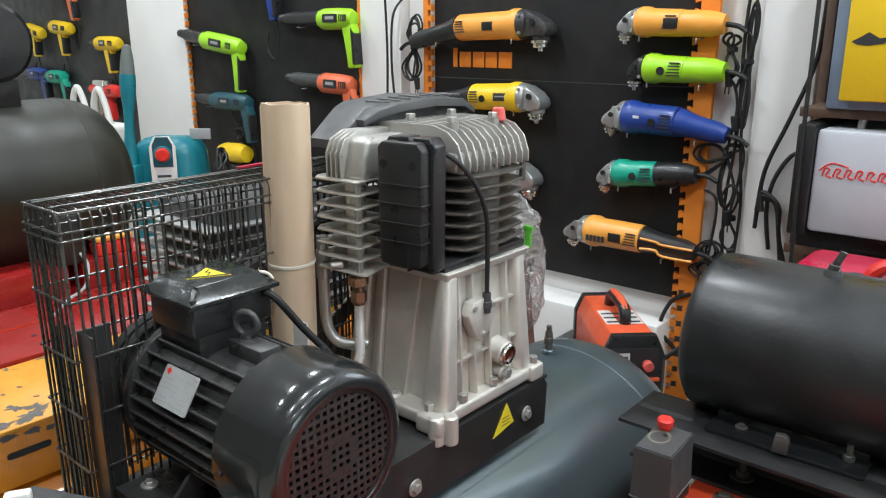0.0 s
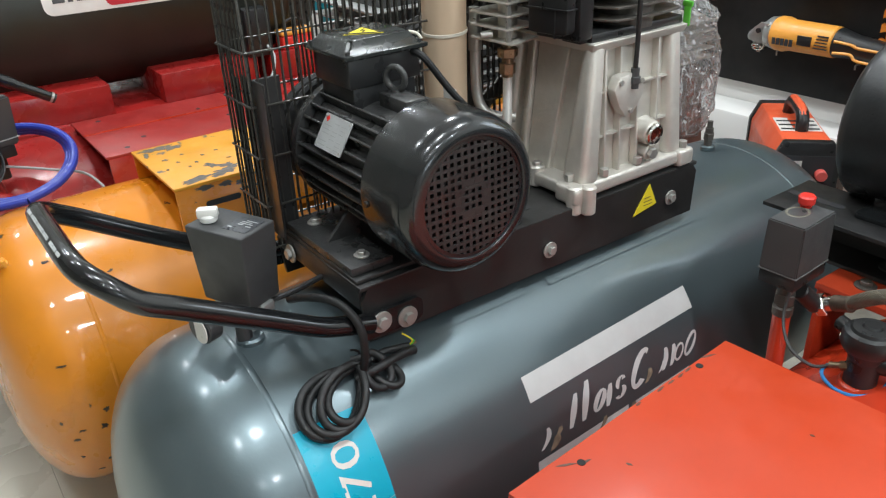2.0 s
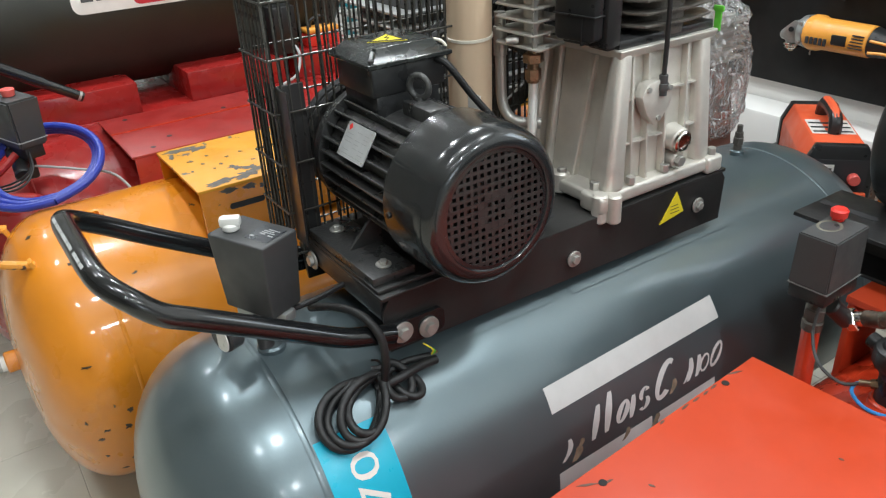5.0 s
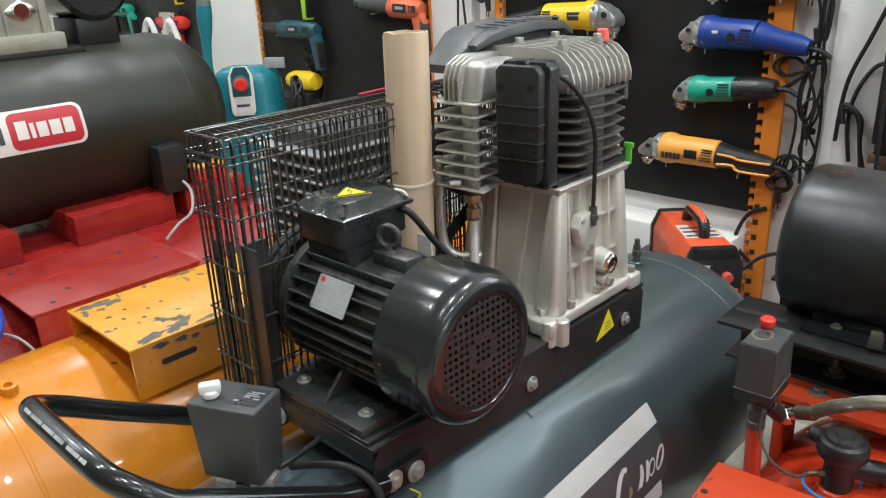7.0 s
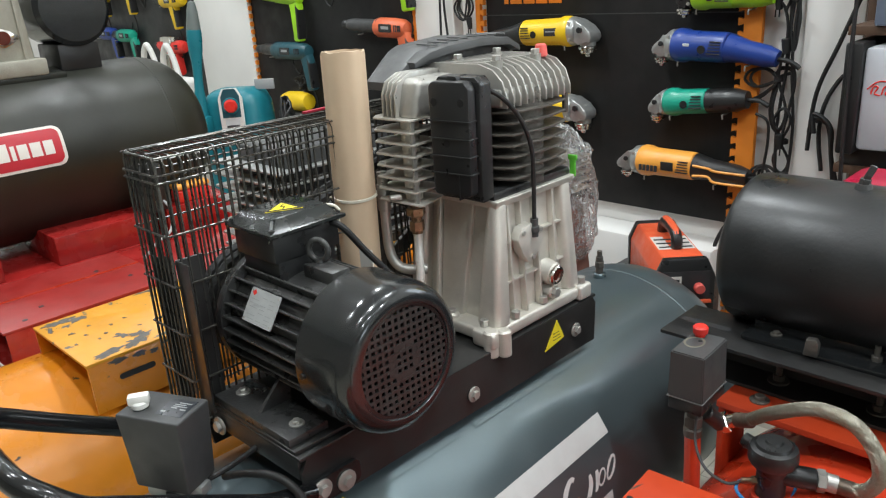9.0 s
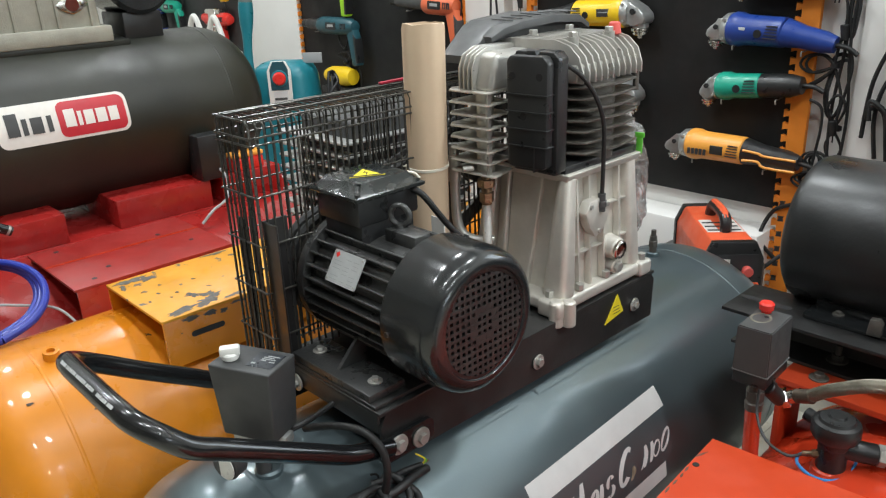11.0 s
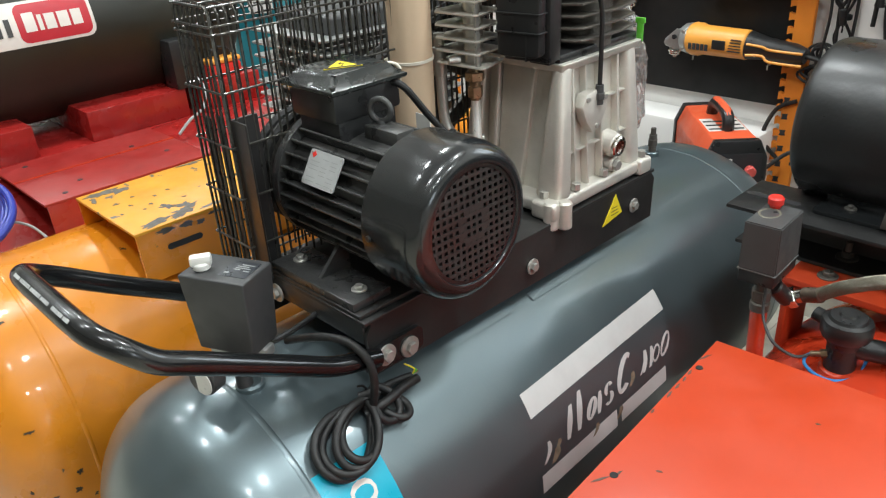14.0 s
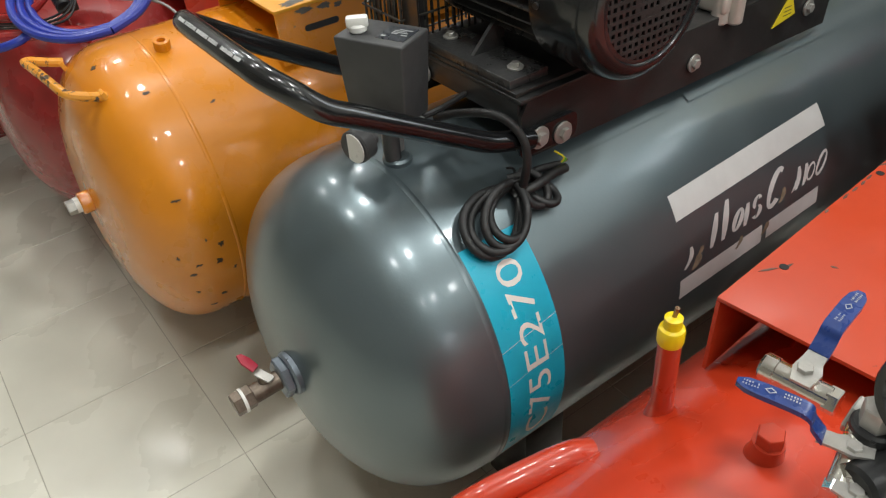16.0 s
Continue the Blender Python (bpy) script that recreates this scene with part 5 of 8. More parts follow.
repeats("top_rail", tube(B(), [(GX0 + 0.022, GY0, GZ1 + 0.003), (GX0 + 0.022, GY1, GZ1 + 0.003)], 0.0017, 5, 1, smooth=False), WIRE, gd, [(0.044, 0, 0)])
for x in (GX0 + 0.014, GX0 + 0.048):
    part("guard_strap", box(B(), x, x + 0.017, GY0 + 0.004, GY0 + 0.007, GZ0, 0.895 + (x - GX0) * 0.2, 0.0008, 1), BLACK_PAINT, gd)
bm = box(B(), -0.820, -0.786, GY0 + 0.004, GY0 + 0.007, SZ, 0.905, 0.001, 1)
box(bm, -0.823, -0.820, GY0 + 0.004, GY0 + 0.044, SZ, 0.905, 0.001, 1)
part("guard_post", bm, BLACK_PAINT, gd)

part("guard_tag", prism(B(), rounded(0.085, 0.008, 0.003), basis((GX0 - 0.004, 0.752, GZ1 + 0.002), (-0.08, 1, 0), (-1, -0.08, 0)), 0.003), CRIMSON, gd, "crimson plastic strip on the guard")

# safety stud on the far dome
bm = cyl(B(), (-0.748, 1.32, 0.590), (-0.748, 1.32, 0.612), 0.014, seg=20, bevel=0.002)
st = part("outlet_boss", bm, GREY_TANK, ac)
part("outlet_valve", cyl(hexa(cyl(B(), (-0.748, 1.32, 0.61), (-0.748, 1.32, 0.648), 0.008, seg=14), (-0.748, 1.32, 0.624), (-0.748, 1.32, 0.638), 0.0105), (-0.748, 1.32, 0.648), (-0.748, 1.32, 0.662), 0.0055, seg=12), IRON, st)

# cardboard tube standing behind the motor
tu = thing("cardboard_tube", (-0.812, 0.735, SZ), "tall brown cardboard tube tied beside the motor", "tube")
bm = lathe(B(), [(0.0300, 0.0), (0.0335, 0.0), (0.0335, 0.455), (0.0328, 0.461), (0.0305, 0.4615), (0.0300, 0.458), (0.0300, 0.0)], axis_frame((-0.822, 0.726, SZ + 0.002), (-0.8175, 0.7315, 1.2)), 48)
rng = random.Random(3)
for v in bm.verts:
    if v.co.z > 1.13:
        v.co.z += 0.0035 * noise.noise(v.co * 55)
        v.co += Vector((noise.noise(v.co * 70), noise.noise(v.co * 60 + Vector((3, 1, 2))), 0)) * 0.0018
part("tube_wall", bm, CARD, tu)
bm = lathe(B(), [(0.0338, -0.0025), (0.0350, -0.002), (0.0350, 0.002), (0.0338, 0.0025)], pose(-0.8196, 0.7288, 0.920, 3, 2, 0), 40)
box(bm, -0.846, -0.838, 0.700, 0.708, 0.914, 0.924, 0.001)
tube(bm, [(-0.842, 0.701, 0.921), (-0.845, 0.693, 0.920), (-0.845, 0.690, 0.912), (-0.842, 0.691, 0.904)], 0.0019, 8)
part("cable_tie", bm, ZIP, tu)
single("paper_slip", box(B(), -0.775, -0.745, 0.690, 0.692, SZ + 0.001, 0.852), WHITE_PLASTIC, (-0.755, 0.691, SZ), "small white paper slip standing behind the motor", "paper")

# ---- the orange tank beside it ----
OX, OZ, OR_ = -1.316, 0.344, 0.269
ot = thing("air_tank", (OX, 0.7, 0.0), "chipped orange compressor tank with a worn yellow saddle plate", "compressor tank")
tk = part("tank", tank_mesh(OX, OZ, OR_, 0.022, 1.42, 0.135, sq=2.5), ORANGE, ot)
part("weld_seam", ring(B(), OX, OZ, 0.188, OR_, 0.005, 0.0012), ORANGE, tk)
part("weld_seam", ring(B(), OX, OZ, 1.28, OR_, 0.005, 0.0012), ORANGE, tk)
for y in (0.30, 1.15):
    for s in (-1, 1):
        part("foot", box(B(), OX + s * 0.10, OX + s * 0.19, y - 0.03, y + 0.03, 0.0, 0.16, 0.004), BLACK_PAINT, ot)
part("port", lathe(B(), [(0.0, 0.012), (0.010, 0.012), (0.010, 0.022), (0.0185, 0.022), (0.0195, 0.018), (0.0195, -0.01)], pose(-1.262, 0.215, OZ + OR_ - 0.006, 0, 12, 0) @ Matrix.Scale(0.72, 4), 24), ORANGE, ot)
part("drain_port", cyl(B(), (OX + 0.03, 0.04, 0.375), (OX + 0.03, 0.004, 0.375), 0.020, seg=20, bevel=0.002), ORANGE, ot)
part("plug", hexa(B(), (OX + 0.03, 0.004, 0.375), (OX + 0.03, -0.018, 0.374), 0.0135), STEEL, ot)
part("sealing_tape", cyl(B(), (OX + 0.03, 0.004, 0.375), (OX + 0.03, -0.004, 0.375), 0.0145, seg=18), WHITE_PLASTIC, ot)
CHIPPED_BAR = mat("chipped_orange_bar", (0.74, 0.30, 0.03), 0.35, var=0.1, chip=(0.07, 0.045, 0.03), chipat=0.56, chipscale=60)
hp = [(-1.222, 0.097, 0.574), (-1.223, 0.070, 0.583), (-1.225, 0.047, 0.592), (-1.229, 0.040, 0.597), (-1.240, 0.036, 0.600), (-1.310, 0.029, 0.602), (-1.380, 0.021, 0.602), (-1.391, 0.023, 0.601), (-1.396, 0.032, 0.598), (-1.396, 0.052, 0.590), (-1.395, 0.078, 0.582)]
lh = part("lifting_handle", tube(B(), hp, 0.0078, 10, 2), CHIPPED_BAR, ot)
for x, y in ((-1.222, 0.093), (-1.395, 0.075)):
    part("handle_foot", box(B(), -0.010, 0.010, -0.004, 0.004, -0.056, 0.008, 0.0015, m=pose(x, y, 0.578, 22, 0, 0)), CHIPPED_BAR, lh)


def flake(m, w, l, seed, h=0.0005):
    """A flake of missing paint with a ragged outline, w by l, in the xy of m."""
    pts = []
    o = Vector((seed * 3.7, seed * 1.3, 0))
    for i in range(48):
        th = 2 * math.pi * i / 48
        c = Vector((math.cos(th), math.sin(th), 0))
        q = 0.5 * max(0.16, 0.60 + 0.55 * noise.noise(c * 1.3 + o) + 0.30 * noise.noise(c * 3.7 + o) + 0.16 * noise.noise(c * 9.0 + o))
        pts.append((w * q * c.x, l * q * c.y))
    return prism(B(), pts, m, h)


CHIP = mat("dark_primer_chip", (0.050, 0.034, 0.024), 0.6, var=0.3, vscale=60)


def chip_on(p, n, w, l, seed):
    z = Vector(n).normalized()
    x = Vector((0, 0, 1)).cross(z).normalized()
    return flake(basis(Vector(p) - z * 0.0002, x, z.cross(x)), w, l, seed, 0.0009)


for i, (p, n, w, l) in enumerate((((-1.047, 0.159, 0.347), (1, 0, 0.01), 0.013, 0.017), ((-1.049, 0.149, 0.315), (0.99, -0.03, -0.11), 0.018, 0.015), ((-1.073, 0.147, 0.229), (0.90, -0.04, -0.43), 0.016, 0.012), ((-1.062, 0.103, 0.300), (0.87, -0.48, -0.15), 0.015, 0.010), ((-1.071, 0.116, 0.441), (0.88, -0.33, 0.35), 0.019, 0.008),
                                   ((-1.068, 0.089, 0.338), (0.78, -0.63, -0.02), 0.010, 0.010), ((-1.074, 0.105, 0.253), (0.84, -0.45, -0.31), 0.009, 0.008), ((-1.092, 0.129, 0.199), (0.82, -0.18, -0.54), 0.013, 0.009), ((-1.285, 0.104, 0.600), (0.10, -0.46, 0.88), 0.013, 0.017), ((-1.140, 0.237, 0.547), (0.66, 0, 0.76), 0.014, 0.008),
                                   ((-1.049, 0.137, 0.364), (0.99, -0.11, 0.07), 0.005, 0.009), ((-1.054, 0.115, 0.319), (0.94, -0.34, -0.09), 0.016, 0.007), ((-1.182, 0.149, 0.577), (0.50, -0.03, 0.87), 0.016, 0.007), ((-1.050, 0.172, 0.290), (0.98, 0, -0.18), 0.008, 0.010), ((-1.062, 0.152, 0.262), (0.95, -0.02, -0.31), 0.009, 0.007))):
    part("paint_chip", chip_on(p, n, w, l, 120 + i), CHIP, tk)
# the saddle plate: a folded, worn sheet open at the front
bm = box(B(), -1.385, -1.135, 0.368, 1.02, 0.655, 0.661, 0.0015)
part("saddle_plate", bm, YELLOW_WORN, ot, "worn yellow folded plate with bare patches")
BARE = mat("bare_dull_steel", (0.095, 0.092, 0.088), 0.5, metal=0.3, var=0.2, vscale=40, dust=(0.20, 0.17, 0.13), dustamt=0.4)
PLATE_Z = 0.6612
for i, (x, y, w, l, a_) in enumerate(((-1.152, 0.415, 0.034, 0.10, 4), (-1.163, 0.470, 0.050, 0.10, 20), (-1.148, 0.520, 0.022, 0.06, 0), (-1.205, 0.462, 0.045, 0.030, 30), (-1.190, 0.485, 0.030, 0.045, 10), (-1.365, 0.408, 0.036, 0.09, -8), (-1.352, 0.440, 0.040, 0.05, 10),
                                       (-1.340, 0.385, 0.05, 0.016, 0), (-1.375, 0.60, 0.018, 0.10, 0), (-1.340, 0.62, 0.020, 0.016, 30), (-1.160, 0.640, 0.030, 0.05, 15), (-1.175, 0.70, 0.04, 0.07, 60), (-1.150, 0.76, 0.026, 0.09, 0), (-1.250, 0.72, 0.030, 0.02, 40),
                                       (-1.290, 0.405, 0.012, 0.016, 0), (-1.300, 0.440, 0.010, 0.012, 40), (-1.262, 0.420, 0.013, 0.009, 20), (-1.240, 0.448, 0.010, 0.012, 70), (-1.270, 0.470, 0.012, 0.008, 10), (-1.225, 0.430, 0.008, 0.008, 0), (-1.280, 0.500, 0.014, 0.008, 30), (-1.235, 0.392, 0.010, 0.007, 0), (-1.222, 0.505, 0.012, 0.008, 60))):
    part("bare_patch", flake(pose(x, y, PLATE_Z - 0.0004 + 0.00003 * i, 0, 0, a_), w, l, 40 + i), BARE, ot)
for i, (y, z, w, l) in enumerate(((0.425, 0.6495, 0.05, 0.014), (0.462, 0.6475, 0.034, 0.018), (0.486, 0.6430, 0.022, 0.014), (0.52, 0.651, 0.05, 0.009))):
    part("bare_patch", flake(basis((-1.1362, y, z), (0, 1, 0), (0, 0, 1)), w, l, 80 + i), BARE, ot)
bm = B()
prism(bm, [(0.372, 0.565), (1.015, 0.565), (1.018, 0.655), (0.370, 0.655)], basis((-1.141, 0, 0), (0, 1, 0), (0, 0, 1)), 0.005)
sf = part("side_flange", bm, ORANGE, ot)
part("slot", prism(B(), rounded(0.066, 0.011, 0.0053), basis((-1.1358, 0.452, 0.618), (0, 1, 0), (0, 0, 1)), 0.0008), INK, sf)
part("slot", prism(B(), rounded(0.072, 0.014, 0.0068), basis((-1.1358, 0.86, 0.622), (0, 1, 0), (0, 0, 1)), 0.0008), INK, sf)
part("side_flange", prism(B(), [(0.372, 0.565), (1.015, 0.565), (1.018, 0.655), (0.370, 0.655)], basis((-1.385, 0, 0), (0, 1, 0), (0, 0, 1)), 0.005), ORANGE, ot)

bm = frustum(B(), (-1.37, -1.16, 0.82, 1.16), (-1.36, -1.17, 0.84, 1.14), 0.661, 0.93, 0.01)
op = part("pump_block", bm, GREY_PLASTIC, ot, "dark grey finned pump block")
for i in range(8):
    part("pump_fin", box(B(), -1.40, -1.145, 0.80, 1.17, 0.70 + 0.027 * i, 0.705 + 0.027 * i, 0.001, 1), GEAR, op)
part("pump_foot", box(B(), -1.385, -1.14, 0.80, 1.20, 0.655, 0.668, 0.002), YELLOW_WORN, ot)

# ---- the dark red compressor beyond it ----
RX, RZ, RR = -1.845, 0.335, 0.262
rc = thing("air_compressor", (RX, 0.7, 0.0), "dark red air compressor with a dusty red saddle plate", "compressor")
tk = part("tank", tank_mesh(RX, RZ, RR, -0.03, 1.40, 0.16, sq=2.3), DARK_RED, rc)
part("weld_seam", ring(B(), RX, RZ, 0.16, RR), DARK_RED, tk)
for y in (0.25, 1.1):
    for s in (-1, 1):
        part("foot", box(B(), RX + s * 0.10, RX + s * 0.19, y - 0.03, y + 0.03, 0.0, 0.16, 0.004), BLACK_PAINT, rc)
part("saddle_plate", box(B(), -1.825, -1.515, 0.345, 0.715, 0.612, 0.618, 0.0015), RED_PLATE, rc, "dusty red folded saddle plate")
part("side_flange", box(B(), -1.521, -1.515, 0.350, 0.71, 0.50, 0.612, 0.001), DARK_RED, rc)
part("side_flange", box(B(), -1.825, -1.819, 0.350, 0.71, 0.55, 0.612, 0.001), DARK_RED, rc)
for x, y in ((-1.79, 0.40), (-1.72, 0.62), (-1.60, 0.45), (-1.62, 0.66), (-1.55, 0.40)):
    part("bolt_hole", cyl(B(), (x, y, 0.618), (x, y, 0.6186), 0.006, seg=12), INK, rc)
part("weld_line", box(B(), -1.70, -1.692, 0.345, 0.715, 0.618, 0.6192), RED_TANK, rc)
bm = tube(B(), [(-1.74, -0.02, 0.50), (-1.72, -0.06, 0.56), (-1.66, -0.05, 0.575), (-1.58, 0.03, 0.585), (-1.53, 0.14, 0.58), (-1.56, 0.16, 0.55)], 0.010, 10)
part("lifting_handle", bm, DARK_RED, rc)
# its pressure switch, valves and hoses
m = pose(-1.632, 0.165, 0.712, 0, 0, 20)
t = B()
bmesh.ops.create_cube(t, size=1)
for v in t.verts:
    k = 0.9 if v.co.z < 0 else 1.0
    v.co = Vector((v.co.x * 0.10 * k, v.co.y * 0.065 * k, v.co.z * 0.10))
bmesh.ops.bevel(t, geom=t.edges[:], offset=0.004, segments=2, affect="EDGES")
ps = part("pressure_switch", merge(B(), t, m), GREY_PLASTIC, rc, "dark grey pressure switch with red button")
part("button", cyl(B(), m @ Vector((0, 0, 0.05)), m @ Vector((0, 0, 0.066)), 0.012, 0.014, seg=18, bevel=0.002), PINK_PLASTIC, ps)
part("base_line", box(B(), -0.047, 0.047, -0.031, 0.031, -0.036, -0.034, m=m), GREY_INK, ps)
part("manifold", box(cyl(B(), m @ Vector((0, 0, -0.125)), m @ Vector((0, 0, -0.05)), 0.012, seg=16), -0.04, 0.04, -0.02, 0.02, -0.075, -0.05, 0.003, m=m), BLACK_PAINT, ps)
part("manifold_gauge", cyl(B(), m @ Vector((-0.055, -0.02, -0.02)), m @ Vector((-0.065, -0.035, -0.02)), 0.02, seg=20), CHROME, ps)
part("red_hose", tube(B(), [m @ Vector((0.02, -0.03, -0.06)), m @ Vector((0.0, -0.09, -0.10)), m @ Vector((-0.12, -0.12, -0.115)), m @ Vector((-0.3, -0.05, -0.14))], 0.008, 10), DARK_RED, rc)
bm = cyl(B(), m @ Vector((0.0, -0.020, -0.085)), m @ Vector((0.045, -0.040, -0.100)), 0.016, seg=18, bevel=0.003)
cyl(bm, m @ Vector((-0.03, -0.018, -0.070)), m @ Vector((0.02, -0.022, -0.090)), 0.013, seg=16, bevel=0.002)
part("check_valve", bm, BLACK_PLASTIC, ps)
part("fitting", hexa(B(), m @ Vector((-0.034, -0.016, -0.066)), m @ Vector((-0.046, -0.012, -0.060)), 0.012), CHROME, ps)
for q in range(3):
    part("thin_lead", tube(B(), [m @ Vector((0.03, -0.01, -0.05)), m @ Vector((0.055 + 0.006 * q, -0.03, -0.09)), m @ Vector((0.02 + 0.02 * q, -0.08, -0.115)), m @ Vector((-0.10, -0.13 - 0.012 * q, -0.12)), m @ Vector((-0.22, -0.10 + 0.02 * q, -0.12))], 0.0022, 6), RUBBER, ps)
for k in range(2):
    p = Vector((-1.735 + 0.03 * k, 0.02 + 0.012 * k, 0.635))
    vb = part("valve", cyl(cyl(B(), p, p + Vector((0.01, 0.02, 0.05)), 0.010, seg=12), p + Vector((0, 0, 0.02)), p + Vector((0.025, -0.015, 0.02)), 0.008, seg=12), CHROME, rc)
    part("lever", box(B(), -0.006, 0.04, -0.005, 0.005, 0, 0.004, 0.001, m=Matrix.Translation(p + Vector((0.005, 0.01, 0.055))) @ pose(0, 0, 0, 0, 10, 120)), TOOL_GREEN, vb)
rng = random.Random(11)
bl = thing("air_hose", (-1.60, 0.20, 0.60), "blue rubber air hose coiled round the pressure switch", "hose")
for k in range(3):
    pts = []
    for i in range(13):
        th = 2 * math.pi * i / 12
        r_ = 0.118 + 0.012 * k
        x, y = -1.572 + r_ * 1.10 * math.cos(th) + 0.02 * k, 0.185 + r_ * 0.85 * math.sin(th) - 0.008 * k
        lift = 0.5 + 0.5 * math.cos(th - 2.6)
        pts.append((x, y, 0.598 + 0.062 * lift + 0.008 * k))
    part("hose_turn", tube(B(), pts, 0.0078, 10, 4), BLUE_HOSE, bl)
part("hose_end", tube(B(), [(-1.52, 0.08, 0.612), (-1.50, 0.035, 0.60), (-1.54, -0.01, 0.585), (-1.60, -0.02, 0.575)], 0.0078, 10), BLUE_HOSE, bl)
part("clear_line", tube(B(), [(-1.60, 0.17, 0.62), (-1.55, 0.24, 0.61), (-1.49, 0.30, 0.60), (-1.44, 0.33, 0.55)], 0.0028, 8), GREY_INK, rc)
# black push handle of the red machine
bh = thing("push_handle", (-1.80, 0.05, 0.0), "black tubular push handle with a bright end ring", "handle")
part("bar", tube(B(), [(-1.85, -0.19, 0.0), (-1.85, -0.15, 0.25), (-1.85, -0.06, 0.47), (-1.85, 0.007, 0.60), (-1.85, 0.085, 0.72), (-1.85, 0.130, 0.785)], 0.0125, 12, 6), BLACK_GLOSS, bh)
part("bar_end", tube(B(), [(-1.85, 0.245, 0.731), (-1.85, 0.331, 0.676)], 0.0120, 12, 2), BLACK_GLOSS, bh)
part("end_ring", tube(B(), [(-1.85, 0.322, 0.682), (-1.85, 0.327, 0.679)], 0.0126, 12, 2), STEEL, bh)
part("grip_bar", tube(B(), [(-1.85, 0.03, 0.81), (-1.85, 0.06, 0.835), (-1.85, 0.10, 0.825), (-1.85, 0.18, 0.773), (-1.85, 0.255, 0.725)], 0.0135, 12, 6), BLACK_GLOSS, bh)

# ---- the olive compressor stacked on a red one ----
VX, VZ, VR = -2.165, 0.845, 0.226
bx = thing("air_compressor", (VX - 0.18, 0.6, 0.0), "red compressor tank that carries the stacked machine", "compressor")
part("tank", tank_mesh(-2.40, 0.33, 0.262, -0.24, 1.40, 0.16, sq=2.3), DARK_RED, bx)
for y in (0.25, 1.1):
    for s in (-1, 1):
        part("foot", box(B(), -2.40 + s * 0.10, -2.40 + s * 0.19, y - 0.03, y + 0.03, 0.0, 0.16, 0.004), BLACK_PAINT, bx)
part("deck", box(B(), -2.50, -1.90, 0.10, 1.10, 0.585, 0.595, 0.002), DARK_RED, bx)
for y0, y1 in ((0.20, 0.47), (0.60, 0.87), (0.905, 1.10)):
    part("bearer", box(B(), -2.42, -1.905, y0, y1, 0.595, 0.672, 0.003), DARK_RED, bx)
ol = thing("air_compressor", (VX, 0.6, 0.672), "olive black compressor tank with a red and white label", "compressor")
tk = part("tank", tank_mesh(VX, VZ, VR, -0.10, 1.165, 0.175, sq=2.3), OLIVE, ol)
part("weld_seam", ring(B(), VX, VZ, 1.0, VR, 0.004, 0.0015), OLIVE, tk)
for y in (0.33, 0.74, 0.98):
    for s in (-1, 1):
        part("foot", box(B(), VX + s * 0.10 - 0.03, VX + s * 0.10 + 0.03, y - 0.04, y + 0.04, 0.672, 0.70, 0.003), OLIVE, ol)


# small case left standing on the bearer behind the guard
tc_ = thing("tool_case", (-1.935, 1.01, 0.672), "small red tool case with orange lid on the red bearer", "case")
part("case_body", box(B(), -1.965, -1.915, 0.955, 1.055, 0.672, 0.708, 0.006, 3), RED_PLASTIC, tc_)
part("case_lid", box(B(), -1.966, -1.914, 0.954, 1.056, 0.7095, 0.724, 0.005, 3), TOOL_ORANGE, tc_, "orange lid")
part("handle", tube(B(), [(-1.940, 0.975, 0.722), (-1.940, 0.980, 0.742), (-1.940, 1.005, 0.750), (-1.940, 1.03, 0.742), (-1.940, 1.035, 0.722)], 0.005, 10, 5), BLACK_PLASTIC, tc_)

LABEL_RED = mat("label_crimson", (0.50, 0.022, 0.035), 0.4, var=0.06, vscale=20)


def round_patch(bm, cx, cz, r, y0, y1, a0, a1, rad, thick):
    """A thin sheet with round corners on a tank; rad: corner radius in metres."""
    deg = math.degrees(1 / r)
    corner = rounded(y1 - y0, (a1 - a0) / deg, rad)
    out = []
    for (ua, va), (ub, vb) in zip(corner, corner[1:] + corner[:1]):
        n_ = max(1, int(math.hypot(ub - ua, vb - va) / 0.008))
        out += [(ua + (ub - ua) * q / n_, va + (vb - va) * q / n_) for q in range(n_)]
    k = 6
    rings = [[bm.verts.new(on_tank(cx, cz, r + thick, (y0 + y1) / 2 + u * q / k, (a0 + a1) / 2 + v * deg * q / k)) for u, v in out] for q in range(1, k + 1)]
    c = bm.verts.new(on_tank(cx, cz, r + thick, (y0 + y1) / 2, (a0 + a1) / 2))
    n = len(out)
    for i in range(n):
        bm.faces.new((c, rings[0][i], rings[0][(i + 1) % n]))
        for A, C in zip(rings, rings[1:]):
            bm.faces.new((A[i], C[i], C[(i + 1) % n], A[(i + 1) % n]))
    return bm


part("label_border", round_patch(B(), VX, VZ, VR, 0.372, 0.692, 0, 26, 0.022, 0.0006), WHITE_DECAL, tk, "red and white label with blank letter shapes")
part("label_red", round_patch(B(), VX, VZ, VR, 0.515, 0.684, 1.8, 24.2, 0.018, 0.0013), LABEL_RED, tk)
for i, (w, h0, h1) in enumerate(((0.026, 3, 14), (0.010, 3, 12), (0.024, 3, 12), (0.026, 3, 12), (0.024, 3, 12))):
    y = 0.530 + sum((0.026, 0.010, 0.024, 0.026, 0.024)[:i]) + 0.006 * i
    part("letter_block", patch(B(), VX, VZ, VR + 0.0018, y, y + w, h0 + 5, h1 + 5, n=4), WHITE_DECAL, tk)
for y, w, h0, h1 in ((0.395, 0.028, 3, 17), (0.430, 0.012, 3, 13), (0.450, 0.028, 3, 13), (0.488, 0.012, 3, 13)):
    part("letter_block", patch(B(), VX, VZ, VR + 0.0018, y, y + w, h0 + 4, h1 + 4, n=4), GREY_PLASTIC, tk)
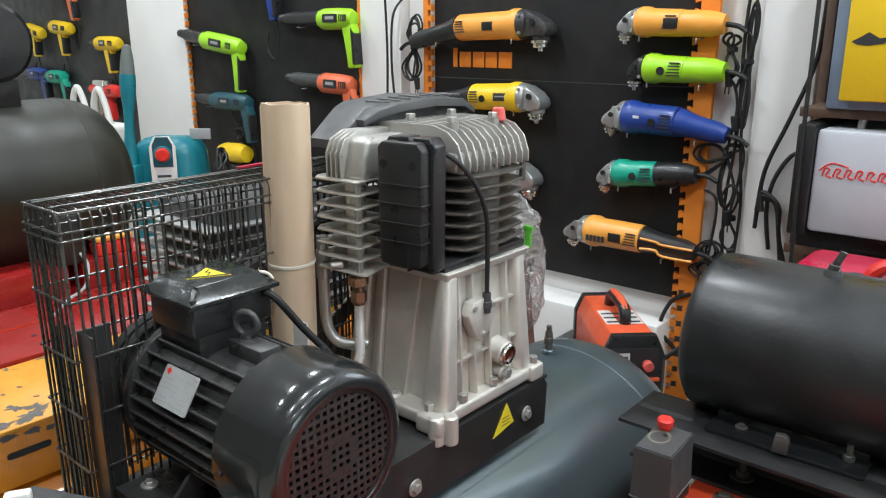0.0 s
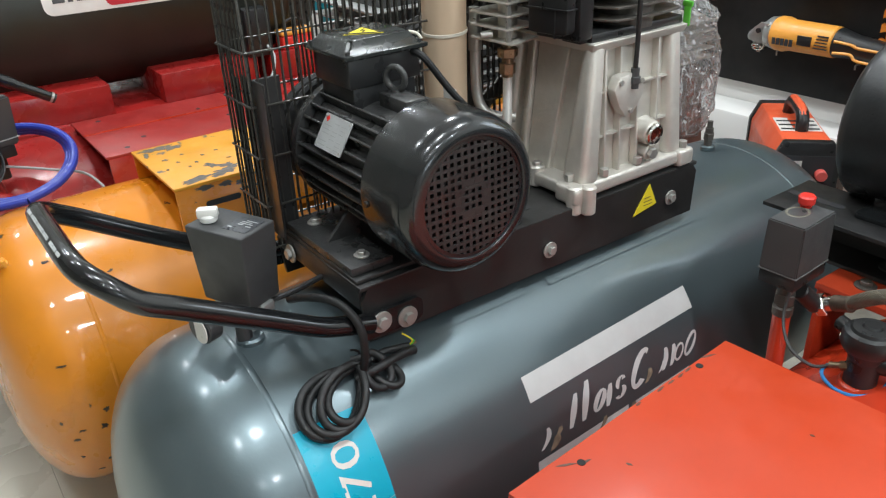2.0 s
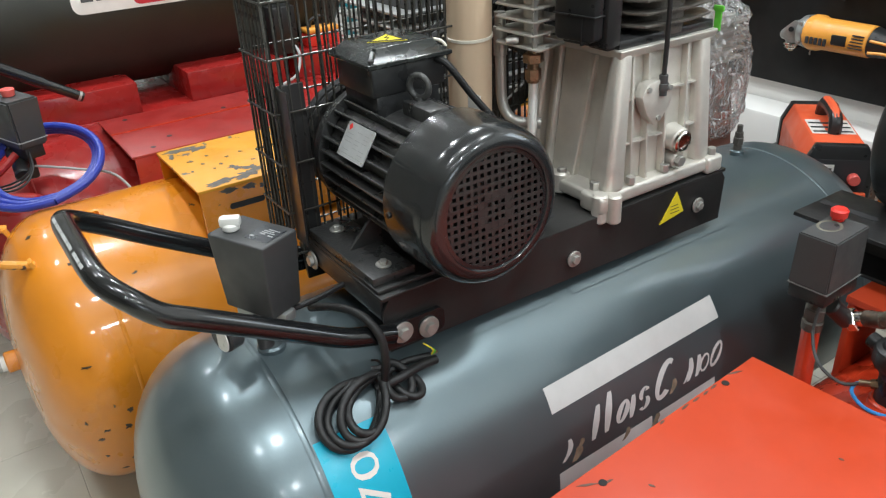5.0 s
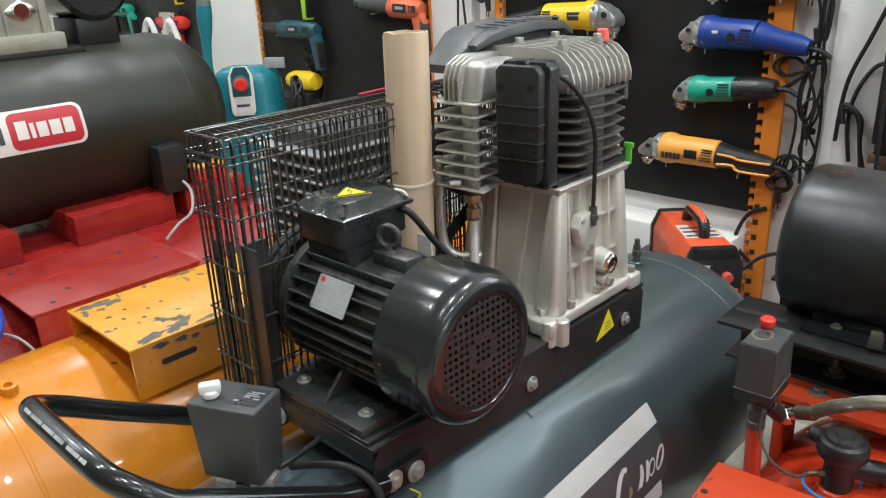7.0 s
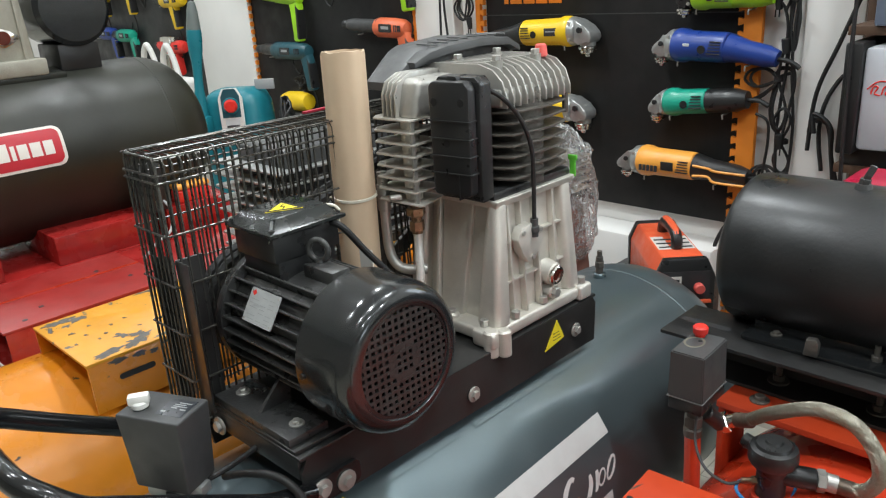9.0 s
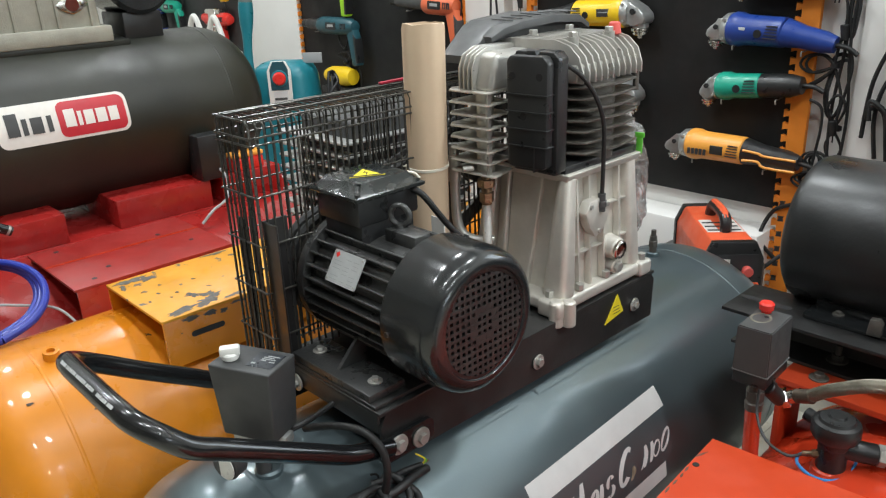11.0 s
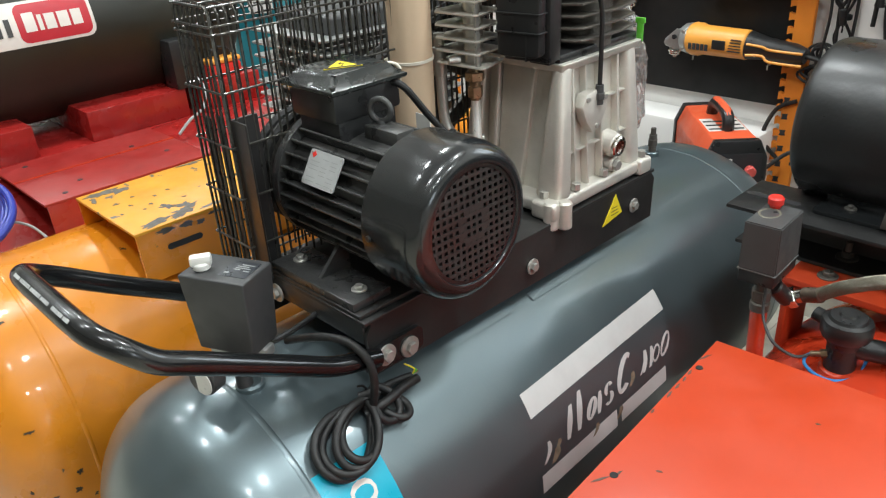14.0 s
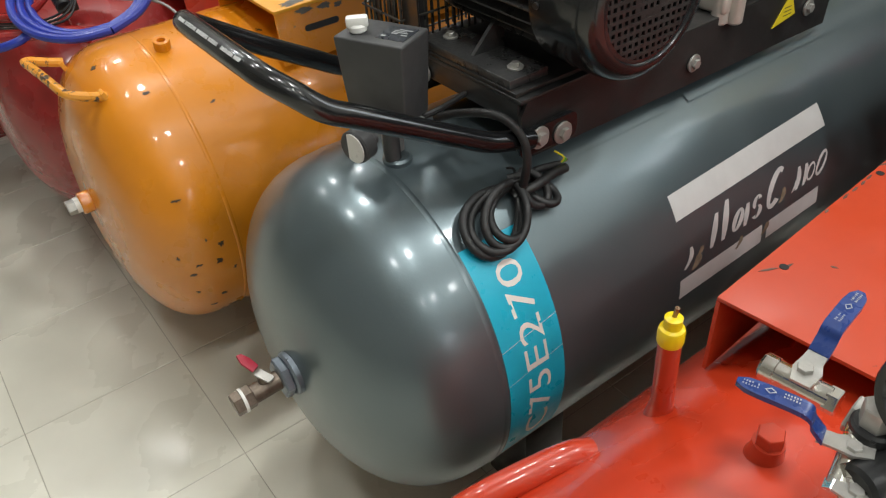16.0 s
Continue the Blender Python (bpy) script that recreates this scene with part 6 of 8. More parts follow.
part("top_rail", box(B(), VX - 0.02, VX + 0.10, 0.05, 0.78, VZ + VR - 0.028, VZ + VR - 0.008, 0.004), OLIVE, ol)
for y in (0.62, 0.76):
    part("rail_slot", prism(B(), rounded(0.05, 0.018, 0.008), basis((VX + 0.06, y, VZ + VR - 0.0076), (0, 1, 0), (-1, 0, 0)), 0.0006), INK, ol)
bm = frustum(B(), (VX - 0.12, VX + 0.09, 0.43, 0.715), (VX - 0.11, VX + 0.08, 0.46, 0.70), VZ + VR + 0.012, 1.40, 0.01)
box(bm, VX - 0.14, VX + 0.105, 0.41, 0.735, VZ + VR - 0.010, VZ + VR + 0.032, 0.005)
op = part("pump", bm, OLIVE_CAST, ol, "cast olive-grey pump crankcase")
for y in (0.50, 0.565, 0.605, 0.69):
    part("rib", frustum(B(), (VX + 0.08, VX + 0.096, y - 0.004, y + 0.004), (VX + 0.072, VX + 0.086, y - 0.004, y + 0.004), VZ + VR + 0.03, 1.39, 0.002), OLIVE_CAST, op)
part("sight_plate", prism(B(), [(-0.042, 0), (-0.02, 0.016), (0.0, 0.024), (0.02, 0.016), (0.042, 0), (0.02, -0.016), (0, -0.024), (-0.02, -0.016)], basis((VX + 0.089, 0.645, 1.160), (0, 1, 0), (0, 0, 1)), 0.006, 0.0015), CHROME, op)
part("sight_glass", cyl(B(), (VX + 0.091, 0.645, 1.160), (VX + 0.099, 0.645, 1.160), 0.017, seg=22), SIGHT, op)
part("motor", cyl(B(), (VX - 0.10, 0.835, 1.222), (VX + 0.09, 0.835, 1.222), 0.10, seg=36, bevel=0.012), BLACK_GLOSS, ol)
part("motor_foot", box(B(), VX - 0.08, VX + 0.07, 0.78, 0.89, VZ + VR - 0.012, 1.13, 0.004), BLACK_PAINT, ol)
m = pose(-1.93, 0.945, 0.735, 0, 0, 0)
part("pressure_switch", box(B(), -1.965, -1.895, 0.845, 0.918, 0.672, 0.80, 0.004), BLACK_PLASTIC, ol)
part("lead", tube(B(), [(-1.90, 0.90, 0.70), (-1.86, 0.90, 0.675), (-1.80, 0.86, 0.64), (-1.765, 0.80, 0.628), (-1.76, 0.76, 0.60)], 0.004, 8), GREY_INK, ol)

# ---- the bright red compressor beside the grey one ----
QX, QZ, QR = -0.120, 0.308, 0.254
rd = thing("air_compressor", (QX, 0.7, 0.0), "glossy orange-red air compressor with valves and a large gauge", "compressor")
tk = part("tank", tank_mesh(QX, QZ, QR, 0.02, 1.26, 0.15, sq=2.4), RED_TANK, rd)
part("weld_seam", ring(B(), QX, QZ, 1.11, QR), RED_TANK, tk)
for y in (0.30, 1.0):
    for s in (-1, 1):
        part("foot", box(B(), QX + s * 0.10, QX + s * 0.19, y - 0.03, y + 0.03, 0.0, 0.14, 0.004), BLACK_PAINT, rd)
RUST = mat("brown_bared_steel", (0.10, 0.055, 0.04), 0.6, var=0.3, vscale=60)
# folded sheet box, open at the front
HOOD = ((-0.287, 0.399), (0.107, 0.440), (0.083, 0.806), (-0.3135, 0.779))
hood = part("mount_box", prism(B(), HOOD, pose(0, 0, 0.598), 0.005, 0.0012), RED_SHEET, rd, "orange-red folded sheet motor mount, open in front")
for k, (a, b) in enumerate(((HOOD[0], HOOD[3]), (HOOD[1], HOOD[2]))):
    d = (Vector(b) - Vector(a)).normalized()
    n_ = Vector((d.y, -d.x)) * (0.004 if k == 0 else -0.004)
    bm = prism(B(), [a, b, (b[0] + n_.x, b[1] + n_.y), (a[0] + n_.x, a[1] + n_.y)][::1 if k else -1], pose(0, 0, 0.505), 0.0925)
    part("side_sheet", bm, RED_SHEET, hood)
for x, y in ((-0.272, 0.484), (-0.300, 0.710), (0.02, 0.47), (0.04, 0.70)):
    part("bolt_hole", cyl(B(), (x, y, 0.603), (x, y, 0.6036), 0.0046, seg=14), BOARD_AND_HOLE, hood)
for x, y, a_, w in ((-0.279, 0.470, 62, 0.024), (-0.270, 0.490, 80, 0.012), (-0.300, 0.640, 96, 0.016), (-0.301, 0.660, 92, 0.014), (-0.302, 0.678, 97, 0.012), (-0.304, 0.694, 94, 0.014), (-0.306, 0.735, 70, 0.024), (0.028, 0.48, 30, 0.024), (-0.240, 0.520, 20, 0.008), (-0.298, 0.60, 94, 0.010), (-0.150, 0.70, 10, 0.006)):
    part("paint_chip", prism(B(), [(-w / 2, -0.0006), (-w * 0.1, -0.0018), (w / 2, 0.0), (w * 0.15, 0.0016), (-w * 0.3, 0.0010)], pose(x, y, 0.6031, 0, 0, a_), 0.0003), RUST, hood)
# capped red stub pipe
yc = part("stub_pipe", cyl(B(), (-0.274, 0.320, 0.490), (-0.272, 0.312, 0.618), 0.0108, seg=28), RED_TANK, rd)
part("stub_weld", cyl(B(), (-0.274, 0.320, 0.496), (-0.2738, 0.319, 0.522), 0.017, 0.0115, seg=24), RED_TANK, rd)
bm = lathe(B(), [(0.0, 0.036), (0.006, 0.036), (0.0095, 0.034), (0.0098, 0.022), (0.0130, 0.020), (0.0142, 0.016), (0.0142, 0.003), (0.0135, 0.0), (0.0, 0.0)], pose(-0.272, 0.312, 0.610) @ Matrix.Scale(0.86, 4), 28)
part("cap", bm, mat("yellow_plastic_cap", (0.85, 0.62, 0.01), 0.35, var=0.04), yc, "yellow plastic cap")
part("cap_stem", cyl(B(), (-0.272, 0.312, 0.639), (-0.270, 0.312, 0.652), 0.0022, seg=10), BRASS, yc)
# second stub with hexagon plug
part("plug_boss", lathe(B(), [(0.030, -0.02), (0.027, 0.0), (0.022, 0.012), (0.0205, 0.030), (0.0, 0.030)], pose(-0.164, 0.314, QZ + QR - 0.008) @ Matrix.Scale(0.66, 4), 28), RED_TANK, rd)
part("plug_head", hexa(B(), (-0.164, 0.314, QZ + QR + 0.008), (-0.164, 0.314, QZ + QR + 0.024), 0.0120), RED_TANK, rd)
part("lifting_lug", tube(B(), [(-0.290, 0.240, 0.492), (-0.296, 0.222, 0.497), (-0.304, 0.195, 0.495), (-0.325, 0.128, 0.478), (-0.338, 0.09, 0.455)], 0.0155, 14), RED_TANK, rd)

# valve cluster with gauge
def ball_valve(parent, p, d, size, lever_dir, lever_tip, lever_len):
    """A plated ball valve along d with a blue lever plate on top."""
    p, d = Vector(p), Vector(d).normalized()
    bm = cyl(B(), p - d * size, p + d * size, size * 0.42, seg=24, bevel=0.002)
    cyl(bm, p - d * size * 1.25, p - d * size * 0.7, size * 0.46, seg=24, bevel=0.002)
    hexa(bm, p + d * size * 0.8, p + d * size * 1.2, size * 0.45)
    v = part("ball_valve", bm, CHROME, parent)
    up = Vector((0, 0, 1))
    l = Vector(lever_dir).normalized()
    side = up.cross(l).normalized()
    top = p + up * size * 0.55
    hexa(bm2 := B(), top - up * size * 0.2, top + up * size * 0.25, size * 0.26)
    part("stem_nut", bm2, STEEL, v)
    m = basis(top, l, side)
    bm = prism(B(), [(-size * 0.60, -size * 0.42), (size * 0.10, -size * 0.50), (size * 0.55, -size * 0.32), (size * 1.1, -size * 0.30), (size * 1.1, size * 0.30), (size * 0.50, size * 0.32), (-size * 0.05, size * 0.36), (-size * 0.62, size * 0.16)], m, 0.0022)
    part("lever_plate", bm, STEEL, v)
    rise = lever_tip
    q = [m @ Vector((size * 0.9, 0, 0.001)), m @ Vector((size * 1.3, 0, rise * 0.5)), m @ Vector((size * 1.7, 0, rise)), m @ Vector((lever_len, 0, rise * 1.15))]
    bm = B()
    w = size * 0.34
    sp = smooth_path(q, 5)
    rows = []
    for i, c in enumerate(sp):
        f = i / (len(sp) - 1)
        ww = w * (0.95 if f < 0.85 else 0.95 * math.sqrt(max(0.05, 1 - ((f - 0.85) / 0.16) ** 2)))
        nrm = m.to_3x3() @ Vector((0, 0, 1))
        rows.append([bm.verts.new(c + side * ww + nrm * 0.0022), bm.verts.new(c + side * ww - nrm * 0.0022), bm.verts.new(c - side * ww - nrm * 0.0022), bm.verts.new(c - side * ww + nrm * 0.0022)])
    for A, C in zip(rows, rows[1:]):
        for i in range(4):
            bm.faces.new((A[i], A[(i + 1) % 4], C[(i + 1) % 4], C[i]))
    bm.faces.new(rows[0])
    bm.faces.new(rows[-1][::-1])
    part("lever", bm, BLUE_GRIP, v, "blue vinyl lever with white print")
    bm = B()
    mm = m @ pose(lever_len * 0.72, 0, rise * 1.1 + 0.0036)
    ink = random.Random(int(lever_len * 1e5))
    for x0, cols, rows_ in ((-0.020, 6, 2), (0.008, 6, 2)):
        for k in range(cols):
            for q in range(rows_):
                if ink.random() < 0.88:
                    u, w_ = x0 + 0.0020 * k, ink.uniform(0.0007, 0.0013)
                    v0 = -0.0026 + 0.0031 * q
                    box(bm, u, u + w_, v0 + ink.uniform(0, 0.0005), v0 + ink.uniform(0.0013, 0.0020), 0, 0.0002, m=mm)
    for k in (-1, 1):
        prism(bm, [(-0.0042, 0), (0, k * 0.0029), (0.0042, 0), (0.0030, 0), (0, k * 0.0021), (-0.0030, 0)], mm, 0.0002)
    part("print", bm, GREY_INK, v)
    return v


ball_valve(rd, (-0.151, 0.303, 0.664), (1.0, 0.14, 0.0), 0.024, (-0.13, 1.0, 0.0), 0.018, 0.084)
ball_valve(rd, (-0.094, 0.276, 0.655), (0.25, -0.8, -0.5), 0.021, (-0.935, -0.34, 0.0), 0.020, 0.082)
ball_valve(rd, (-0.078, 0.258, 0.640), (0.5, -0.6, -0.6), 0.021, (1.0, 0.15, 0.0), 0.022, 0.085)
bm = cyl(B(), (-0.106, 0.308, 0.662), (-0.020, 0.318, 0.660), 0.018, seg=20, bevel=0.003)
cyl(bm, (-0.070, 0.312, 0.53), (-0.070, 0.312, 0.685), 0.019, seg=20, bevel=0.003)
cyl(bm, (-0.070, 0.312, 0.655), (-0.080, 0.262, 0.652), 0.016, seg=18, bevel=0.003)
part("valve_manifold", bm, BLACK_PLASTIC, rd)
part("union_nut", hexa(B(), (-0.114, 0.307, 0.663), (-0.102, 0.3085, 0.662), 0.0150), STEEL, rd)
part("manifold_plug", hexa(B(), (-0.094, 0.298, 0.676), (-0.094, 0.298, 0.694), 0.0120), STEEL, rd)
part("plug_washer", cyl(B(), (-0.094, 0.298, 0.664), (-0.094, 0.298, 0.677), 0.0155, seg=22, bevel=0.002), BLACK_PLASTIC, rd)
GC = Vector((-0.0615, 0.304, 0.722))
GD = Vector((0.12, -0.97, 0.12)).normalized()
gm = axis_frame(GC, GC + GD) @ Matrix.Scale(0.78, 4)
bm = lathe(B(), [(0.0, -0.036), (0.050, -0.036), (0.055, -0.032), (0.055, 0.008), (0.0535, 0.012), (0.047, 0.012), (0.0445, 0.009), (0.0445, 0.003), (0.0, 0.003)], gm, 56)
gg = part("pressure_gauge", bm, HANDLE_BLACK, rd, "large black-rimmed pressure gauge with white dial")
part("dial", lathe(B(), [(0.0, 0.0035), (0.0444, 0.0035)], gm, 48), mat("yellowed_dial", (0.62, 0.63, 0.66), 0.3, var=0.06, vscale=40), gg)
bm = B()
spin = radians(-30)
for i in range(61):
    th = radians(225 - 270 * i / 60) + spin
    L_ = 0.003 if i % 5 else 0.006
    box(bm, 0.0330, 0.0330 + L_, -0.0002 if i % 5 else -0.0004, 0.0002 if i % 5 else 0.0004, 0.0040, 0.0043, m=gm @ Matrix.Rotation(th, 4, "Z"))
part("tick_marks", bm, GREY_PLASTIC, gg)
bm = B()
for i, s_ in ((0, "0"), (20, "8"), (30, "10"), (50, "20")):
    th = radians(225 - 270 * i / 60) + spin
    p = Vector((0.026 * math.cos(th), 0.026 * math.sin(th), 0.0042))
    flat_text(bm, s_, gm @ Matrix.Translation(p) @ Matrix.Rotation(th - math.pi / 2, 4, "Z") @ pose(-0.003, -0.003, 0), 0.0042 if len(s_) == 2 else 0.0024, 0.0044)
part("scale_print", bm, INK, gg)
bm = prism(B(), [(-0.016, -0.004), (-0.016, 0.004), (0.0, 0.0018), (0.036, 0.0004), (0.036, -0.0004), (0.0, -0.0018)], gm @ Matrix.Rotation(radians(225) + spin, 4, "Z") @ pose(0, 0, 0.005), 0.0006)
cyl(bm, gm @ Vector((0, 0, 0.004)), gm @ Vector((0, 0, 0.0065)), 0.004, seg=14)
part("needle", bm, INK, gg)
part("gauge_stem", cyl(B(), GC - GD * 0.02, (-0.060, 0.316, 0.665), 0.010, seg=14), BRASS, gg)

# pressure switch on its red riser, regulator, braided hose
pm = pose(-0.3135, 0.908, 0.668, 0, 0, 3)
t = B()
bmesh.ops.create_cube(t, size=1)
for v in t.verts:
    k = 1.0 if v.co.z < 0 else 0.95
    v.co = Vector((v.co.x * 0.051 * k, v.co.y * 0.081 * k, v.co.z * 0.069 + 0.0345))
bmesh.ops.bevel(t, geom=t.edges[:], offset=0.0016, segments=2, affect="EDGES")
ps = part("pressure_switch", merge(B(), t, pm), GREY_PLASTIC, rd, "dark grey pressure switch with red button")
part("switch_base", box(B(), -0.0248, 0.0248, -0.0398, 0.0398, -0.0205, -0.0012, 0.003, m=pm), BLACK_PLASTIC, ps)
part("button", lathe(B(), [(0.0, 0.016), (0.0085, 0.016), (0.0108, 0.0135), (0.0102, 0.005), (0.0075, 0.0035), (0.007, 0.0)], pm @ pose(-0.010, 0.026, 0.069), 22), RED_PLASTIC, ps)
part("worn_ring", lathe(B(), [(0.0110, 0.0), (0.0118, 0.0006), (0.0138, 0.0006), (0.0146, 0.0)], pm @ pose(-0.008, 0.003, 0.0689) @ Matrix.Diagonal((1, 1.25, 1, 1)), 28), mat("worn_buff_ring", (0.13, 0.12, 0.09), 0.6, var=0.35, vscale=90), ps)
part("screw_hole", cyl(B(), pm @ Vector((-0.003, 0.010, 0.0688)), pm @ Vector((-0.003, 0.010, 0.0695)), 0.003, seg=12), BOARD_AND_HOLE, ps)
part("switch_joint", box(B(), -0.0262, 0.0262, -0.0411, 0.0411, -0.0012, 0.0, m=pm), JOINT, ps)
bm = cyl(B(), (-0.316, 0.908, 0.580), (-0.316, 0.908, 0.648), 0.0105, seg=18)
hexa(bm, (-0.316, 0.908, 0.606), (-0.316, 0.908, 0.622), 0.0140)
cyl(bm, (-0.316, 0.908, 0.588), (-0.316, 0.908, 0.603), 0.0135, seg=18, bevel=0.002)
part("riser_nut", bm, IRON, rd)
part("riser", cyl(B(), (-0.306, 0.895, 0.47), (-0.316, 0.908, 0.588), 0.0118, seg=18), RED_TANK, rd)
part("side_port", cyl(B(), (-0.309, 0.928, 0.622), (-0.300, 0.962, 0.588), 0.0125, seg=16, bevel=0.002), BLACK_PLASTIC, rd)
part("hose_nut", hexa(cyl(B(), (-0.304, 0.964, 0.585), (-0.270, 0.972, 0.603), 0.0105, seg=16), (-0.300, 0.965, 0.587), (-0.289, 0.968, 0.593), 0.0155), CHROME, rd)
HOSE = [(-0.280, 0.970, 0.598), (-0.262, 0.966, 0.606), (-0.226, 0.957, 0.636), (-0.171, 0.943, 0.671), (-0.135, 0.934, 0.680), (-0.105, 0.926, 0.675), (-0.081, 0.920, 0.652), (-0.073, 0.920, 0.622), (-0.084, 0.924, 0.595), (-0.104, 0.930, 0.581), (-0.125, 0.932, 0.579)]
bh_ = part("braided_hose", tube(B(), HOSE, 0.0094, 14, 8), BRAID, rd, "steel braided hose")


def braid(pts, r, wire, strands, turns):
    """Two sets of wires wound round a smooth path, one each way."""
    P = smooth_path(pts, 14)
    bm = B()
    n = len(P)
    frames = []
    up = Vector((0.13, 0.21, 1)).normalized()
    for i, p in enumerate(P):
        d = (P[min(i + 1, n - 1)] - P[max(i - 1, 0)]).normalized()
        s_ = up.cross(d).normalized()
        up = d.cross(s_).normalized()
        frames.append((p, s_, up))
    for way in (-1, 1):
        for k in range(strands):
            line = []
            for i, (p, s_, u_) in enumerate(frames):
                th = 2 * math.pi * (k / strands + way * turns * i / (n - 1))
                line.append(p + (r + 0.00015 * way * math.sin(8 * th)) * (math.cos(th) * s_ + math.sin(th) * u_))
            tube(bm, line, wire, 4, 1, smooth=False)
    return bm


for k in (0, -1):
    a, b = Vector(HOSE[k]), Vector(HOSE[1 if k == 0 else -2])
    part("hose_sleeve", cyl(B(), a, a + (b - a).normalized() * 0.030, 0.0110, seg=20, bevel=0.0015), DARK_BRASS, bh_, "dull crimped hose sleeve")
tagged(part("braid", braid(HOSE, 0.0094, 0.00048, 26, 6.0), BRAID, bh_), kind="stuff")
part("thin_line", tube(B(), [(-0.306, 0.898, 0.632), (-0.298, 0.88, 0.60), (-0.275, 0.865, 0.575), (-0.245, 0.868, 0.562), (-0.226, 0.879, 0.568)], 0.0022, 8), GREY_PLASTIC, rd)
bm = cyl(B(), (-0.195, 0.895, 0.545), (-0.195, 0.895, 0.605), 0.0195, seg=24, bevel=0.003)
lathe(bm, [(0.0195, 0.0), (0.0215, 0.006), (0.0215, 0.018)], pose(-0.195, 0.895, 0.588), 28)
lathe(bm, [(0.0, 0.034), (0.010, 0.034), (0.012, 0.031), (0.022, 0.030), (0.024, 0.026), (0.030, 0.024), (0.032, 0.018), (0.032, 0.006), (0.029, 0.0), (0.0, 0.0)], pose(-0.195, 0.895, 0.603), 36)
cyl(bm, (-0.195, 0.895, 0.588), (-0.146, 0.922, 0.582), 0.0150, seg=18, bevel=0.003)
cyl(bm, (-0.225, 0.905, 0.612), (-0.240, 0.908, 0.614), 0.010, seg=14)
part("regulator", bm, BLACK_PLASTIC, rd, "black pressure regulator with round cap")
part("regulator_seat", lathe(B(), [(0.026, 0.0), (0.0245, 0.022), (0.022, 0.024), (0.0, 0.024)], pose(-0.195, 0.895, 0.530), 28), RED_TANK, rd)
part("regulator_fitting", cyl(cyl(B(), (-0.228, 0.878, 0.568), (-0.200, 0.888, 0.576), 0.0042, seg=12), (-0.216, 0.882, 0.5715), (-0.206, 0.886, 0.5745), 0.0062, seg=6), BRASS, rd)
part("regulator_outlet", cyl(hexa(B(), (-0.147, 0.9215, 0.582), (-0.137, 0.927, 0.581), 0.0155), (-0.137, 0.927, 0.581), (-0.124, 0.932, 0.579), 0.0125, seg=16), STEEL, rd)
pts = [(-0.226, 0.880, 0.568), (-0.233, 0.878, 0.562), (-0.229, 0.868, 0.556), (-0.208, 0.858, 0.553), (-0.185, 0.862, 0.553), (-0.170, 0.885, 0.554), (-0.170, 0.915, 0.556), (-0.178, 0.945, 0.560), (-0.200, 0.955, 0.570)]
part("blue_line", tube(B(), pts, 0.0024, 8, 4), BLUE_TUBE, rd)
part("cross_bracket", box(box(B(), -0.326, 0.25, 1.003, 1.12, 0.594, 0.599, 0.0015), -0.326, 0.25, 1.003, 1.007, 0.588, 0.596, 0.001), RED_SHEET, rd)
part("bracket_leg", box(B(), -0.324, -0.314, 1.006, 1.09, 0.45, 0.594, 0.002), RED_SHEET, rd)
part("bracket_leg", box(B(), 0.0, 0.05, 1.010, 1.09, 0.50, 0.594, 0.002), RED_SHEET, rd)
for x in (-0.275, -0.02):
    washer_bolt(rd, (x, 1.041, 0.599), (0, 0, 1), 0.0085, "bracket_bolt", IRON)

# black drum motor on slotted rails above the red tank
dm = thing("drum_motor", (-0.02, 1.13, 0.600), "large smooth black drum motor bolted on black slotted rails", "motor")
bm = lathe(B(), [(0.0, 0.0), (0.075, 0.002), (0.108, 0.006), (0.1185, 0.014), (0.1225, 0.024), (0.1225, 0.60), (0.115, 0.62), (0.0, 0.63)], axis_frame((-0.380, 1.185, 0.792), (0.3, 1.185, 0.792)), 64)
part("drum", bm, mat("satin_black_drum_paint", (0.011, 0.0118, 0.0122), 0.36, var=0.25, vscale=4, bump=0.08, bscale=140, dust=(0.042, 0.045, 0.046), dustamt=0.4), dm)
bm = cyl(B(), (-0.205, 1.178, 0.909), (-0.205, 1.178, 0.921), 0.014, 0.010, seg=18)
hexa(bm, (-0.205, 1.178, 0.919), (-0.203, 1.178, 0.929), 0.008)
box(bm, -0.005, 0.005, -0.003, 0.003, 0.0, 0.024, 0.002, m=pose(-0.204, 1.178, 0.926, 0, 24, 20))
part("lifting_bolt", bm, BLACK_MOTOR, dm)
for y0, y1, yl in ((1.015, 1.135, 1.062), (1.235, 1.308, 1.235)):
    bm = prism(B(), [(yl, 0.600), (y1, 0.600), (y1, 0.685), (y0, 0.685), (y0, 0.679), (y1 - 0.011, 0.679), (y1 - 0.011, 0.606), (yl, 0.606)], basis((-0.432, 0, 0), (0, 1, 0), (0, 0, 1)), 0.732, 0.001)
    rl = part("rail", bm, BLACK_PAINT, dm, "black steel channel rail")
    for x in (-0.385, -0.10, 0.1):
        part("slot", prism(B(), rounded(0.085, 0.014, 0.0068), basis((x, (y0 + y1) / 2, 0.6851), (1, 0.0, 0), (0, 1, 0)), 0.0005), INK, rl)
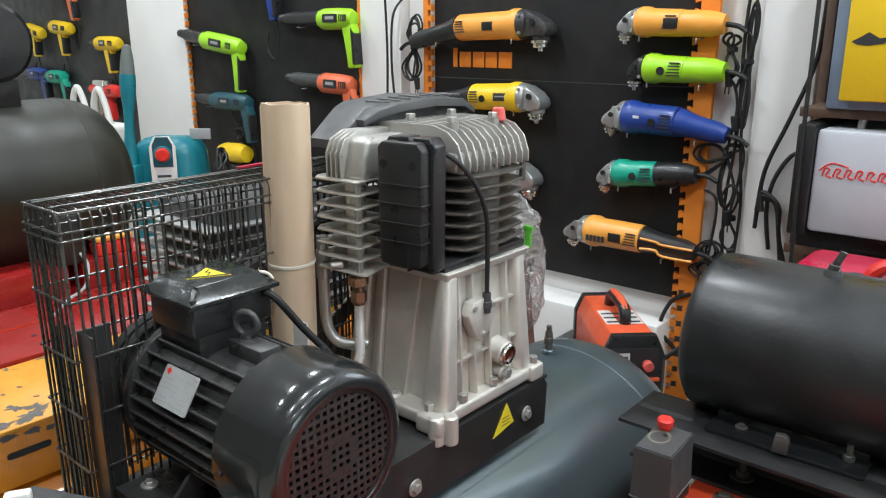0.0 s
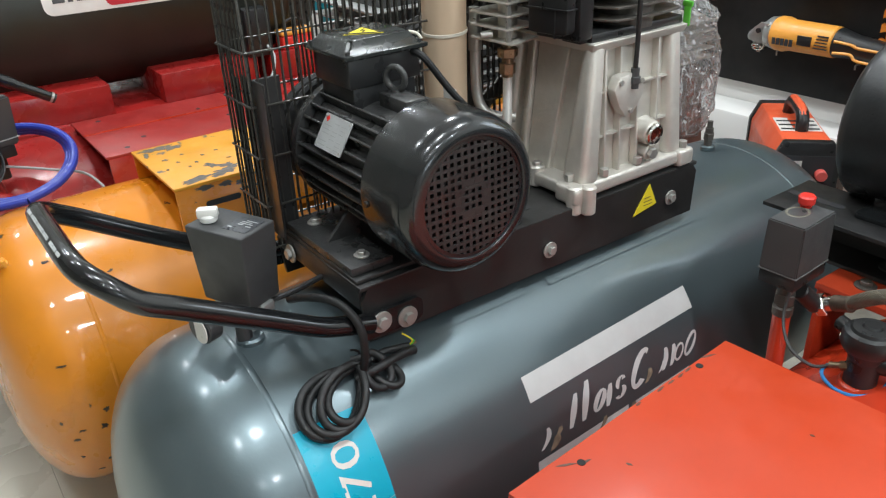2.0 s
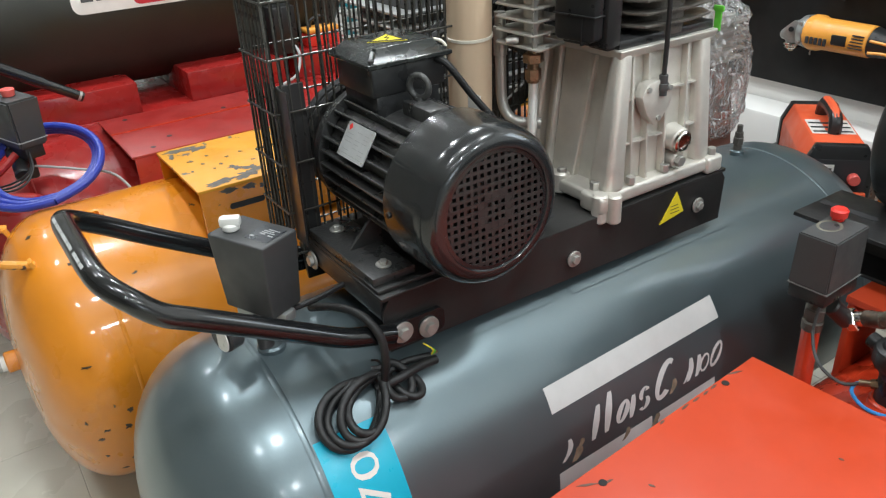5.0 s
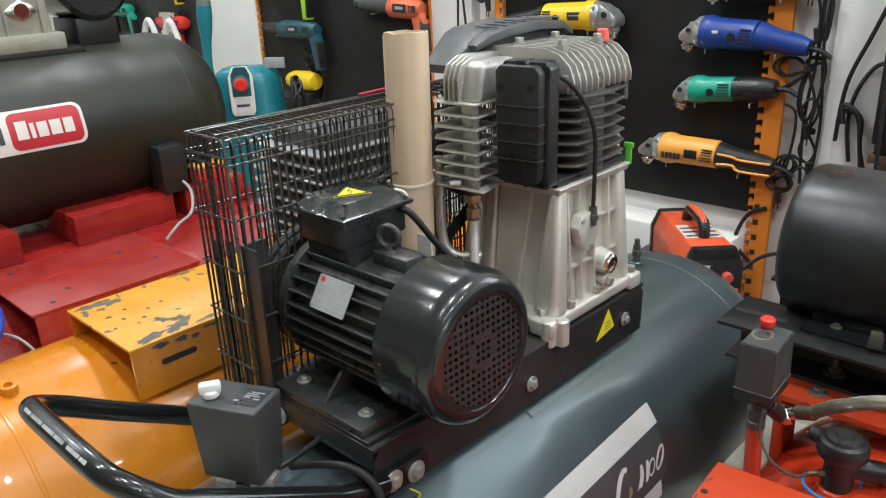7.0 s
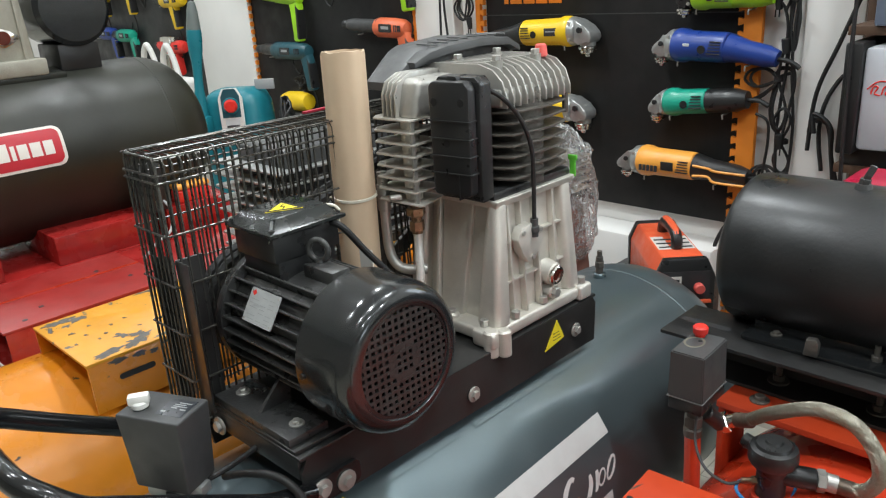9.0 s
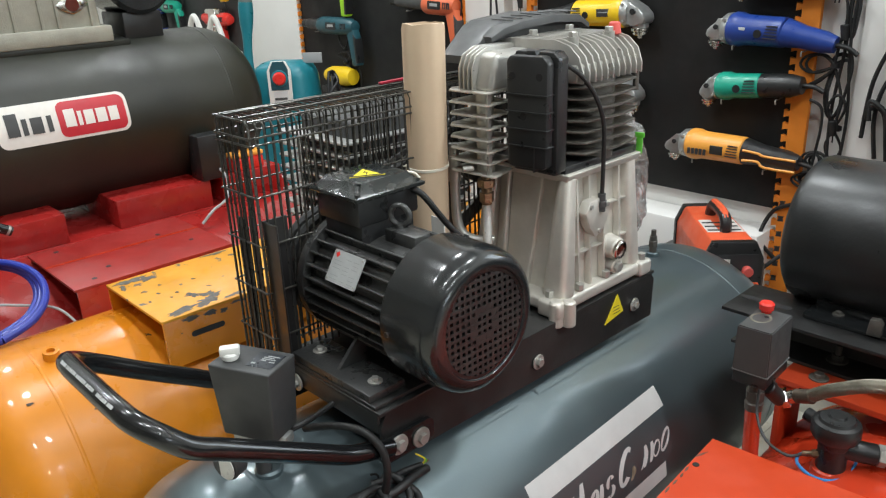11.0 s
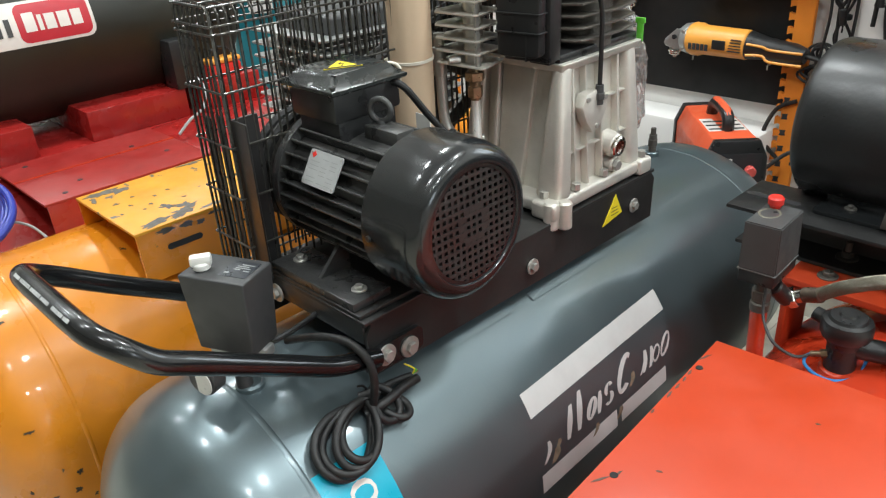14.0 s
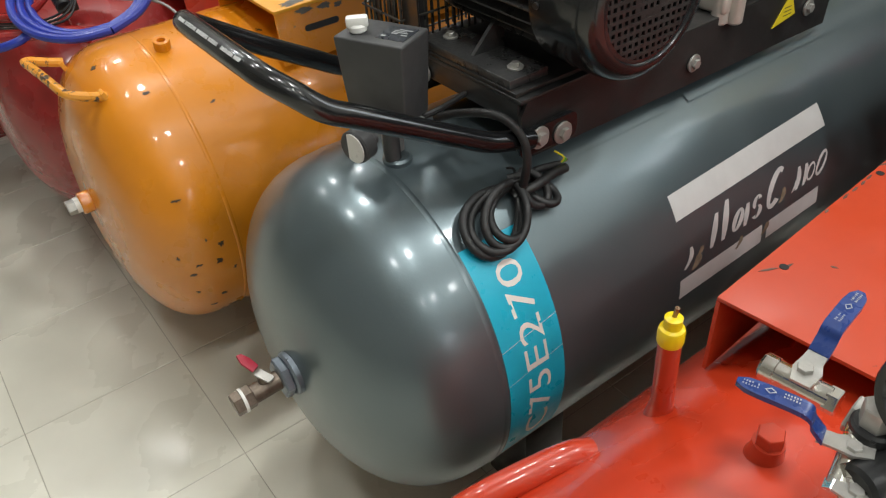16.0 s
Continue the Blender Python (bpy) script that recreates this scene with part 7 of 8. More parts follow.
for y0, x1 in ((1.056, -0.110), (1.252, 0.135)):
    outline = [(-0.320, y0 + 0.004), (-0.314, y0), (x1 - 0.006, y0), (x1, y0 + 0.004), (x1, y0 + 0.046), (x1 - 0.006, y0 + 0.050), (-0.314, y0 + 0.050), (-0.320, y0 + 0.046)]
    bm = prism(B(), outline, pose(0, 0, 0.685), 0.007, 0.0015)
    box(bm, -0.316, x1 - 0.004, y0 + 0.0455, y0 + 0.0515, 0.690, 0.704, 0.0015)
    ft = part("foot_bar", bm, BLACK_GLOSS, dm, "worn black foot bar")
    washer_bolt(ft, (-0.276, y0 + 0.031, 0.692), (0, 0, 1), 0.0050, material=IRON)
    part("foot_stud", hexa(cyl(B(), (x1 - 0.026, y0 + 0.034, 0.692), (x1 - 0.026, y0 + 0.034, 0.716), 0.0044, seg=12), (x1 - 0.026, y0 + 0.034, 0.692), (x1 - 0.026, y0 + 0.034, 0.700), 0.0075), IRON, ft)
bm = prism(B(), [(0.0, 0.0), (0.020, 0.0), (0.021, 0.020), (0.016, 0.027), (0.003, 0.026)], basis((-0.224, 1.060, 0.691), (0.97, 0.10, 0), (0, 0, 1)), 0.012, 0.0015)
part("clamp", bm, IRON, dm)
for x in (-0.272, -0.127):
    bm = cyl(B(), (x, 1.103, 0.606), (x, 1.103, 0.634), 0.0050, seg=12)
    cyl(bm, (x, 1.103, 0.606), (x, 1.103, 0.609), 0.0165, seg=20)
    hexa(bm, (x, 1.103, 0.609), (x, 1.103, 0.618), 0.0092)
    part("stud", bm, IRON, dm)

# ---- things against the north wall ----
WY = WALL_Y - 0.031


def grinder(x, z, length, flip, tilt, body_mat, label, big=False, tail_mat=None, head=1.0, droop=0.0, head_mat=None):
    """An angle grinder hung flat on the board: gear head, spindle, motor body, tail, switch, pegs. x, z: the head's end; flip: head to the right."""
    y = WY - 0.045
    s = -1 if flip else 1
    g = thing("angle_grinder", (x, y, z), label, "angle grinder", "power tools on the boards")
    m = pose(x, y, z, 0, tilt * s, 0) @ Matrix.Diagonal((s, 1, 1, 1))
    k = length
    rb = 0.036 if not big else 0.042
    tail_mat = tail_mat or body_mat
    f = lambda a, b, c: m @ Vector((a, b, c))
    bm = B()
    h0 = 0.15 * k
    hs = head
    t = prism(B(), [(0.0, -0.016 * hs), (0.004, -0.004), (0.35 * h0, 0.010 * hs), (0.75 * h0, 0.024 * hs), (h0, rb * 0.92), (h0, -rb * 0.86), (0.72 * h0, -0.026 * hs), (0.12 * h0, -0.028 * hs)], basis((0, 0.024 * hs, 0), (1, 0, 0), (0, 0, 1)), 0.048 * hs, 0.006)
    merge(bm, t, m)
    cyl(bm, f(0.072 * k, 0, -0.016 * hs), f(0.072 * k, 0, -0.036 * hs), 0.020 * hs, 0.0185 * hs, seg=20, bevel=0.002)
    cyl(bm, f(0.14 * k, 0, 0), f(0.195 * k, 0, 0), rb * 0.98, rb * 1.06, seg=24, bevel=0.003)
    part("gear_head", bm, head_mat or GEAR, g, "die-cast gear head")
    for zz in (-0.6, 0.6):
        part("head_screw", cyl(B(), f(0.17 * k, -rb * 0.78, rb * zz), f(0.17 * k, -rb * 1.0, rb * zz), 0.0045, seg=10), STEEL, g)
    part("lock_button", cyl(B(), f(0.09 * k, -0.023 * hs, 0.004), f(0.09 * k, -0.029 * hs, 0.004), 0.007 * hs, seg=12), BLACK_PLASTIC, g)
    bm = cyl(B(), f(0.072 * k, 0, -0.036 * hs), f(0.072 * k, 0, -0.043 * hs), 0.0235 * hs, seg=22, bevel=0.001)
    cyl(bm, f(0.072 * k, 0, -0.043 * hs), f(0.072 * k, 0, -0.052 * hs), 0.0195 * hs, seg=22, bevel=0.002)
    cyl(bm, f(0.072 * k, 0, -0.05 * hs), f(0.072 * k, 0, -0.060 * hs), 0.007 * hs, seg=12)
    part("spindle", bm, CHROME, g)
    body_end = 0.62 * k
    bm = lathe(B(), [(0.0, 0.0), (rb, 0.0), (rb * 1.12, 0.01), (rb * 1.12, 0.03), (rb, 0.045), (rb * 0.97, (body_end - 0.19 * k) * 0.98), (rb * 0.9, body_end - 0.19 * k), (0.0, body_end - 0.19 * k)], axis_frame(f(0.19 * k, 0, 0), f(1, 0, 0)), 28)
    part("motor_body", bm, body_mat, g)
    tr = rb * 0.72 if big else rb * 0.92
    bm = lathe(B(), [(0.0, 0.0), (rb * 0.93, 0.0), (tr, 0.05), (tr * 0.95, k - body_end - 0.03), (tr * 0.7, k - body_end), (0.0, k - body_end)], axis_frame(f(body_end, 0, 0), f(body_end + 1, 0, -droop)), 24)
    part("tail", bm, tail_mat, g)
    for i in range(5):
        part("vent", box(B(), body_end - 0.045 + 0.002 * i, body_end - 0.008, -rb * 1.0, -rb * 0.9, -0.016 + 0.008 * i, -0.013 + 0.008 * i, m=m), INK, g)
    if body_mat is TOOL_BLUE:
        part("label_plate", box(B(), 0.19 * k + 0.035, 0.19 * k + 0.058, -rb * 1.02, -rb * 0.9, 0.002, 0.010, 0.001, m=m), SILVER_DECAL, g)
    elif body_mat is TOOL_YELLOW:
        part("label_plate", box(B(), 0.19 * k + 0.030, 0.19 * k + 0.085, -rb * 1.02, -rb * 0.9, -0.010, 0.014, 0.001, m=m), INK, g)
        part("label_line", box(B(), 0.19 * k + 0.036, 0.19 * k + 0.078, -rb * 1.03, -rb * 0.9, 0.002, 0.005, m=m), GREY_INK, g)
    elif body_mat is TOOL_ORANGE:
        part("switch_plate", box(B(), 0.19 * k + 0.085, 0.19 * k + 0.125, -rb * 1.03, -rb * 0.9, -0.014, 0.012, 0.002, m=m), BLACK_PLASTIC, g)
    if body_mat is not TOOL_ORANGE:
        part("switch", cyl(B(), f(body_end - 0.06, -rb * 0.9, -0.004), f(body_end - 0.06, -rb * 1.05, -0.004), 0.011, seg=18), BLACK_PLASTIC, g)
    for a_ in (0.24 * k, 0.78 * k):
        part("peg", tube(B(), [f(a_, 0.045, -rb * 0.9), f(a_, 0.0, -rb * 1.05), f(a_, -0.02, -rb * 1.05), f(a_, -0.02, -rb * 1.05 - 0.012)], 0.0022, 6, 3), STEEL, g)
    part("cord_sleeve", tube(B(), [f(k - 0.005, 0, -droop * 0.38 * k), f(k + 0.03, 0, -droop * 0.4 * k - 0.004), f(k + 0.055, 0, -droop * 0.42 * k - 0.018)], 0.0065, 10), RUBBER, g)
    return g


grinder(-1.014, 1.272, 0.295, False, 2, TOOL_ORANGE, "orange angle grinder with grey gear head hung on the black board")
grinder(-0.977, 1.150, 0.268, False, 1, LIME, "lime green angle grinder with black gear head hung on the board", head_mat=BLACK_PLASTIC)
grinder(-1.047, 1.018, 0.360, False, 2, TOOL_BLUE, "long blue angle grinder with tapered handle hung on the board", True, droop=0.16)
grinder(-1.055, 0.848, 0.295, False, -5, TOOL_GREEN, "green angle grinder with black tail hung on the board", tail_mat=BLACK_PLASTIC)
gi = grinder(-1.157, 0.672, 0.412, False, 0, TOOL_ORANGE, "orange and black angle grinder hung on the board", True, BLACK_PLASTIC, droop=0.08)
for k_ in range(5):
    part("letter_block", box(B(), -1.062 + 0.0125 * k_, -1.053 + 0.0125 * k_, WY - 0.0935, WY - 0.090, 0.652, 0.670, 0.0005, 1), INK, gi)
for za, zb in ((0.020, 0.010), (-0.010, -0.022)):
    part("tail_stripe", tube(B(), [(-0.895, WY - 0.080, 0.662 + za), (-0.85, WY - 0.077, 0.662 + za * 0.8), (-0.83, WY - 0.076, 0.662 + zb), (-0.745, WY - 0.070, 0.660 + zb)], 0.004, 6, 3), TOOL_ORANGE, gi)
grinder(-1.232, 1.272, 0.56, True, 2, TOOL_ORANGE, "large orange and black angle grinder hung on the board", True, BLACK_PLASTIC, head=1.35, droop=0.18, head_mat=BLACK_MOTOR)
grinder(-1.247, 1.055, 0.44, True, 2, TOOL_YELLOW, "yellow angle grinder with black tail hung on the board", True, BLACK_PLASTIC, head=1.3, droop=0.12)
grinder(-1.263, 0.815, 0.44, True, 2, TOOL_YELLOW, "yellow angle grinder with black tail hung on the board", True, BLACK_PLASTIC, head=1.3, droop=0.12)


def drill(x, z, k, flip, col, label, dark=None, tilt=0.0, grip=0.80, front=0.40):
    """A drill hung on a board: chuck, gear housing, round motor body, slanted grip, trigger, cord. x, z: the chuck tip; k: length; grip: where the grip starts; front: the dark share of the length."""
    y = WY - 0.04
    s = -1 if flip else 1
    dark = dark or BLACK_PLASTIC
    m = pose(x, y, z, 0, tilt * s, 0) @ Matrix.Diagonal((s, 1, 1, 1))
    f = lambda a, b, c: m @ Vector((a, b, c))
    g = thing("power_drill", (x, y, z), label, "drill", "power tools on the boards")
    r = 0.030 + 0.014 * k
    bm = lathe(B(), [(0.0, 0.0), (0.010, 0.0), (0.018, 0.02 * k), (0.020, 0.09 * k), (0.016, 0.11 * k), (0.0, 0.11 * k)], axis_frame(f(0, 0, 0), f(1, 0, 0)), 20)
    part("chuck", bm, BLACK_PLASTIC, g)
    bm = lathe(B(), [(0.0, 0.0), (r * 0.62, 0.0), (r * 0.72, 0.06 * k), (r * 0.74, (front - 0.12) * k), (r * 0.98, (front - 0.07) * k), (r * 1.0, (front - 0.09 + 0.03) * k), (0.0, (front - 0.06) * k)], axis_frame(f(0.10 * k, 0, 0), f(1, 0, 0)), 24)
    part("gear_housing", bm, dark, g)
    L_ = (0.93 - front) * k
    bm = lathe(B(), [(0.0, 0.0), (r * 0.96, 0.0), (r * 1.06, 0.02 * k), (r * 1.06, L_ * 0.55), (r * 0.98, L_ * 0.85), (r * 0.70, L_ * 0.97), (0.0, L_)], axis_frame(f(front * k, 0, -0.004), f(1, 0, -0.004)), 26)
    mb = part("motor_body", bm, col, g)
    gl = 0.22 * k + 0.075
    q = [(grip * k - 0.006, -0.020), (grip * k + 0.052, -0.012), (grip * k + 0.066, -0.055), (grip * k + 0.072, -gl), (grip * k + 0.030, -gl - 0.004), (grip * k + 0.026, -0.070)]
    part("grip", prism(B(), q, m @ basis((0, 0.020, 0), (1, 0, 0), (0, 0, 1)), 0.040, 0.008), col, g)
    part("grip_pad", prism(B(), [(grip * k + 0.050, -0.030), (grip * k + 0.066, -0.055), (grip * k + 0.074, -gl + 0.01), (grip * k + 0.060, -gl + 0.01)], m @ basis((0, 0.022, 0), (1, 0, 0), (0, 0, 1)), 0.044, 0.004), dark, g)
    part("trigger", prism(B(), [(grip * k + 0.002, -0.042), (grip * k + 0.026, -0.042), (grip * k + 0.030, -0.088), (grip * k + 0.014, -0.080)], m @ basis((0, 0.010, 0), (1, 0, 0), (0, 0, 1)), 0.020, 0.003), BLACK_PLASTIC, g)
    part("side_panel", prism(B(), rounded(0.17 * k, r * 0.85, 0.006), m @ basis((front * k + L_ * 0.45, -r * 1.0, -0.002), (1, 0, 0), (0, 0, 1)), 0.003), BLACK_PLASTIC, mb)
    for i in range(4):
        part("vent", box(B(), front * k + L_ * 0.72 + 0.010 * i, front * k + L_ * 0.72 + 0.005 + 0.010 * i, -r * 1.03, -r * 0.9, -0.014, 0.010, m=m), INK, mb)
    part("plate", box(B(), front * k + L_ * 0.45 - 0.05 * k, front * k + L_ * 0.45 + 0.05 * k, -r * 1.0 - 0.0042, -r * 1.0 - 0.003, -0.006, 0.005, m=m), GREY_INK, mb)
    part("cord", tube(B(), [f(grip * k + 0.05, 0, -gl), f(grip * k + 0.055, 0.01, -gl - 0.07), f(grip * k + 0.02, 0.01, -gl - 0.15), f(grip * k - 0.03, 0.015, -gl - 0.11), f(grip * k - 0.02, 0.018, -gl - 0.05)], 0.0036, 8), RUBBER, g)
    part("peg", tube(B(), [f(0.30 * k, 0.04, -0.02), f(0.30 * k, 0.0, -r * 0.9), f(0.30 * k, -0.03, -r * 0.9)], 0.0025, 6, 3), STEEL, g)
    return g


drill(-3.235, 1.250, 0.52, False, LIME, "lime green and black rotary hammer hung on the board", tilt=7)
drill(-3.14, 0.965, 0.44, False, TEAL_DARK, "dark teal hammer drill hung on the board", dark=BLACK_PLASTIC, front=0.34)
drill(-2.478, 1.075, 0.42, False, TOOL_RUST, "rust orange and grey rotary hammer hung on the board", dark=GREY_PLASTIC, tilt=2, front=0.52)
drill(-2.50, 1.300, 0.46, False, LIME, "green and black rotary hammer hung on the board", front=0.55)
drill(-2.90, 1.46, 0.40, False, TOOL_BLUE, "blue drill hung on the board")
drill(-4.10, 1.205, 0.34, False, TOOL_YELLOW, "yellow drill hung on the grey board", grip=0.50, front=0.30)
drill(-4.60, 1.300, 0.34, False, TOOL_YELLOW, "yellow drill hung on the grey board", grip=0.50, front=0.30, dark=BLACK_PLASTIC, tilt=4)
drill(-4.92, 1.300, 0.30, False, TOOL_YELLOW, "yellow drill hung on the grey board", grip=0.50, front=0.30, tilt=10)
drill(-4.17, 0.965, 0.36, False, RED_PLASTIC, "red impact drill hung on the grey board", grip=0.50, front=0.22, dark=RED_PLASTIC)
drill(-4.55, 1.47, 0.34, False, TOOL_RUST, "orange drill hung on the grey board")
drill(-3.98, 1.46, 0.30, False, mat("pink_tool_plastic", (0.6, 0.04, 0.12), 0.4, var=0.05), "pink drill hung on the grey board", tilt=-60)
drill(-4.75, 1.02, 0.34, False, TOOL_GREEN, "dark green drill hung on the grey board", dark=BLACK_PLASTIC)
drill(-5.00, 1.03, 0.34, False, TOOL_BLUE, "blue drill hung on the grey board")

# dark shelf of tools low on board two: a yellow tool
t = thing("jigsaw", (-2.87, WY - 0.04, 0.69), "small yellow jigsaw resting on a bracket", "jigsaw")
part("body", lathe(B(), [(0.0, 0.0), (0.03, 0.0), (0.042, 0.04), (0.045, 0.14), (0.035, 0.19), (0.0, 0.20)], axis_frame((-2.97, WY - 0.04, 0.735), (-2.0, WY - 0.04, 0.745)), 22), TOOL_YELLOW, t)
part("base", box(B(), -2.98, -2.80, WY - 0.08, WY, 0.66, 0.69, 0.004), BLACK_PLASTIC, t)

# pressure washer with lance
pw = thing("pressure_washer", (-2.68, 1.60, 0.0), "teal upright pressure washer with red switch and lance", "pressure washer")
bm = frustum(B(), (-2.84, -2.52, 1.50, 1.74), (-2.80, -2.56, 1.53, 1.72), 0.12, 0.87, 0.06)
part("body", bm, TEAL_BODY, pw)
part("base", box(B(), -2.89, -2.45, 1.48, 1.76, 0.0, 0.14, 0.02), BLACK_PLASTIC, pw)
fm = basis((-2.655, 1.500, 0.800), (0.95, 0.31, 0), (0, 0.02, 1)) @ Matrix.Diagonal((0.66, 0.86, 0.8, 1))
rim = [(-0.055, -0.115), (0.055, -0.115), (0.068, -0.095), (0.070, 0.055), (0.042, 0.098), (-0.042, 0.098), (-0.070, 0.055), (-0.068, -0.095)]
part("switch_panel", prism(B(), rim, fm, 0.014, 0.004), WHITE_DECAL, pw, "white rim round the switch panel")
part("panel_field", prism(B(), [(a * 0.76, b * 0.80 + 0.018) if b > 0 else (a * 0.76, -0.030) for a, b in rim if b > -0.1], fm @ pose(0, 0, 0.0135), 0.003), TEAL_DARK, pw)
part("panel_slot", prism(B(), [(a * 0.74, b) for a, b in ((-0.055, -0.100), (0.055, -0.100), (0.055, -0.036), (-0.055, -0.036))], fm @ pose(0, 0, 0.0135), 0.002), SILVER_DECAL, pw)
part("slot_line", prism(B(), [(-0.036, -0.074), (0.036, -0.074), (0.036, -0.064), (-0.036, -0.064)], fm @ pose(0, 0, 0.0156), 0.002), GREY_PLASTIC, pw)
part("knob_ring", cyl(B(), fm @ Vector((0.0, 0.022, 0.015)), fm @ Vector((0.0, 0.022, 0.022)), 0.032, seg=28, bevel=0.002), TEAL_BODY, pw)
part("switch_knob", cyl(B(), fm @ Vector((0.0, 0.022, 0.020)), fm @ Vector((0.0, 0.022, 0.040)), 0.026, 0.023, seg=28, bevel=0.004), RED_PLASTIC, pw)
lm = axis_frame((-2.80, 1.51, 0.62), (-2.765, 1.53, 1.21))
part("lance", lathe(B(), [(0.0, 0.0), (0.030, 0.0), (0.031, 0.10), (0.026, 0.20), (0.018, 0.26), (0.0165, 0.31), (0.019, 0.36), (0.026, 0.41), (0.0285, 0.45), (0.027, 0.485), (0.0, 0.487)], lm, 24), TEAL_BODY, pw, "teal tapered lance")
part("lance_tip", lathe(B(), [(0.026, 0.484), (0.0255, 0.50), (0.020, 0.555), (0.013, 0.585), (0.0, 0.590)], lm, 20), mat("grey_green_rubber", (0.14, 0.165, 0.155), 0.5, var=0.1), pw)
part("lance_holder", box(B(), -2.86, -2.75, 1.47, 1.53, 0.70, 0.78, 0.008), TEAL_BODY, pw)
part("top_plate", box(B(), -2.60, -2.52, 1.62, 1.63, 0.86, 0.90, 0.002), GREY_INK, pw)
rng = random.Random(12)
pts = []
for i in range(34):
    th = radians(52 * i)
    pts.append((-2.47 + rng.uniform(-0.02, 0.02), 1.62 + (0.055 + rng.uniform(-0.02, 0.02)) * math.cos(th), 0.72 + (0.085 + rng.uniform(-0.03, 0.03)) * math.sin(th)))
part("supply_cord", tube(B(), pts, 0.0055, 6, 3), RUBBER, pw, "black supply cord in a loose bundle")
pw.location.x += 0.048
pw.rotation_euler.z = radians(35)

# plastic bag handles and a spray gun behind the olive tank
bg = thing("shopping_bag", (-3.45, 1.75, 0.0), "white plastic bag with upright handles", "bag")
bm = frustum(B(), (-3.72, -3.25, 1.66, 1.86), (-3.66, -3.30, 1.70, 1.82), 0.0, 0.86, 0.03)
part("bag_body", bm, WHITE_PLASTIC, bg)
for x in (-3.62, -3.42):
    part("bag_handle", tube(B(), [(x - 0.06, 1.74, 0.84), (x - 0.03, 1.73, 0.95), (x + 0.02, 1.73, 1.01), (x + 0.05, 1.74, 0.95), (x + 0.09, 1.74, 0.84)], 0.014, 8), WHITE_PLASTIC, bg)
sg = thing("spray_gun", (-3.98, WY - 0.05, 0.86), "chrome spray gun with cup hung on the board", "spray gun")
part("cup", cyl(B(), (-3.98, WY - 0.06, 0.82), (-3.98, WY - 0.06, 0.93), 0.045, 0.05, seg=24, bevel=0.006), CHROME, sg)
part("gun_body", cyl(box(B(), -4.02, -3.94, WY - 0.08, WY - 0.03, 0.94, 1.02, 0.01), (-4.06, WY - 0.055, 1.0), (-3.90, WY - 0.055, 1.0), 0.018, seg=16), CHROME, sg)

# film-wrapped pump on the next machine behind the grey tank
pk = thing("wrapped_pump", (-1.08, 1.58, 0.0), "new compressor pump wrapped in clear stretch film", "pump")
bm = frustum(B(), (-1.22, -0.96, 1.49, 1.71), (-1.18, -0.99, 1.52, 1.69), 0.30, 0.66, 0.02)
box(bm, -1.24, -0.94, 1.47, 1.74, 0.0, 0.30, 0.01)
part("crankcase", bm, mat("brown_grey_casting", (0.16, 0.09, 0.07), 0.6, var=0.2), pk)
bm = box(B(), -1.17, -1.00, 1.52, 1.69, 0.66, 0.78, 0.01)
for i in range(5):
    box(bm, -1.19, -0.98, 1.51, 1.70, 0.675 + 0.022 * i, 0.68 + 0.022 * i)
part("cylinder", bm, ALU, pk)
part("box_print", box(B(), -1.12, -0.97, 1.485, 1.49, 0.60, 0.67), mat("peach_print", (0.75, 0.36, 0.24), 0.5), pk)
bm = B()
bmesh.ops.create_icosphere(bm, subdivisions=5, radius=1.0)
for v in bm.verts:
    c = v.co.copy()
    p = Vector((math.copysign(abs(c.x) ** 0.55, c.x) * 0.145, math.copysign(abs(c.y) ** 0.55, c.y) * 0.135, math.copysign(abs(c.z) ** 0.6, c.z) * 0.20))
    taper = 1.0 - 0.18 * max(0.0, p.z / 0.2)
    p.x *= taper
    p.y *= taper
    p += c * (0.016 * noise.noise(p * 20) + 0.012 * abs(noise.noise(p * 46)) + 0.007 * noise.noise(p * 110))
    v.co = p + Vector((-1.085, 1.60, 0.655))
fo = part("stretch_film", bm, FILM, pk, "crinkled clear stretch film")
for f_ in fo.data.polygons:
    f_.use_smooth = False
pk.location.x -= 0.05
single("green_tag", box(box(B(), -0.626, -0.614, 1.040, 1.043, 0.908, 0.942, 0.0012), -0.629, -0.611, 1.0395, 1.0435, 0.936, 0.945, 0.0015), GREEN_PLASTIC, (-0.62, 1.042, 0.908), "bright green plastic tag on the pump flange", "tag")

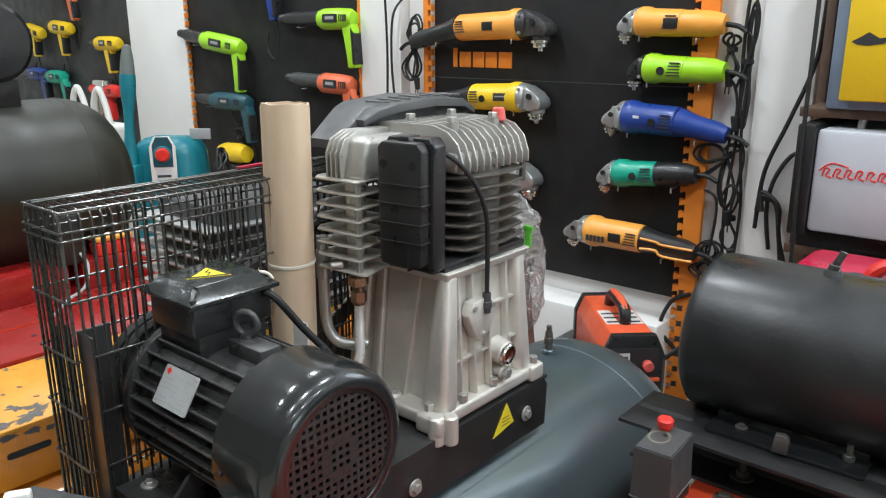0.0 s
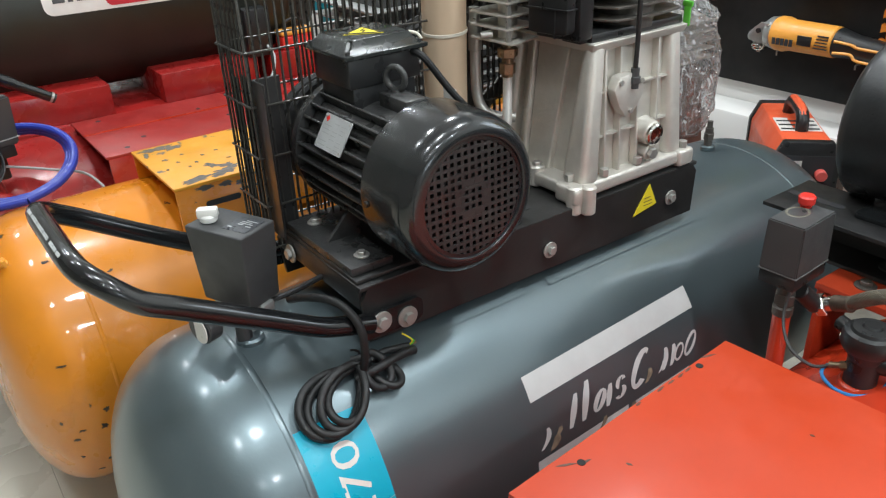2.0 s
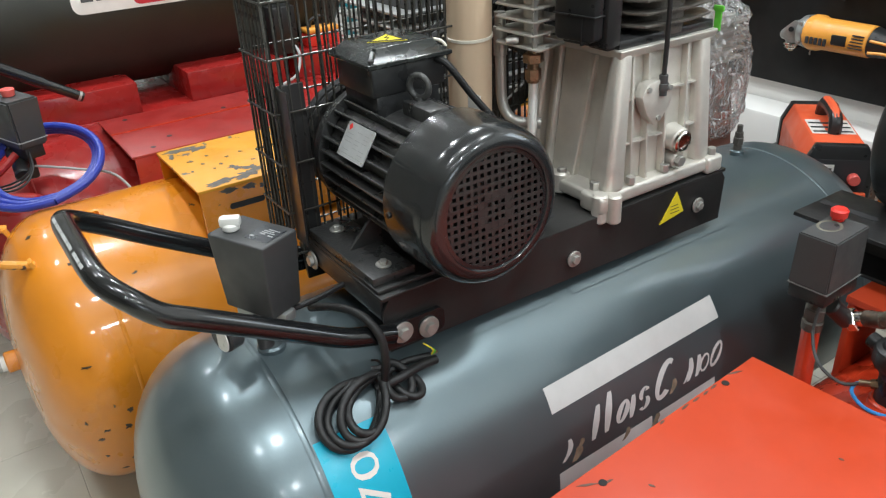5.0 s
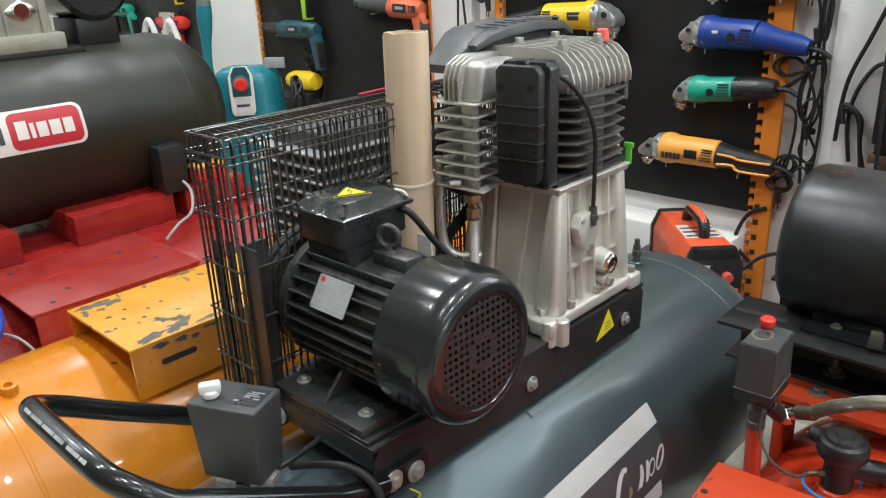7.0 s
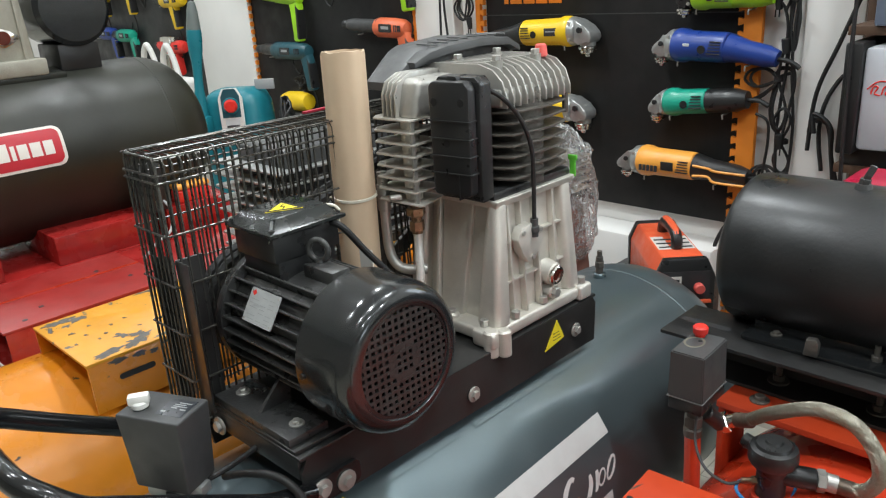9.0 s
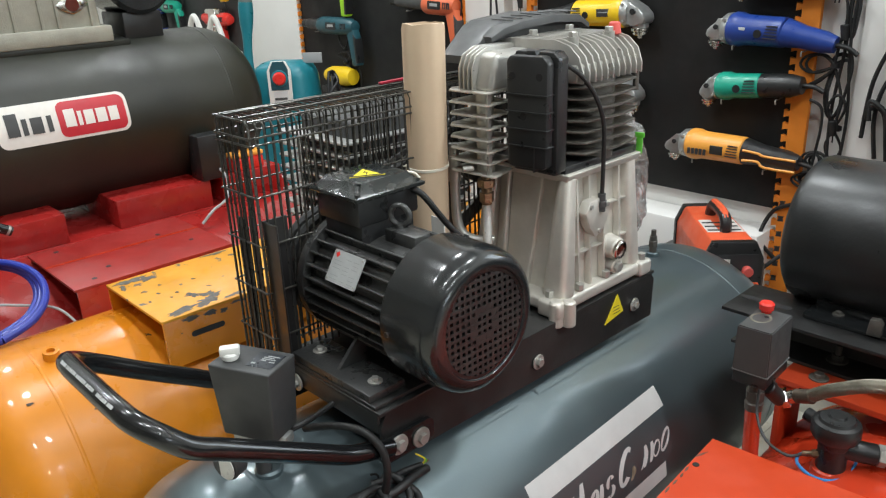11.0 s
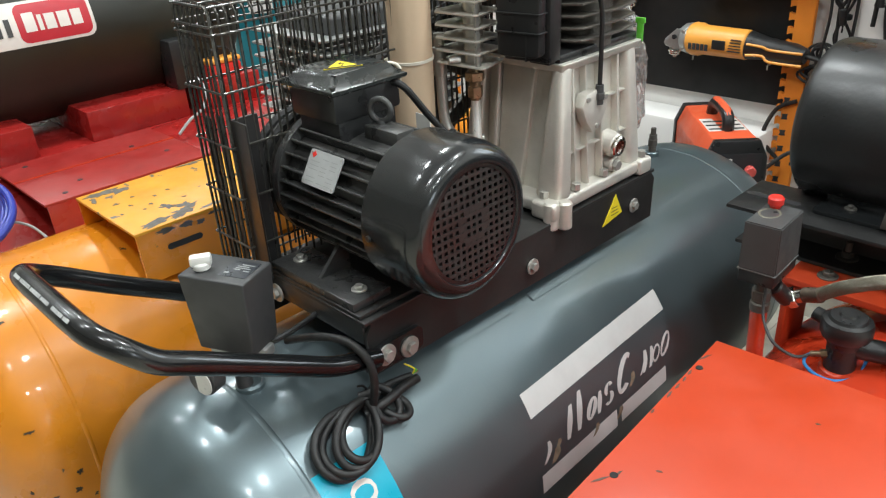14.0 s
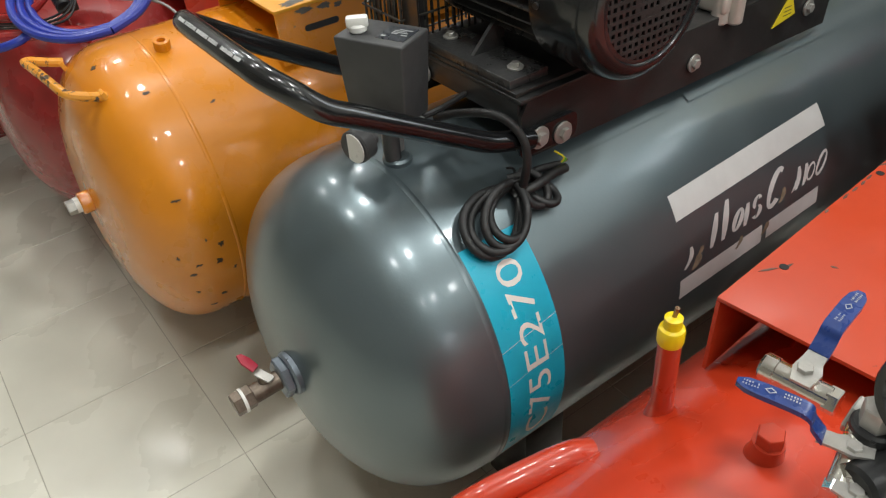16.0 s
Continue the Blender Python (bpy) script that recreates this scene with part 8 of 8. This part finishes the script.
# welders under the board
def welder(x, y, z, rz, nm_label):
    """A portable inverter welder: shell, black front and rear frames, handle, control panel with knobs."""
    w = thing("welding_machine", (x, y, z), nm_label, "welding machine", "welding machines")
    m = pose(x, y, z, 0, 0, rz)
    f = lambda a, b, c: m @ Vector((a, b, c))
    W, L_, H = 0.072, 0.147, 0.151
    bm = B()
    t = B()
    prof = [(-W, 0.0), (W, 0.0), (W, H * 0.70), (W * 0.72, H), (-W * 0.72, H), (-W, H * 0.70)]
    prism(t, prof, basis((0, L_, 0), (1, 0, 0), (0, 0, 1)), L_ * 2, 0.004)
    merge(bm, t, m)
    part("shell", bm, WELDER, w)
    for y0, y1 in ((-L_ - 0.018, -L_ + 0.004), (L_ - 0.004, L_ + 0.020)):
        prof2 = [(a * 1.05, (c if c > 0 else -0.004) * 1.02) for a, c in prof]
        part("end_frame", merge(B(), prism(B(), prof2, basis((0, y1, 0), (1, 0, 0), (0, 0, 1)), y1 - y0, 0.004), m), BLACK_PLASTIC, w)
    hp_ = [f(0, -0.075, H), f(0, -0.07, H + 0.025), f(0, -0.045, H + 0.038), f(0, 0.035, H + 0.038), f(0, 0.06, H + 0.025), f(0, 0.07, H)]
    part("carry_handle", tube(B(), hp_, 0.015, 10, 4), BLACK_PLASTIC, w)
    part("handle_inlay", tube(B(), [p + Vector((0, 0, 0.007)) for p in hp_[1:5]], 0.011, 8, 4), WELDER, w)
    part("side_label", box(B(), W * 0.2, W * 0.66, -0.08, 0.02, H, H + 0.0006, m=m), WHITE_DECAL, w)
    part("side_label", box(B(), -W * 0.66, -W * 0.2, -0.08, 0.02, H, H + 0.0006, m=m), WHITE_DECAL, w)
    bm = B()
    for k in range(3):
        box(bm, -W * 0.6, W * 0.6, -0.07 + 0.03 * k, -0.06 + 0.03 * k, H + 0.0007, H + 0.001, m=m)
    part("label_print", bm, INK, w)
    yf = -L_ - 0.0185
    part("control_panel", box(B(), -W * 0.85, W * 0.85, yf - 0.002, yf, H * 0.30, H * 0.80, m=m), INK, w)
    part("display", box(B(), -W * 0.75, -W * 0.15, yf - 0.004, yf - 0.002, H * 0.52, H * 0.72, m=m), WHITE_DECAL, w)
    part("display_print", box(B(), -W * 0.68, -W * 0.22, yf - 0.005, yf - 0.004, H * 0.57, H * 0.67, m=m), INK, w)
    part("knob", cyl(B(), f(W * 0.45, yf - 0.002, H * 0.52), f(W * 0.45, yf - 0.022, H * 0.52), 0.013, seg=18, bevel=0.002), PINK_PLASTIC, w)
    part("lower_trim", box(B(), -W * 0.9, W * 0.9, yf - 0.012, yf, H * 0.24, H * 0.29, 0.002, m=m), WELDER, w)
    for a_ in (-0.04, 0.04):
        part("socket", cyl(B(), f(a_, yf, H * 0.12), f(a_, yf - 0.02, H * 0.12), 0.014, seg=18), BLACK_PLASTIC, w)
    return w


cs = thing("tool_case", (-0.93, 1.78, 0.0), "black tool case under the welding machine", "case")
part("case_body", box(B(), -1.08, -0.775, 1.68, 1.99, 0.0, 0.378, 0.012), BLACK_PLASTIC, cs)
part("case_handle", tube(B(), [(-0.86, 1.60, 0.16), (-0.85, 1.56, 0.18), (-0.80, 1.555, 0.24), (-0.78, 1.56, 0.27), (-0.775, 1.60, 0.28)], 0.008, 8), PINK_PLASTIC, cs)
welder(-0.841, 1.798, 0.382, 43.3, "orange-red inverter welding machine with black front panel")

# ---- right side: machines on shelves by the wall ----
sh = thing("wall_shelf", (0.0, 1.95, 0.0), "brown board shelf on the wall", "shelf")
for z in (0.78, 1.085):
    part("board", box(B(), -0.46, 0.16, 1.84, WALL_Y, z - 0.02, z, 0.002), SHELF, sh)
for x in (-0.45,):
    part("upright", box(B(), x - 0.02, x, 1.99, WALL_Y - 0.002, 0.0, 1.5, 0.002), SHELF, sh)
ym = thing("welding_machine", (-0.17, 1.90, 1.085), "yellow machine with blue side on the shelf", "welding machine")
part("front", box(B(), -0.376, -0.14, 1.795, 1.83, 1.105, 1.45, 0.004), TOOL_YELLOW, ym)
part("casing", box(B(), -0.408, -0.12, 1.83, 2.08, 1.085, 1.45, 0.006), mat("steel_blue_enamel", (0.20, 0.26, 0.36), 0.45), ym)
part("chip", prism(B(), [(-0.03, 0), (-0.012, 0.01), (0.0, 0.018), (0.02, 0.006), (0.034, 0.008), (0.03, -0.004), (0.0, -0.008), (-0.02, -0.006)], basis((-0.335, 1.7945, 1.222), (1, 0, 0), (0, 0, 1)), 0.0005), INK, ym)
wm = thing("welding_machine", (-0.15, 1.90, 0.78), "off-white machine with red script mark on the shelf", "welding machine")
part("casing", box(B(), -0.409, 0.12, 1.80, 2.08, 0.825, 1.045, 0.010), OFF_WHITE, wm)
part("end_frame", box(B(), -0.446, -0.409, 1.79, 2.09, 0.815, 1.055, 0.006), BLACK_PLASTIC, wm)
for i in range(9):
    part("louvre", box(B(), -0.4475, -0.446, 1.85, 2.05, 0.85 + 0.018 * i, 0.859 + 0.018 * i), INK, wm)
for i in range(6):
    x = -0.388 + 0.021 * i
    part("script_stroke", tube(B(), [(x, 1.7992, 0.948), (x + 0.004, 1.7992, 0.964), (x + 0.013, 1.7992, 0.963), (x + 0.007, 1.7992, 0.950), (x + 0.018, 1.7992, 0.946)], 0.0016, 6, 4), RED_PLASTIC, wm)
part("script_arc", tube(B(), [(-0.396, 1.7992, 0.958), (-0.373, 1.7992, 0.976), (-0.340, 1.7992, 0.970)], 0.0014, 6, 4), RED_PLASTIC, wm)
part("handle_bar", tube(B(), [(-0.34, 1.86, 1.045), (-0.335, 1.86, 1.066), (-0.31, 1.86, 1.072), (0.0, 1.86, 1.072)], 0.008, 8), GEAR, wm)
part("base", box(B(), -0.45, 0.11, 1.84, 2.07, 0.78, 0.826, 0.004), BLACK_PAINT, wm)
rt = thing("tool_box", (-0.05, 1.55, 0.0), "raspberry red machine behind the drum motor", "machine")
part("body", box(B(), -0.355, 0.24, 1.45, 1.71, 0.0, 0.70, 0.02), BLACK_PLASTIC, rt)
part("top_cover", box(B(), -0.365, 0.25, 1.44, 1.72, 0.70, 0.815, 0.02), mat("raspberry_enamel", (0.50, 0.012, 0.05), 0.35, coat=0.2, var=0.06), rt)
part("top_handle", tube(B(), [(-0.22, 1.50, 0.81), (-0.205, 1.50, 0.845), (-0.15, 1.50, 0.858), (0.10, 1.50, 0.858)], 0.013, 10), RED_PLASTIC, rt)
part("handle_well", box(B(), -0.26, 0.15, 1.46, 1.56, 0.815, 0.818, 0.001), GREY_PLASTIC, rt)

# cables hanging between the board and the pilaster
rng = random.Random(21)


def cable(pts, r=0.0038, label="black power cable hanging on the wall"):
    c = thing("power_cable", pts[0], label, "cable", "hanging power cables")
    part("cord", tube(B(), pts, r, 8, 6), RUBBER, c)
    return c


def hank(x, z, up, down, n, tie=0.014, wide=0.022):
    """A cable folded into n long loops and tied at x, z; up, down: how far the loops reach."""
    c = thing("power_cable", (x, WY - 0.03, z), "black power cable folded and tied in a hank", "cable", "hanging power cables")
    pts = []
    for k in range(n):
        for sgn, reach in ((1, up), (-1, down)):
            reach = reach * (1 + rng.uniform(-0.22, 0.12))
            sh = rng.uniform(-0.5, 0.5) * wide
            d = -0.012 - rng.uniform(0.004, 0.024)
            w = wide * rng.uniform(0.5, 1.0)
            pts += [(x + rng.uniform(-0.005, 0.005), WY - 0.022 + rng.uniform(-0.006, 0.006), z), (x + sh - w, WY + d, z + sgn * reach * 0.55), (x + sh - w * 0.5, WY + d, z + sgn * reach * 0.93), (x + sh + w * 0.4, WY + d, z + sgn * reach), (x + sh + w, WY + d, z + sgn * reach * 0.62)]
    pts.append((x, WY - 0.03, z - 0.01))
    part("cord", tube(B(), pts, 0.0036, 8, 5), RUBBER, c)
    part("tie", lathe(B(), [(tie * 0.8, -0.007), (tie, -0.005), (tie, 0.005), (tie * 0.8, 0.007)], pose(x, WY - 0.024, z), 14), BLACK_PLASTIC, c)
    bx_, bz_ = x + rng.uniform(-0.02, 0.02), z - down * 0.9
    bm = cyl(B(), (bx_, WY - 0.036, bz_), (bx_ + 0.004, WY - 0.036, bz_ - 0.040), 0.011, 0.0085, seg=12, bevel=0.002)
    for dx in (-0.005, 0.005):
        cyl(bm, (bx_ + dx, WY - 0.036, bz_ - 0.040), (bx_ + dx, WY - 0.036, bz_ - 0.058), 0.002, seg=8)
    part("plug", bm, RUBBER, c)
    return c


hank(-0.705, 1.200, 0.040, 0.06, 2)
hank(-0.662, 1.17, 0.15, 0.15, 3, wide=0.012)
hank(-0.690, 0.930, 0.030, 0.16, 2, wide=0.026)
hank(-0.668, 0.765, 0.08, 0.09, 1)
hank(-0.715, 0.640, 0.050, 0.05, 4, wide=0.035)
hank(-1.800, 1.195, 0.10, 0.11, 4, wide=0.035)
hank(-2.845, 0.800, 0.05, 0.08, 3, wide=0.05)
for x, z, pts in ((-0.715, 1.262, [(0.035, -0.012), (0.062, -0.040), (0.052, -0.10), (0.030, -0.16)]), (-0.705, 1.130, [(0.018, -0.02), (0.030, -0.08), (0.018, -0.16), (0.014, -0.20)]), (-0.680, 0.985, [(0.024, -0.018), (0.034, -0.06), (0.026, -0.12), (0.012, -0.20)]),
                  (-0.740, 0.838, [(0.030, -0.020), (0.036, -0.07), (0.030, -0.14), (0.024, -0.19)]), (-0.735, 0.635, [(0.03, 0.006), (0.055, 0.03), (0.075, 0.02), (0.085, -0.04)])):
    cable([(x, WY - 0.042, z)] + [(x + a, WY - 0.034, z + b) for a, b in pts])
for w in (0.048, 0.040):
    cable([(-0.690, WY - 0.034, 0.932), (-0.690 - w * 0.7, WY - 0.03, 0.955), (-0.690 - w * 1.6, WY - 0.028, 0.950), (-0.690 - w * 1.9, WY - 0.028, 0.925), (-0.690 - w * 1.2, WY - 0.03, 0.908), (-0.690, WY - 0.036, 0.925), (-0.690 - w * 0.8, WY - 0.03, 0.890), (-0.690 - w * 1.7, WY - 0.028, 0.865)], label="black power cable looped in a bow on the wall")
for x, dx in ((-0.676, 0.018), (-0.652, -0.012)):
    cable([(x + dx * 1.5, WY - 0.02, 1.75), (x + dx, WY - 0.03, 1.5), (x, WY - 0.025, 1.25), (x + rng.uniform(-0.016, 0.016), WY - 0.03, 1.0), (x - dx * 0.6, WY - 0.025, 0.8), (x, WY - 0.03, 0.62)], 0.0042)
cable([(-1.915, WY - 0.055, 1.75), (-1.905, WY - 0.06, 1.45), (-1.895, WY - 0.06, 1.20), (-1.90, WY - 0.06, 0.98)], 0.0042)
cable([(-1.855, WY - 0.02, 1.36), (-1.875, WY - 0.05, 1.30), (-1.88, WY - 0.055, 1.15), (-1.87, WY - 0.05, 1.0)], 0.0042)
PY = WALL_Y - 0.065
cable([(-0.47, PY - 0.02, 1.6), (-0.485, PY - 0.02, 1.3), (-0.50, PY, 1.17), (-0.545, PY, 1.03), (-0.59, PY, 0.90), (-0.60, PY, 0.75)], 0.0055)
cable([(-0.485, PY - 0.03, 0.96), (-0.53, PY, 0.945), (-0.565, PY, 0.88), (-0.575, PY, 0.80), (-0.56, PY, 0.70)], 0.0055)
cable([(-0.44, PY - 0.25, 1.6), (-0.435, PY - 0.27, 1.15), (-0.43, PY - 0.28, 0.9), (-0.425, PY - 0.27, 0.70)], 0.0045)
for k in range(3):
    cable([(-0.60 + 0.01 * k, PY - 0.01 * k, 0.80), (-0.585, PY - 0.015, 0.83 + 0.01 * k), (-0.555 + 0.008 * k, PY - 0.012 * k, 0.82), (-0.535, PY - 0.01, 0.74), (-0.52 + 0.008 * k, PY - 0.012, 0.64)], 0.0055)
cable([(-0.79, WY - 0.03, 0.36), (-0.83, WY - 0.05, 0.42), (-0.81, WY - 0.03, 0.50), (-0.76, WY - 0.02, 0.53)], 0.006)
cable([(-0.86, 1.93, 0.31), (-0.80, 1.98, 0.34), (-0.74, 2.02, 0.40), (-0.68, 2.05, 0.42)], 0.006)

# ---- floor tiles, last ----
P = 0.305
tile_bm = B()
box(tile_bm, -P / 2 + 0.0007, P / 2 - 0.0007, -P / 2 + 0.0007, P / 2 - 0.0007, -0.004, 0.0, 0.0008, 1)
tile_me = finish(tile_bm, "floor_tile", FLOOR_TILE)
rest = B()
nx0, nx1 = int((X0 + 0.92) / P) - 1, int((X1 + 0.92) / P) + 1
for i in range(nx0, nx1):
    for j in range(-11, 7):
        x, y = -0.92 + P * (i + 0.5), 0.06 + P * (j + 0.5)
        if x - P / 2 < X0 or x + P / 2 > X1 or y + P / 2 > WALL_Y or y - P / 2 < Y0:
            continue
        if -3.9 < x < 0.2 and -0.9 < y < 1.0:
            ob = new("floor_tile", tile_me)
            ob.location = (x, y, 0)
            ob.parent = floor
        else:
            add(rest, [(x - P / 2 + 0.0016, y - P / 2 + 0.0016, 0), (x + P / 2 - 0.0016, y - P / 2 + 0.0016, 0), (x + P / 2 - 0.0016, y + P / 2 - 0.0016, 0), (x - P / 2 + 0.0016, y + P / 2 - 0.0016, 0)], [(0, 1, 2, 3)])
ro = new("floor_tiles", finish(rest, "floor_tiles", FLOOR_TILE))
ro.parent = floor
tagged(ro, kind="stuff")
